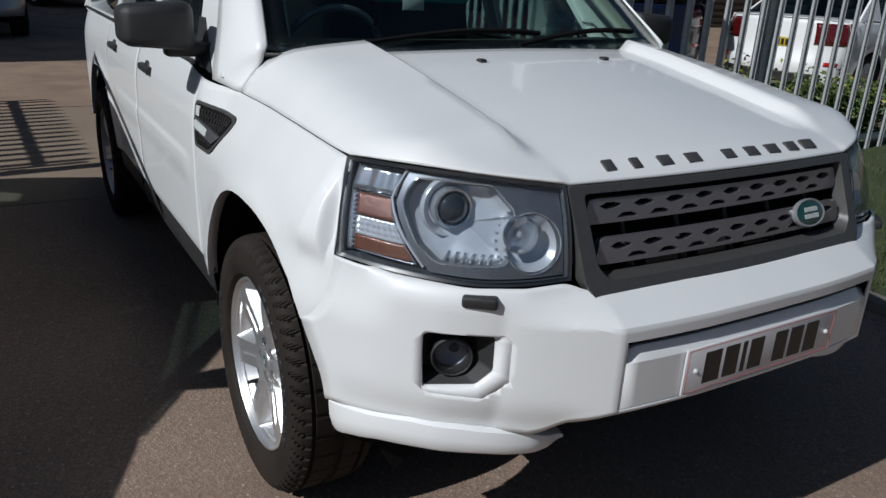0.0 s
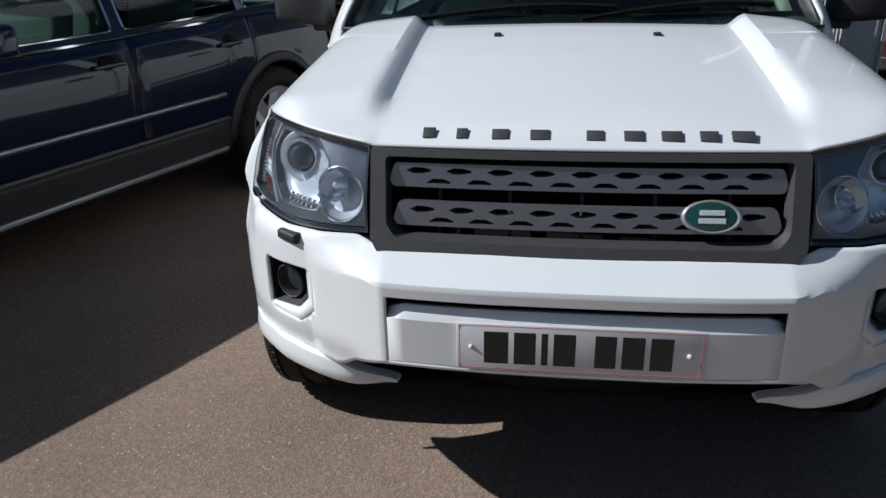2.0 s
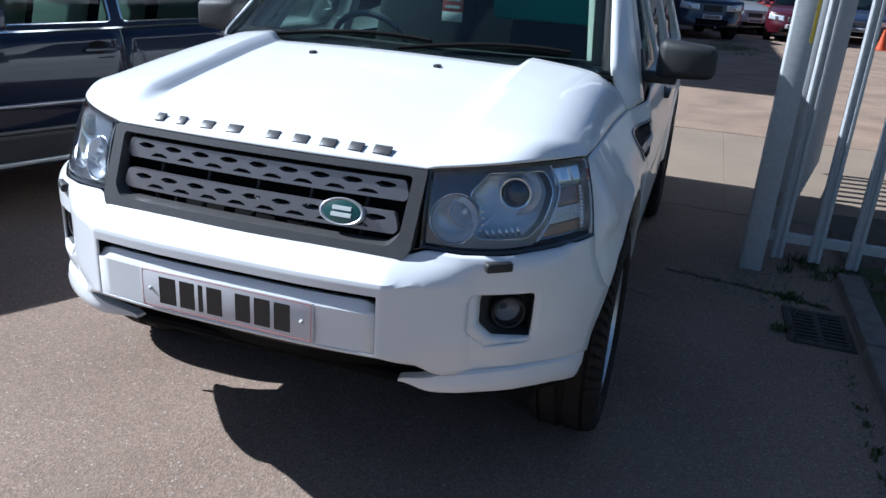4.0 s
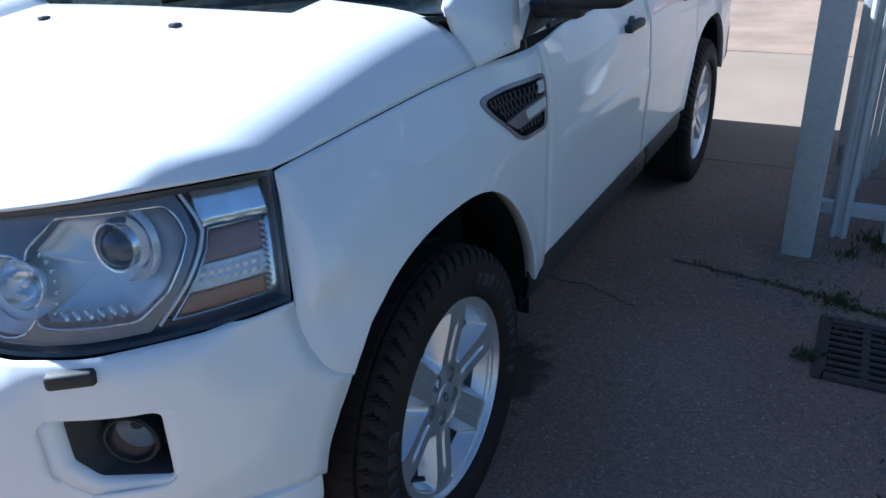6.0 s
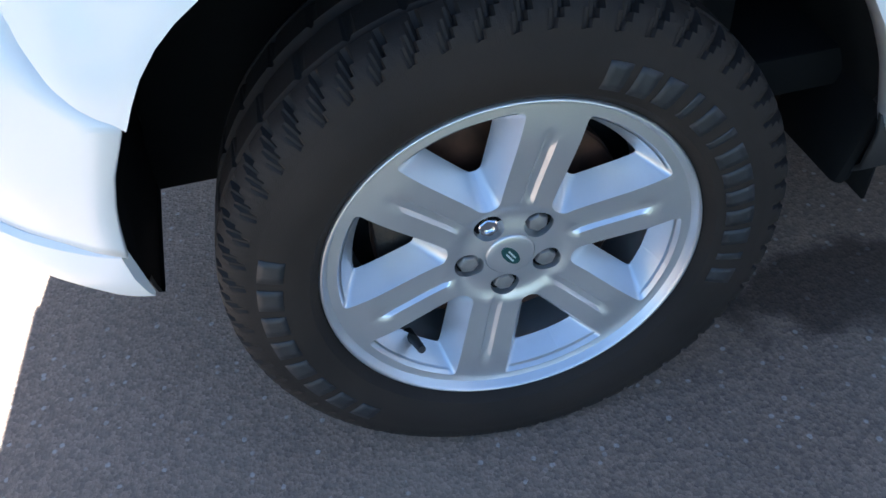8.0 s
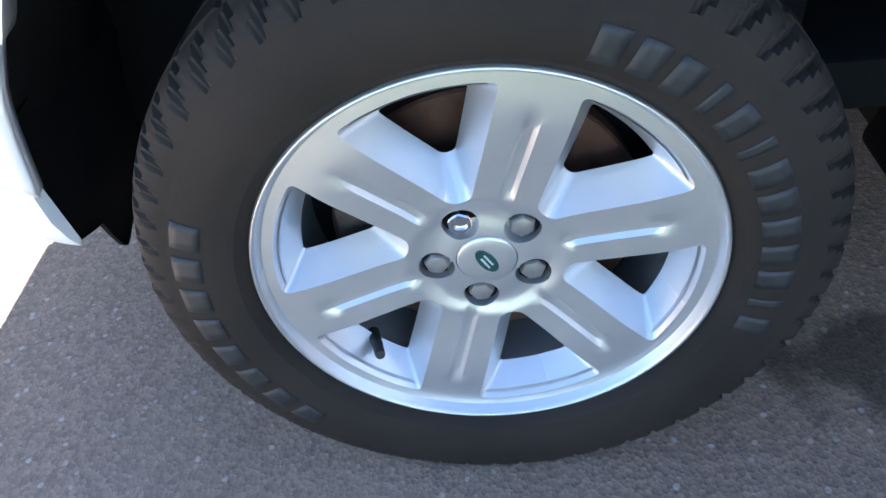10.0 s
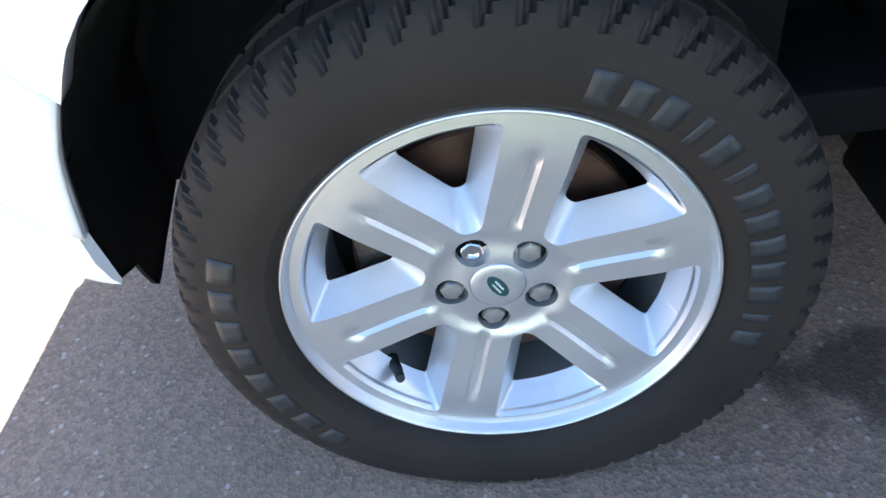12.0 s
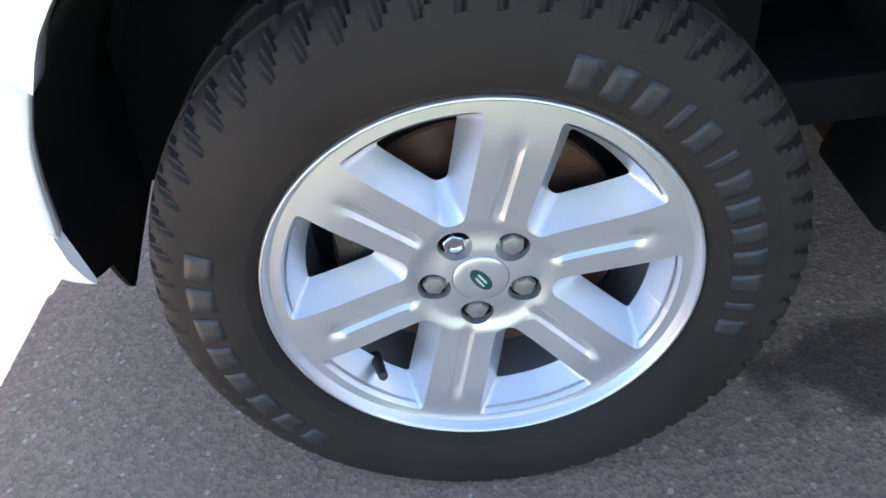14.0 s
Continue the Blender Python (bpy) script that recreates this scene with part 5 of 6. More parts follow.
    def screen(u, v, inset=0.0):
        a = (u * 2 - 1)
        x = a * (np.interp(v, [0, 1], [.757, .612]) - inset)
        y = np.interp(v, [0, 1], [.165, .90]) + .125 * a * a * (1 - .3 * v) + .02 * math.sin(math.pi * v) * -1
        z = np.interp(v, [0, 1], [1.118, ROOF - .015])
        return Vector((x, y, z))
    b = bmesh.new()
    sheet(b, screen, 24, 14)
    ws = part("windscreen", b, SCREEN, car, "clear greenish windscreen", thick=.004)
    b = bmesh.new()
    sheet(b, lambda u, v: screen(u, v) + Vector((0, .008, -.006)), 24, 28, keep=lambda u, v: v < .085 or v > .95 or abs(u - .5) > .475)
    part("screen_border", b, VOID, ws, "black band round the glass", thick=.002)
    b = bmesh.new()
    sheet(b, lambda u, v: Vector(((u * 2 - 1) * .77, .10 + .07 * v + .17 * (u * 2 - 1) ** 2, 1.108 - .012 * v)), 20, 3)
    part("scuttle", b, BLACK, car, "black scuttle panel under the glass", thick=.01)
    for x0, x1, z0 in ((-.50, .13, .04), (.02, .62, .035)):
        pts = [screen(.5 + (x0 + (x1 - x0) * t) / 1.5, .03 + .075 * math.sin(t * 2.2)) + Vector((0, -.014, .008)) for t in np.linspace(0, 1, 9)]
        w_ = part("wiper", tube(pts, .008, 6), VOID, car, "black windscreen wiper")
        part("wiper_blade", tube([p + Vector((0, .008, -.006)) for p in pts[2:]], .005, 5), BLACK, w_)
    tag = part("paper_tag", box((-.052, .838, 1.235), (.040, .841, 1.44), .001), PAPERRED, car, "faded red paper tag hanging from the mirror")
    part("tag_foot", box((-.052, .836, 1.200), (.040, .8375, 1.240), .0005), PAPER, tag, "white foot of the tag")
    for k in range(3):
        part("tag_line", box((-.040, .8355, 1.255 + .03 * k), (.028, .8372, 1.267 + .03 * k)), PAPER, tag, smooth=0)
    # roof, rails, tail
    b = bmesh.new()
    def roof(u, v):
        a = u * 2 - 1
        hw = glass_x(ROOF) + .004
        return Vector((a * hw, .90 + .12 * a * a * (1 - v) + v * 2.5, ROOF + .045 * (1 - a ** 4) * math.sin(math.pi * (.12 + .76 * v)) - .012))
    sheet(b, roof, 20, 18)
    part("roof", b, WHITE, car, "white roof", thick=.012)
    for s in (-1, 1):
        part("roof_rail", tube([(s * .56, y, ROOF + .06 - .03 * (abs(y - 2.2) / 1.05) ** 4) for y in np.linspace(1.15, 3.25, 15)], .016, 8), BLACK, car, "black roof rail")
    b = bmesh.new()
    def tail(u, v):
        a = u * 2 - 1
        z = .42 + v * (ROOF - .42)
        hw = (glass_x(z) if z > 1.03 else side_x(3.52, z)) + .0
        y = np.interp(z, [.42, .75, 1.03, ROOF], [3.60, 3.63, 3.60, 3.40]) - .09 * a ** 4
        return Vector((a * hw, y, z))
    sheet(b, tail, 20, 24, keep=lambda u, v: not (.56 < v < .93 and abs(u - .5) < .42))
    part("tailgate", b, WHITE, car, "white tailgate", thick=.012)
    b = bmesh.new()
    sheet(b, lambda u, v: tail(.08 + u * .84, .56 + v * .37) + Vector((0, -.006, 0)), 10, 6)
    part("rear_window", b, PANE, car, "tinted rear window", thick=.004)
    part("rear_bumper", box((-.86, 3.40, .36), (.86, 3.69, .62), .05, seg=3), BLACK, car, "black rear bumper")
    for s in (-1, 1):
        b = box((-.09, -.05, -.17), (.05, .05, .17), .02)
        bmesh.ops.translate(b, verts=b.verts, vec=(s * .72, 3.57, .90))
        part("tail_lamp", b, REDLENS, car, "red tail lamp")
    # cabin
    part("floor_pan", box((-.80, .30, .40), (.80, 3.45, .46), .01), VOID, car)
    part("bulkhead", box((-.78, .20, .45), (.78, .32, 1.03), .02), VOID, car)
    b = bmesh.new()
    sheet(b, lambda u, v: Vector(((u * 2 - 1) * .76, .22 + .50 * v + .10 * (u * 2 - 1) ** 2, 1.085 + .03 * math.sin(math.pi * v) - .22 * ease(.75, 1, v))), 20, 12)
    part("dashboard", b, FABRIC, car, "dark dashboard", thick=.02)
    ring = [(-.36 + .19 * math.cos(t), .80 - .07 * math.sin(t), 1.04 + .17 * math.sin(t)) for t in np.linspace(0, 2 * math.pi, 33)]
    part("steering_wheel", tube(ring, .014, 8), LAMPGREY, car, "grey steering wheel")
    for sx in (-.36, .36):
        b = box((-.25, -.07, -.32), (.25, .07, .30), .06, seg=3)
        bmesh.ops.rotate(b, verts=b.verts, cent=(0, 0, 0), matrix=Matrix.Rotation(radians(-16), 3, "X"))
        bmesh.ops.translate(b, verts=b.verts, vec=(sx, 1.42, 1.0))
        seat = part("seat", b, FABRIC, car, "dark cloth front seat")
        part("seat_cushion", box((sx - .25, .90, .62), (sx + .25, 1.42, .78), .05, seg=3), FABRIC, seat)
        b = box((sx - .13, 1.47, 1.30), (sx + .13, 1.56, 1.48), .04, seg=3)
        part("headrest", b, FABRIC, seat)
    part("rear_bench", box((-.68, 2.35, .60), (.68, 2.50, 1.25), .06, seg=3), FABRIC, car, "dark rear bench")
    part("seat_cover", box((.05, 1.28, 1.205), (.53, 1.34, 1.54), .02), SHADE, car, "teal cover over the passenger headrest")
    part("mirror_inside", box((-.11, .86, 1.45), (.11, .89, 1.52), .012), VOID, car)
    # wheels
    w = make_wheel(car, .885, 0, WHEEL_Z, False)
    make_wheel(car, .888, WB, WHEEL_Z, False, w)
    make_wheel(car, -.885, 0, WHEEL_Z, True, w)
    make_wheel(car, -.888, WB, WHEEL_Z, True, w)
    return car


CAR = white_car()


# ---- steel fence, gate post and gates ----
def pale_mesh(h):
    """One pressed pale: two ridges, flat foot, three-pointed head."""
    prof = [(-.034, .0), (-.030, .010), (-.022, .017), (-.013, .017), (-.006, .004), (.006, .004), (.013, .017), (.022, .017), (.030, .010), (.034, .0)]
    bm = bmesh.new()
    rows = []
    for z, k in ((0, 1), (h - .10, 1), (h - .04, .75)):
        rows.append([bm.verts.new((x * k, -d, z + (.05 * (1 - abs(abs(x) - .02) / .02) if z > h - .06 else 0))) for x, d in prof])
    for a, b in zip(rows, rows[1:]):
        for j in range(len(prof) - 1):
            bm.faces.new((a[j], a[j + 1], b[j + 1], b[j]))
    me = bpy.data.meshes.new("pale")
    bm.to_mesh(me)
    bm.free()
    me.materials.append(GALV)
    return me


PALE_TALL, PALE_GATE = pale_mesh(2.0), pale_mesh(1.78)


def add_pale(parent, me, m):
    ob = new("pale", me)
    ob.parent = parent
    ob.matrix_basis = m
    return ob


def fence():
    f = thing("palisade_fence", "galvanised steel palisade fence with pressed pales", "fence")
    for z in (.16, 1.72):
        part("rail", box((1.52, 2.022, z - .025), (10.6, 2.028, z + .025)), GALV, f)
        part("rail", box((1.52, 2.028, z + .019), (10.6, 2.065, z + .025)), GALV, f)
    for x in (3.72, 6.45, 9.2):
        post = part("post", box((x - .05, 2.035, -.05), (x + .05, 2.042, 2.0)), GALV, f, "upright steel post")
        part("post_web", box((x - .004, 2.042, -.05), (x + .004, 2.12, 2.0)), GALV, post)
        part("post_back", box((x - .05, 2.12, -.05), (x + .05, 2.127, 2.0)), GALV, post)
    rnd = random.Random(8)
    for i in range(46):
        add_pale(f, PALE_TALL, pose(1.625 + .1945 * i, 2.02, .045 + rnd.uniform(-.006, .006), 0, rnd.gauss(0, .25), 0))


def gate(x, y, turn, n, label):
    """A palisade leaf hung at x, y, lying along its own X."""
    g = thing("gate", label, "gate", pose(x, y, 0, 0, 0, turn), "gate leaves")
    w = .0 + .165 * n
    for a, b in (((0, -.02, .10), (.05, .03, 1.85)), ((w, -.02, .10), (w + .05, .03, 1.85))):
        part("stile", box(a, b, .003), GALV, g)
    for z in (.17, 1.62):
        part("gate_rail", box((.05, -.015, z - .025), (w, .025, z + .025), .003), GALV, g)
    for i in range(n):
        add_pale(g, PALE_GATE, pose(.11 + .163 * i, -.016, .12, 0, 0, 0))
    for z in (.35, 1.5):
        part("hinge", tube([(-.03, 0, z - .04), (-.03, 0, z + .04)], .016, 8), STEEL, g)
    return g


fence()
gate(1.59, 2.17, 78.6, 15, "open galvanised palisade gate leaf beside its post")
gate(-3.18, 3.62, 91, 16, "open galvanised palisade gate leaf across the entrance")
p = thing("gate_post", "tall galvanised box-section gate post, dirty at its foot", "post")
part("shaft", box((1.431, 1.850, -.05), (1.546, 1.965, 2.45), .008), GALV, p)
part("cap", box((1.426, 1.845, 2.45), (1.551, 1.97, 2.46), .003), GALV, p)
part("sticker", box((1.527, 1.8475, 1.22), (1.541, 1.8495, 1.52)), YELLOW, p, "faded yellow tape strip")
p = thing("gate_post", "galvanised post of the far gate leaf", "post")
part("shaft", box((-3.24, 3.47, -.05), (-3.125, 3.585, 2.45), .008), GALV, p)


# ---- drain, weeds, debris, shrubs ----
def drain():
    d = thing("drain_grate", "rusty cast-iron road drain grate beside the kerb", "drain")
    x0, x1, y0, y1 = 1.645, 1.885, 1.00, 1.35
    part("pit", box((x0, y0, -.12), (x1, y1, .0035)), VOID, d)
    for a, b in (((x0 - .025, y0 - .025), (x0 + .012, y1 + .025)), ((x1 - .012, y0 - .025), (x1 + .02, y1 + .025)), ((x0, y0 - .025), (x1, y0 + .012)), ((x0, y1 - .012), (x1, y1 + .025))):
        part("frame_bar", box((a[0], a[1], -.03), (b[0], b[1], .010), .003), IRON, d)
    for i in range(8):
        y = y0 + .036 + i * .0405
        part("slat", box((x0 + .008, y - .009, -.02), (x1 - .008, y + .011, .009), .003), IRON, d)
    part("slat", box(((x0 + x1) / 2 - .012, y0, -.02), ((x0 + x1) / 2 + .012, y1, .0085), .003), IRON, d)


def blades(name, label, spots, seed, mat=BLADE):
    """Weed tufts: bent tapering blades round each spot (x, y, spread, number, height)."""
    rnd = random.Random(seed)
    vs, fs = [], []
    for x, y, sp, num, hh in spots:
        for i in range(num):
            p = Vector((x + rnd.gauss(0, sp), y + rnd.gauss(0, sp), .0))
            a, h, w = rnd.uniform(0, 6.3), hh * rnd.uniform(.4, 1.2), rnd.uniform(.0015, .0045)
            l = Vector((rnd.gauss(0, .5), rnd.gauss(0, .5), 0)) * h
            d = Vector((math.cos(a), math.sin(a), 0)) * w
            n = len(vs)
            up = Vector((0, 0, h))
            vs += [p - d, p + d, p + l * .4 + d + up * .6, p + l * .4 - d + up * .6, p + l + up * .85]
            fs += [(n, n + 1, n + 2, n + 3), (n + 3, n + 2, n + 4)]
    me = bpy.data.meshes.new(name)
    me.from_pydata([tuple(v) for v in vs], [], fs)
    me.materials.append(mat)
    return tagged(new(name, me), label, "weeds", kind="stuff")


drain()


def ground_crack(label, pts, width):
    """A thin, wandering dark line lying on the tarmac."""
    rnd = random.Random(len(pts))
    line = smooth_line([(x, y, .0035) for x, y in pts])
    bm = bmesh.new()
    rows = []
    for i in range(41):
        p = line(i / 40) + Vector((rnd.gauss(0, .004), rnd.gauss(0, .004), 0))
        w = width * rnd.uniform(.3, 1.1)
        rows.append([bm.verts.new(p + Vector((0, -w, 0))), bm.verts.new(p + Vector((0, w, 0)))])
    for a, b in zip(rows, rows[1:]):
        bm.faces.new((a[0], b[0], b[1], a[1]))
    tagged(part("crack", bm, SOIL, smooth=0, thick=.002), label, "crack", kind="structure")


ground_crack("hairline crack in the tarmac beside the sill", [(.46, 1.36), (.58, 1.32), (.71, 1.26), (.81, 1.27), (.94, 1.21), (1.02, 1.18)], .0022)
ground_crack("dirt-filled edge between tarmac and gateway", [(1.06, 1.62), (1.21, 1.596), (1.42, 1.563), (1.62, 1.527), (1.86, 1.44)], .011)
rnd = random.Random(12)
crack = [(1.16 + .66 * k / 26 + rnd.gauss(0, .008), 1.604 - .07 * k / 26 - .08 * (k / 26) ** 2 + rnd.gauss(0, .006), .010, rnd.choice((2, 5, 12)) + (14 if k > 17 else 0), .018) for k in range(27)]
blades("weeds", "thin weeds growing from a crack in the tarmac", crack + [(1.595, 1.085, .018, 70, .035), (1.625, 1.10, .02, 40, .03), (1.66, 1.50, .035, 90, .04)], 4)
blades("weeds", "grass tufts at the foot of the fence and kerb", [(rnd.uniform(1.6, 2.6), rnd.uniform(1.85, 2.15), .03, 30, .06) for k in range(16)] + [(1.84, -.6 + .09 * k + rnd.gauss(0, .03), .012, rnd.choice((0, 3, 12)), .03) for k in range(18)], 5)

# crumbs of soil and stones by the post and the kerb
rnd = random.Random(21)
vs, fs = [], []
for i in range(620):
    if i < 260:
        x, y = rnd.gauss(1.50, .12), rnd.gauss(1.72, .14)
    elif i < 440:
        x, y = 1.86 - abs(rnd.gauss(0, .05)), rnd.uniform(-.6, 1.6)
    else:
        t = rnd.random()
        x, y = 1.25 + .5 * t + rnd.gauss(0, .05), 1.55 - .25 * t + rnd.gauss(0, .05)
    r = rnd.uniform(.003, .011) * (1.5 if rnd.random() < .08 else 1)
    n = len(vs)
    vs += [(x + r * rnd.uniform(.6, 1.2) * math.cos(a), y + r * rnd.uniform(.6, 1.2) * math.sin(a), -.001) for a in (0, 1.3, 2.6, 3.9, 5.1)] + [(x + rnd.uniform(-.3, .3) * r, y, r * rnd.uniform(.5, .9))]
    fs += [(n + k, n + (k + 1) % 5, n + 5) for k in range(5)]
me = bpy.data.meshes.new("debris")
me.from_pydata(vs, [], fs)
me.materials.append(KERB)
tagged(new("debris", me), "crumbs of grit and small stones on the tarmac", "grit", kind="stuff")


def shrub(x, y, w, h, seed, yellow):
    """Twigs and some hundreds of folded leaves."""
    s = thing("shrub", "leafy green shrub behind the steel fence" if not yellow else "green and yellow shrub behind the steel fence", "shrub", pose(x, y, 0), "shrubs along the fence")
    rnd = random.Random(seed)
    tw = bmesh.new()
    vs, fs = [], []
    ys, yf = [], []
    for k in range(16):
        a, r = rnd.uniform(0, 6.3), rnd.uniform(.3, 1) * w
        tip = Vector((math.cos(a) * r, math.sin(a) * r * .55, h * rnd.uniform(.65, 1.05)))
        pts = [Vector((tip.x * t * t, tip.y * t * t, tip.z * t)) for t in (0, .3, .6, .85, 1)]
        tube(pts, .010, 5, tw, .3)
        for q in range(75):
            t = rnd.uniform(.12, 1.0)
            c = Vector((tip.x * t * t, tip.y * t * t, tip.z * t)) + Vector((rnd.gauss(0, .07), rnd.gauss(0, .05), rnd.gauss(0, .05)))
            u = Vector((rnd.gauss(0, 1), rnd.gauss(0, 1), rnd.gauss(-.1, .6))).normalized()
            v = u.orthogonal().normalized()
            v.rotate(Matrix.Rotation(rnd.uniform(0, 6.3), 3, u))
            wn_ = u.cross(v)
            L_, W_ = rnd.uniform(.035, .07), rnd.uniform(.012, .022)
            V, F = (ys, yf) if rnd.random() < yellow else (vs, fs)
            n = len(V)
            V += [tuple(c), tuple(c + u * L_ * .5 + v * W_ + wn_ * .006), tuple(c + u * L_), tuple(c + u * L_ * .5 - v * W_ + wn_ * .006)]
            F += [(n, n + 1, n + 2), (n, n + 2, n + 3)]
    part("twigs", tw, BARK_AND_SHADE, s, "brown twigs")
    for nm, V, F, mat in (("leaves", vs, fs, LEAF), ("yellow_leaves", ys, yf, LEAFY)):
        if V:
            me = bpy.data.meshes.new(nm)
            me.from_pydata(V, [], F)
            me.materials.append(mat)
            ob = new(nm, me)
            ob.parent = s


rnd = random.Random(2)
for i in range(17):
    shrub(2.95 + .40 * i + rnd.gauss(0, .05), 2.48 + rnd.gauss(0, .08), rnd.uniform(.30, .42), rnd.uniform(.50, .78), 40 + i, .25 if i in (0, 1, 3) else .05)


# ---- other cars: one builder for all ----
def parked_car(label, m, paint, fo=.85, wb=2.6, ro=.85, W=.87, roof=1.45, belt=.93, hub=.31, sill=.24, nose=.70, cowl=.62, cowl_z=.98, tail_slope=.35, boot=0.0,
               clad=False, seats=FABRIC, trim=BLACK, rear_plate=PLATE, grille_mat=BLACK, detail=True):
    """A car: front axle at the origin, nose towards -y."""
    car = thing("car", label, "car", m, "parked cars")
    arch = hub + .055
    tail_y = wb + ro
    end_f, end_r = -fo + .30, tail_y - .26

    def edge(y):
        if y < cowl:
            return float(np.interp(y, [-fo, -fo + .25, cowl], [nose, nose + .07, belt + .005]))
        return belt + .05 * ease(cowl, tail_y, y)

    def hw(y, z):
        k = (z - sill) / (belt - sill)
        x = W * float(np.interp(k, [0, .25, .5, .72, .9, 1.0, 1.1], [.945, .975, .99, 1.0, .985, .955, .93]))
        x *= 1 - .05 * ease(0, 1, (-.25 - y) / (fo - .25)) - .05 * ease(wb + .2, tail_y, y)
        for ya in (0, wb):
            r = math.hypot(y - ya, z - hub)
            x += .010 * math.exp(-((r - arch) / .05) ** 2) * (z > hub)
        return x

    def low(y):
        z = sill
        for ya in (0, wb):
            d = abs(y - ya)
            if d < arch:
                z = max(z, hub + math.sqrt(arch * arch - d * d))
        return z

    def ys_(a, b):
        s = {a, b}
        n = max(2, int((b - a) / .07))
        s |= {a + (b - a) * i / n for i in range(n + 1)}
        for ya in (0, wb):
            s |= {t for t in [ya - arch * math.cos(math.pi * i / 18) for i in range(19)] + [ya - arch - .001, ya + arch + .001] if a < t < b}
        s = sorted(s)
        return [v for i, v in enumerate(s) if i == 0 or v - s[i - 1] > .0008]

    def flank(s, a, b):
        bm = bmesh.new()
        cols = []
        for y in ys_(a, b):
            lo, hi = low(y), edge(y)
            cols.append([bm.verts.new((s * hw(y, lo + (hi - lo) * j / 14), y, lo + (hi - lo) * j / 14)) for j in range(15)])
        for p_, q_ in zip(cols, cols[1:]):
            for j in range(14):
                bm.faces.new((p_[j], q_[j], q_[j + 1], p_[j + 1]))
        return bm
    door1, door2, door3 = cowl - .02, cowl + 1.08, wb - .18
    for s in (-1, 1):
        part("front_wing", flank(s, end_f, door1 - .003), paint, car, thick=.005)
        d1 = part("front_door", flank(s, door1 + .003, door2 - .003), paint, car, thick=.005)
        d2 = part("rear_door", flank(s, door2 + .003, door3 - .003), paint, car, thick=.005)
        part("rear_quarter", flank(s, door3 + .003, end_r), paint, car, thick=.005)
        for d, y in ((d1, door2 - .15), (d2, door3 - .20)):
            z = belt - .085
            b = box((-.010, -.095, -.011), (.014, .085, .011), .006)
            bmesh.ops.translate(b, verts=b.verts, vec=(s * (hw(y, z) + .014), y, z))
            part("door_handle", b, paint, d, "body-coloured pull handle")
            b = bmesh.new()
            bmesh.ops.create_uvsphere(b, u_segments=16, v_segments=8, radius=.05)
            bmesh.ops.scale(b, verts=b.verts, vec=(.22, 1.1, .95))
            bmesh.ops.translate(b, verts=b.verts, vec=(s * (hw(y, z) - .004), y - .005, z))
            part("handle_cup", b, VOID, d)
        # arches inside
        for ya in (0, wb):
            b = bmesh.new()
            sheet(b, lambda u, v: Vector((s * (W - .28 + v * .25), ya - (arch + .006) * math.cos(math.pi * u), hub + (arch + .006) * math.sin(math.pi * u))), 18, 1)
            part("arch_liner", b, VOID, car, thick=.004)
            b = bmesh.new()
            sheet(b, lambda u, v: Vector((s * (W - .28), ya - (arch + .02) * v * math.cos(math.pi * u), hub + (arch + .02) * v * math.sin(math.pi * u))), 18, 1)
            part("inner_arch", b, VOID, car, thick=.004)
            if clad:
                b = bmesh.new()
                sheet(b, lambda u, v: Vector((s * (hw(ya - (arch + .055 * v) * math.cos(math.pi * u), hub + (arch + .055 * v) * math.sin(math.pi * u)) + .010 - .006 * v), ya - (arch - .004 + .055 * v) * math.cos(math.pi * u), hub + (arch - .004 + .055 * v) * math.sin(math.pi * u))), 24, 3)
                part("arch_cladding", b, BLACK, car, "black plastic arch cladding", thick=.012)
        if clad:
            ya, yb = arch + .05, wb - arch - .05
            b = bmesh.new()
            sheet(b, lambda u, v: Vector((s * (hw(ya + (yb - ya) * u, .33 + .16 * v) + .010 - .004 * v), ya + (yb - ya) * u, .30 + .20 * v)), 10, 5)
            part("sill_cladding", b, BLACK, car, "black plastic sill cladding", thick=.012)
            part("sill_strip", box((s * (W - .026) - .014, ya + .03, .318), (s * (W - .026) + .014, yb - .03, .342), .006), SILVER, car, "bright strip along the sill")
            for y0, y1, z, mt, nm in ((door1 + .03, wb - arch - .07, .635, SLAT, "side_moulding"), (ya, yb, .50, GREY, "cladding_line")):
                b = bmesh.new()
                sheet(b, lambda u, v: Vector((s * (hw(y0 + (y1 - y0) * u, z) + .012 + .006 * math.sin(math.pi * v)), y0 + (y1 - y0) * u, z + .024 * (v - .5))), 12, 4)
                part(nm, b, mt, car, "thin grey strip along the doors", thick=.008)
    # bonnet, nose, tail
    def front_y(u, z):
        return -fo + .30 * abs(u) ** 3.2 + .10 * max(0, z - .45) * (1 - abs(u) ** 3)

    b = bmesh.new()

    def bonnet(u, v):
        a = u * 2 - 1
        y0 = front_y(a, edge(-fo + .30 * abs(a) ** 3.2))
        y1 = cowl - .10 * (1 - a * a)
        y = y0 + (y1 - y0) * v
        return Vector((a * hw(max(y, end_f), edge(y)), y, edge(y) + (cowl_z - belt) * (1 - a ** 4) * ease(0, .45, v) + .02 * (1 - a * a)))
    sheet(b, bonnet, 16, 14)
    part("bonnet", b, paint, car, thick=.006)
    b = bmesh.new()

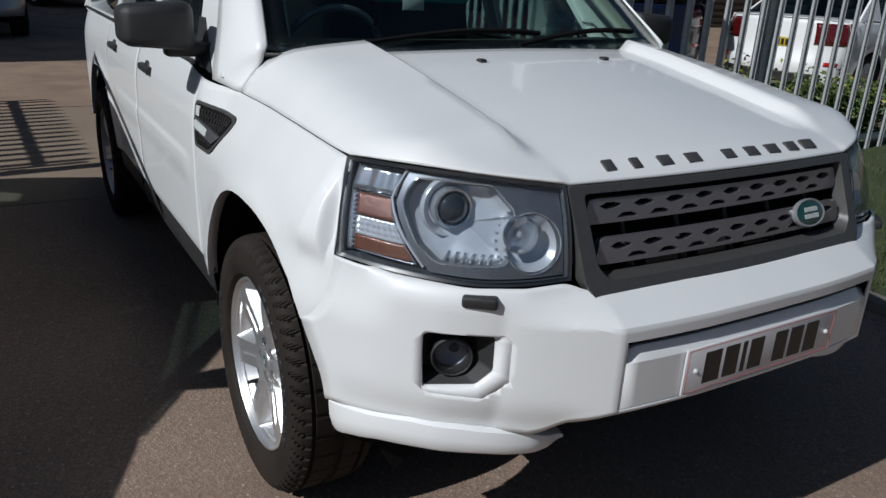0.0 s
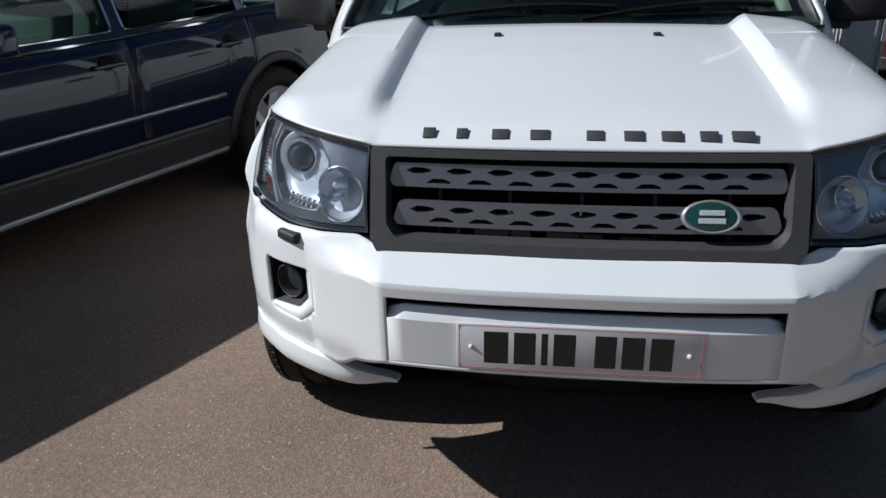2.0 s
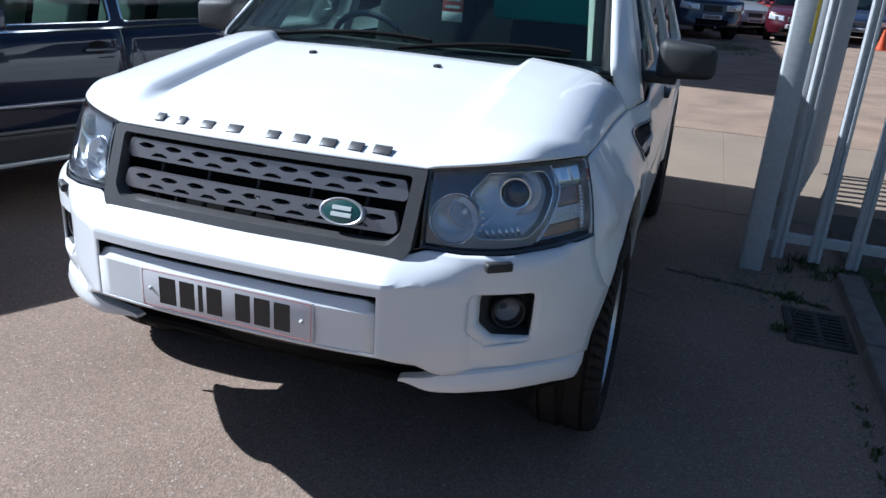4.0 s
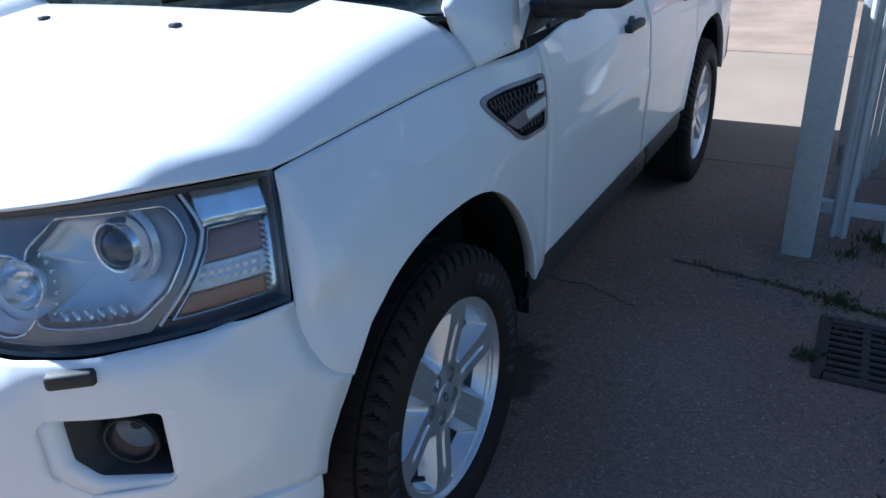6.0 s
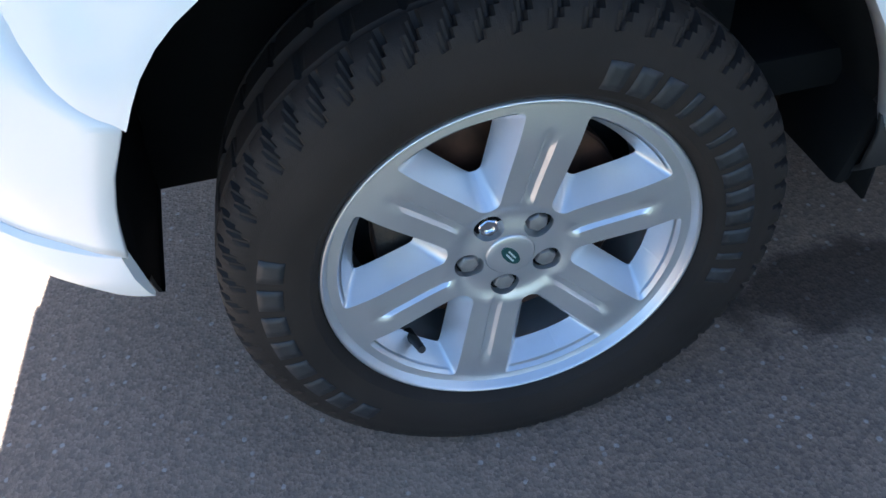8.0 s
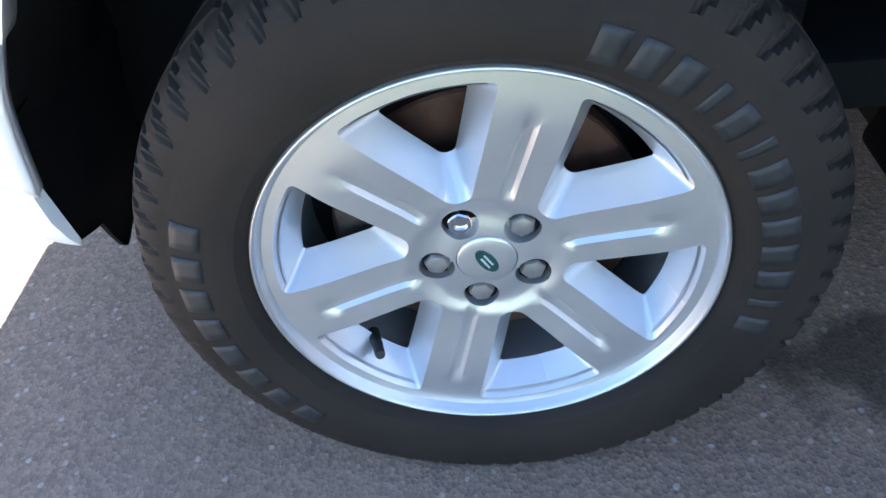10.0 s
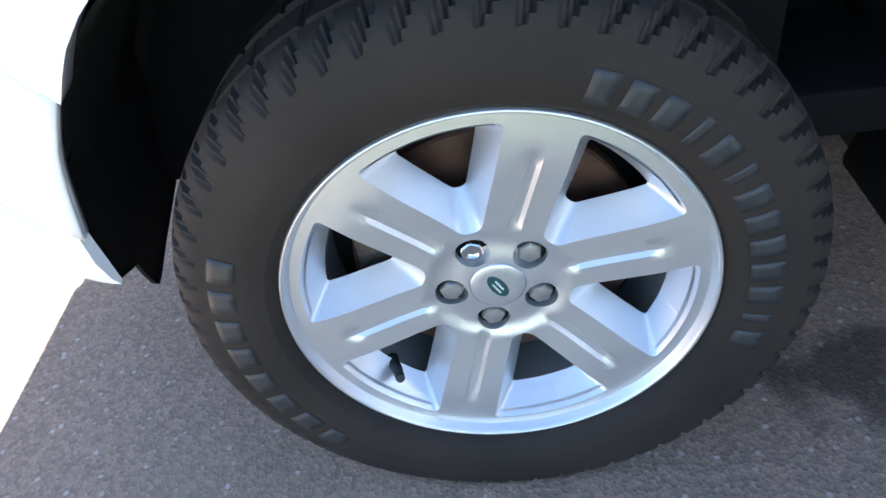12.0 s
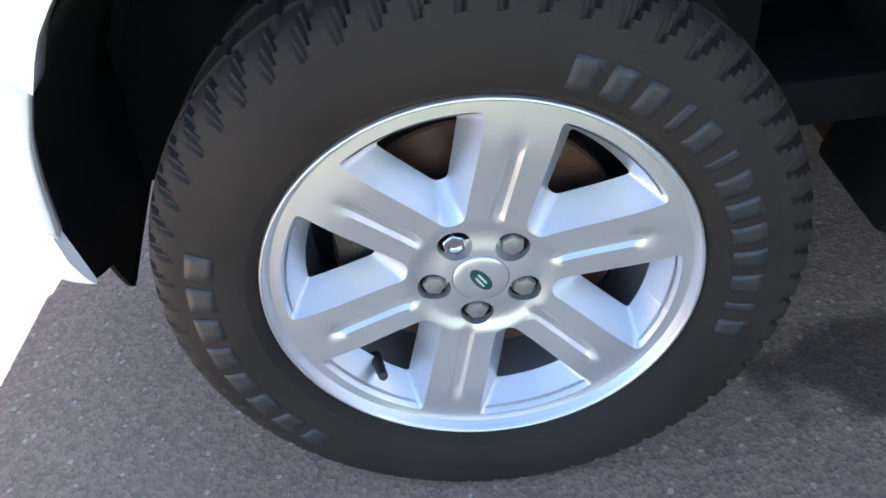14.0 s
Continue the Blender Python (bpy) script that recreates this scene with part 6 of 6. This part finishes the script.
    def nose_pt(u, v, d=0.0):
        a = u * 2 - 1
        zt = edge(-fo + .30 * abs(a) ** 3.2) + .02 * (1 - a * a)
        z = sill + (zt - sill) * v
        bulge = .05 * math.exp(-((z - .45) / .12) ** 2) * (1 - abs(a) ** 4)
        return Vector((a * hw(end_f, z), front_y(a, z) - bulge - d, z))
    sheet(b, nose_pt, 24, 14)
    front = part("front_bumper", b, paint, car, thick=.006)
    for nm, u0, u1, v0, v1, mat, lb in (("grille", .36, .64, .62, .88, grille_mat, "dark grille"), ("air_intake", .25, .75, .08, .30, VOID, "black lower intake"),
                                        ("headlamp", .035, .30, .66, .92, BOWL, "clear headlamp"), ("headlamp", .70, .965, .66, .92, BOWL, "clear headlamp")):
        b = bmesh.new()
        sheet(b, lambda u, v: nose_pt(u0 + (u1 - u0) * u, v0 + (v1 - v0) * v, .008), 10, 5)
        o = part(nm, b, mat, front, lb, thick=.008)
        if nm == "headlamp":
            b = bmesh.new()
            bmesh.ops.create_uvsphere(b, u_segments=16, v_segments=10, radius=.055)
            c = nose_pt((u0 + u1) / 2, (v0 + v1) / 2, .0)
            bmesh.ops.translate(b, verts=b.verts, vec=c)
            part("lamp_bulb", b, REFLECT, o)
        if nm == "grille":
            for k in range(4):
                b = bmesh.new()
                sheet(b, lambda u, v: nose_pt(u0 + (u1 - u0) * u, v0 + (v1 - v0) * (.14 + .22 * k + .06 * v), .016), 8, 1)
                part("grille_slat", b, CHROME if clad or grille_mat is SLAT else GREY, o, thick=.006)
    c = nose_pt(.5, .40, .02)
    part("number_plate", box((-.26, c.y - .006, c.z - .055), (.26, c.y, c.z + .055), .002), PLATE, front, "white plate")
    for k in range(7):
        part("plate_bar", box((-.20 + .059 * k, c.y - .0085, c.z - .036), (-.162 + .059 * k, c.y - .0062, c.z + .036)), INK, front, smooth=0)
    b = bmesh.new()

    def tail_pt(u, v, d=0.0):
        a = u * 2 - 1
        zt = edge(tail_y)
        z = sill + .02 + (zt - sill - .02) * v
        bulge = .06 * math.exp(-((z - .48) / .12) ** 2)
        return Vector((a * hw(end_r, z), tail_y - .26 * abs(a) ** 3.4 + bulge * (1 - abs(a) ** 5) - .05 * v + d, z))
    sheet(b, tail_pt, 24, 14)
    rear = part("tailgate", b, paint, car, thick=.006)
    for nm, u0, u1, v0, v1, mat, lb in (("tail_lamp", .0, .20, .62, .95, REDLENS, "red tail lamp"), ("tail_lamp", .80, 1.0, .62, .95, REDLENS, "red tail lamp"),
                                        ("reflector", .03, .10, .30, .36, BRIGHTRED, "red reflector"), ("reflector", .90, .97, .30, .36, BRIGHTRED, "red reflector"), ("rear_valance", .1, .9, .0, .16, BLACK, "black valance")):
        b = bmesh.new()
        sheet(b, lambda u, v: tail_pt(u0 + (u1 - u0) * u, v0 + (v1 - v0) * v, .010), 8, 5)
        part(nm, b, mat, rear, lb, thick=.010)
    for s in (-1, 1):
        b = bmesh.new()
        sheet(b, lambda u, v: Vector((s * (hw(end_r - .11 * (1 - u), belt - .22 + .24 * v) + .006), end_r - .11 * (1 - u) * (.5 + .5 * v), belt - .22 + .24 * v)), 4, 5)
        part("lamp_wrap", b, REDLENS, rear, "red tail lamp", thick=.010)
    c = tail_pt(.5, .62, .012)
    part("number_plate", box((-.26, c.y - .01, c.z - .055), (.26, c.y + .004, c.z + .055), .002), rear_plate, rear, "rear plate")
    for k in range(7):
        part("plate_bar", box((-.20 + .059 * k, c.y + .0042, c.z - .036), (-.162 + .059 * k, c.y + .0065, c.z + .036)), INK, rear, smooth=0)
    # cabin
    g0 = belt + .005
    gx = lambda z: W * .945 - .012 - (z - g0) * .36
    r0, r1 = cowl + .80, tail_y - tail_slope - boot
    tb = tail_y - .10 - boot
    rz_ = roof - .04

    def gz(y):
        return edge(y) + .002
    for s in (-1, 1):
        outer = resample([(cowl + .05, gz(cowl + .05)), (r0, rz_), (r1, rz_), (tb, gz(tb))][::1], .2)
        t_ = lambda y, k: gz(y) + (rz_ - gz(y)) * k
        bp1, bp2 = door2, door3
        wins = [fillet([(cowl + .24, t_(1, .07)), (r0 + .06, rz_ - .045), (bp1 - .035, rz_ - .045), (bp1 - .035, t_(bp1, .07))], .03, 3),
                fillet([(bp1 + .035, t_(bp1, .07)), (bp1 + .035, rz_ - .045), (bp2 - .02, rz_ - .045), (bp2 - .02, t_(bp2, .07))], .03, 3)]
        if not boot:
            wins.append(fillet([(bp2 + .04, t_(bp2, .09)), (bp2 + .04, rz_ - .045), (r1 - .10, rz_ - .055), (tb - .20, t_(bp2, .16))], .04, 3))
        fn = lambda a, c, d: Vector((s * (gx(c) - d), a, c))
        fr = part("window_frame", outline_plate(outer, wins, fn, .03), paint, car, smooth=30)
        for w_ in wins:
            b = bmesh.new()
            b.faces.new([b.verts.new(fn(p_[0], p_[1], .010)) for p_ in w_])
            bmesh.ops.triangulate(b, faces=b.faces[:])
            part("side_window", b, PANE, fr, "tinted side window", thick=.004)
            if clad:
                part("window_trim", tube([fn(p_[0], p_[1], -.003) for p_ in w_ + w_[:1]], .006, 6), CHROME, fr, "bright window line")
        part("belt_trim", tube([(s * (gx(gz(y)) + .008), y, gz(y) + .006) for y in np.linspace(cowl + .2, tb - .15, 14)], .010, 6), CHROME if clad else trim, fr, "window line trim")
        b = box((-.10, -.055, -.06), (.10, .05, .06), .028, seg=3)
        bmesh.ops.translate(b, verts=b.verts, vec=(s * (W + .085), cowl + .33, belt + .10))
        mir = part("door_mirror", b, paint, car, "door mirror")
        part("mirror_arm", box((s * (W - .03) - .03, cowl + .32, belt + .035), (s * (W - .03) + .03, cowl + .38, belt + .07), .008), BLACK, mir)
        part("mirror_indicator", box((s * (W + .14) - .045, cowl + .272, belt + .07), (s * (W + .14) + .03, cowl + .285, belt + .09), .004), PALE, mir, "clear mirror indicator")
        if clad:
            part("roof_rail", tube([(s * (gx(roof) - .02), y, roof + .045 - .03 * (abs(y - (r0 + r1) / 2) / (r1 - r0) * 2) ** 6) for y in np.linspace(r0 + .1, r1 - .05, 16)], .015, 8), SILVER, car, "silver roof rail")
    b = bmesh.new()
    sheet(b, lambda u, v: Vector(((u * 2 - 1) * (gx(cowl_z + (rz_ - cowl_z) * v) - .012), cowl - .08 + (r0 - cowl + .06) * v + .10 * (u * 2 - 1) ** 2 * (1 - .4 * v), cowl_z + .01 + (rz_ - cowl_z) * v)), 16, 8)
    part("windscreen", b, PANE, car, "windscreen", thick=.004)
    b = bmesh.new()
    sheet(b, lambda u, v: Vector(((u * 2 - 1) * (gx(gz(tb) + (rz_ - gz(tb)) * v) - .012), tb + .03 + (r1 - tb) * v - .06 * (u * 2 - 1) ** 2, gz(tb) + (rz_ - gz(tb)) * v)), 12, 8)
    part("rear_window", b, PANE, car, "rear window", thick=.004)
    b = bmesh.new()
    sheet(b, lambda u, v: Vector(((u * 2 - 1) * (gx(rz_) + .003), r0 - .05 + .06 * (u * 2 - 1) ** 2 * (1 - v) + (r1 - r0 + .08) * v, rz_ - .004 + .05 * (1 - (u * 2 - 1) ** 4) * math.sin(math.pi * (.15 + .7 * v)))), 16, 12)
    part("roof", b, paint, car, thick=.01)
    if boot:
        b = bmesh.new()
        sheet(b, lambda u, v: Vector(((u * 2 - 1) * hw(tb + (tail_y - tb) * v, belt) * (1 - .0 * v), tb - .06 + (tail_y - tb + .03 - .26 * abs(u * 2 - 1) ** 3.4) * v, edge(tb) + .03 * (1 - (u * 2 - 1) ** 4) * (1 - v * .6))), 12, 6)
        part("boot_lid", b, paint, car, thick=.006)
    part("floor_pan", box((-W + .12, -fo + .25, sill - .02), (W - .12, tail_y - .25, sill + .10), .02), VOID, car)
    part("bulkhead", box((-W + .10, cowl - .05, sill), (W - .10, cowl + .12, cowl_z - .03), .02), VOID, car)
    b = bmesh.new()
    sheet(b, lambda u, v: Vector(((u * 2 - 1) * (W - .12), cowl + .02 + .5 * v, cowl_z - .02 - .25 * ease(.7, 1, v))), 8, 6)
    part("dashboard", b, FABRIC, car, thick=.02)
    for sx, yy in ((-.36, cowl + .98), (.36, cowl + .98), (-.36, cowl + 1.82), (.36, cowl + 1.82)):
        b = box((-.23, -.06, -.30), (.23, .06, .28), .05, seg=3)
        bmesh.ops.rotate(b, verts=b.verts, cent=(0, 0, 0), matrix=Matrix.Rotation(radians(-14), 3, "X"))
        bmesh.ops.translate(b, verts=b.verts, vec=(sx, yy, belt - .08))
        st = part("seat", b, seats, car, "car seat")
        part("seat_cushion", box((sx - .23, yy - .48, sill + .22), (sx + .23, yy, sill + .36), .04), seats, st)
        part("headrest", box((sx - .12, yy + .05, belt + .19), (sx + .12, yy + .13, belt + .36), .035, seg=3), seats, st)
    # wheels
    src = [o for o in CAR.children if o.name.startswith("wheel")][0]
    k = hub / HUB_HIGH
    for s in (-1, 1):
        for y in (0, wb):
            w_ = part("wheel", lathe(bmesh.new(), [(-.08, 0), (-.045, .03), (-.012, .05), (-.012, .07), (-.16, .07), (-.16, 0)], 20), VOID, car, "silver alloy wheel",
                      m=Matrix.Translation((s * (W - .045), y, hub)) @ (pose(0, 0, 0, 0, 0, 180) if s < 0 else Matrix.Identity(4)) @ Matrix.Scale(k, 4))
            for o in src.children:
                nm = o.name.split(".")[0]
                if nm in ("tyre", "rim_lip", "barrel", "spokes", "centre_cap", "brake_disc", "brake_shield") or (clad and nm in ("bolt", "bolt_seat")):
                    c_ = o.copy()
                    scene.collection.objects.link(c_)
                    c_.parent = w_
    return car


parked_car("dark navy estate car with black plastic cladding, clean and shiny", pose(-3.46, -.19, 0, 0, 0, -18.3), NAVY, fo=.90, wb=2.815, ro=.95, W=.93, roof=1.57, belt=.985, hub=.352, sill=.30,
           nose=.70, cowl=.66, cowl_z=1.04, tail_slope=.42, clad=True, seats=BEIGE)
# sales yard behind the gateway
SUV = dict(fo=.90, wb=2.7, ro=.85, W=.93, roof=1.78, belt=1.06, hub=.37, sill=.36, nose=.95, cowl=.62, cowl_z=1.14, tail_slope=.25)
parked_car("silver off-road car standing in shade", pose(-1.66, 12.95, 0, 0, 0, 2), SILVER, grille_mat=SLAT, **SUV)
parked_car("pale silver off-road car standing in shade", pose(-3.72, 12.6, 0, 0, 0, 3), SILVER, grille_mat=SLAT, **SUV)
parked_car("dark blue off-road car facing the yard", pose(.72, 20.9, 0, 0, 0, 18), DARKBLUE, **SUV)
parked_car("silver hatchback in the far row", pose(1.9, 25.0, 0, 0, 0, 25), SILVER)
parked_car("red hatchback in the far row", pose(2.6, 27.3, 0, 0, 0, -20), BRIGHTRED)
parked_car("small maroon rounded city car", pose(3.30, 22.6, 0, 0, 0, -4), MAROON, fo=.70, wb=2.3, ro=.55, W=.81, roof=1.49, belt=.92, hub=.29, nose=.74, cowl=.45)
parked_car("dark blue saloon in the far row", pose(5.3, 24.8, 0, 0, 0, -8), DARKBLUE, boot=.45, tail_slope=.7)
parked_car("red hatchback beside yellow barrier", pose(7.4, 24.0, 0, 0, 0, -75), BRIGHTRED)
# behind the fence
parked_car("dark red hatchback parked tail to the fence", pose(4.55, 8.0, 0, 0, 0, 160), MAROON, wb=2.55, rear_plate=YELLOW)
parked_car("black off-road car parked tail to the fence", pose(6.85, 8.68, 0, 0, 0, 162), NAVY, rear_plate=YELLOW, **SUV)
parked_car("white saloon with wide red tail lamps", pose(10.7, 5.0, 0, 0, 0, 96), WHITE, boot=.40, tail_slope=.65, belt=.98, rear_plate=YELLOW)


# ---- yard clutter and far walls ----
def corrugated(name, label, a, b, y, h, mat, pitch=.20):
    n = int(h / pitch)
    prof = []
    for i in range(n):
        prof += [(0, i * pitch), (0, i * pitch + .10), (.05, i * pitch + .12), (.05, i * pitch + .18)]
    prof.append((0, h))
    bm = bmesh.new()
    f = [[bm.verts.new((x, y + d, z)) for d, z in prof] for x in np.linspace(a, b, 7)]
    k = [[bm.verts.new((x, y + .3, z)) for d, z in (prof[0], prof[-1])] for x in (a, b)]
    for p_, q_ in zip(f, f[1:]):
        for j in range(len(prof) - 1):
            bm.faces.new((p_[j], q_[j], q_[j + 1], p_[j + 1]))
    bm.faces.new((k[0][0], k[0][1], k[1][1], k[1][0]))
    bm.faces.new((f[0][-1], f[-1][-1], k[1][1], k[0][1]))
    tagged(part(name, bm, mat, smooth=0), label, "wall", kind="structure")


corrugated("wall_north", "pale grey corrugated metal wall at the end of the yard", -14, 26, 33, 5.0, SHEET)
BRICK = material("red_brick", (0.30, 0.14, 0.09), 0.9, color2=(0.22, 0.10, 0.07), scale=9, bump=0.4, bump_scale=90)
# made-up wall, its dark brown stands for deep shade behind the fence
corrugated("wall_east", "made-up wall coloured dark for the shade behind the fenced cars", 6.5, 40, 16, 5.5, BARK_AND_SHADE)
# unseen block, added and sized to cast the shade over the far yard
b = thing("warehouse", "unseen brick block added to cast shade on the far yard", "building")
part("wall", box((-26, 8.6, 0), (-10.2, 40, 10.2), .02), BRICK, b)
part("roof", box((-26.3, 8.4, 10.2), (-10.0, 40.3, 10.4), .03), SHEET, b)
c = thing("traffic_cone", "orange traffic cone in the sales yard", "cone", pose(5.6, 22.3, 0))
ORANGE = material("orange_plastic", (0.55, 0.08, 0.015), 0.5, color2=(0.45, 0.07, 0.015), scale=20)
bm = lathe(bmesh.new(), [(.02, .14), (.25, .09), (.55, .035), (.57, .0)], 20)
bmesh.ops.rotate(bm, verts=bm.verts, cent=(0, 0, 0), matrix=Matrix.Rotation(radians(-90), 3, "Y"))
part("cone_body", bm, ORANGE, c)
part("cone_foot", box((-.18, -.18, 0), (.18, .18, .03), .01), ORANGE, c)
y_ = thing("barrier", "yellow tubular steel barrier in the sales yard", "barrier", pose(6.55, 22.9, 0, 0, 0, 60))
for x in (0, .7, 1.4):
    part("upright", tube([(x, 0, 0), (x, 0, 1.0)], .03, 8), YELLOW, y_)
for z in (.45, .98):
    part("bar", tube([(-.05, 0, z), (1.45, 0, z)], .03, 8), YELLOW, y_)
part("brace", tube([(0, 0, .1), (1.4, 0, .95)], .022, 8), YELLOW, y_)
blades("grass", "ragged grass patch among the parked cars", [(1.4 + rnd.gauss(0, .5), 17.8 + rnd.gauss(0, 1.0), .15, 40, .05) for k in range(60)], 9)
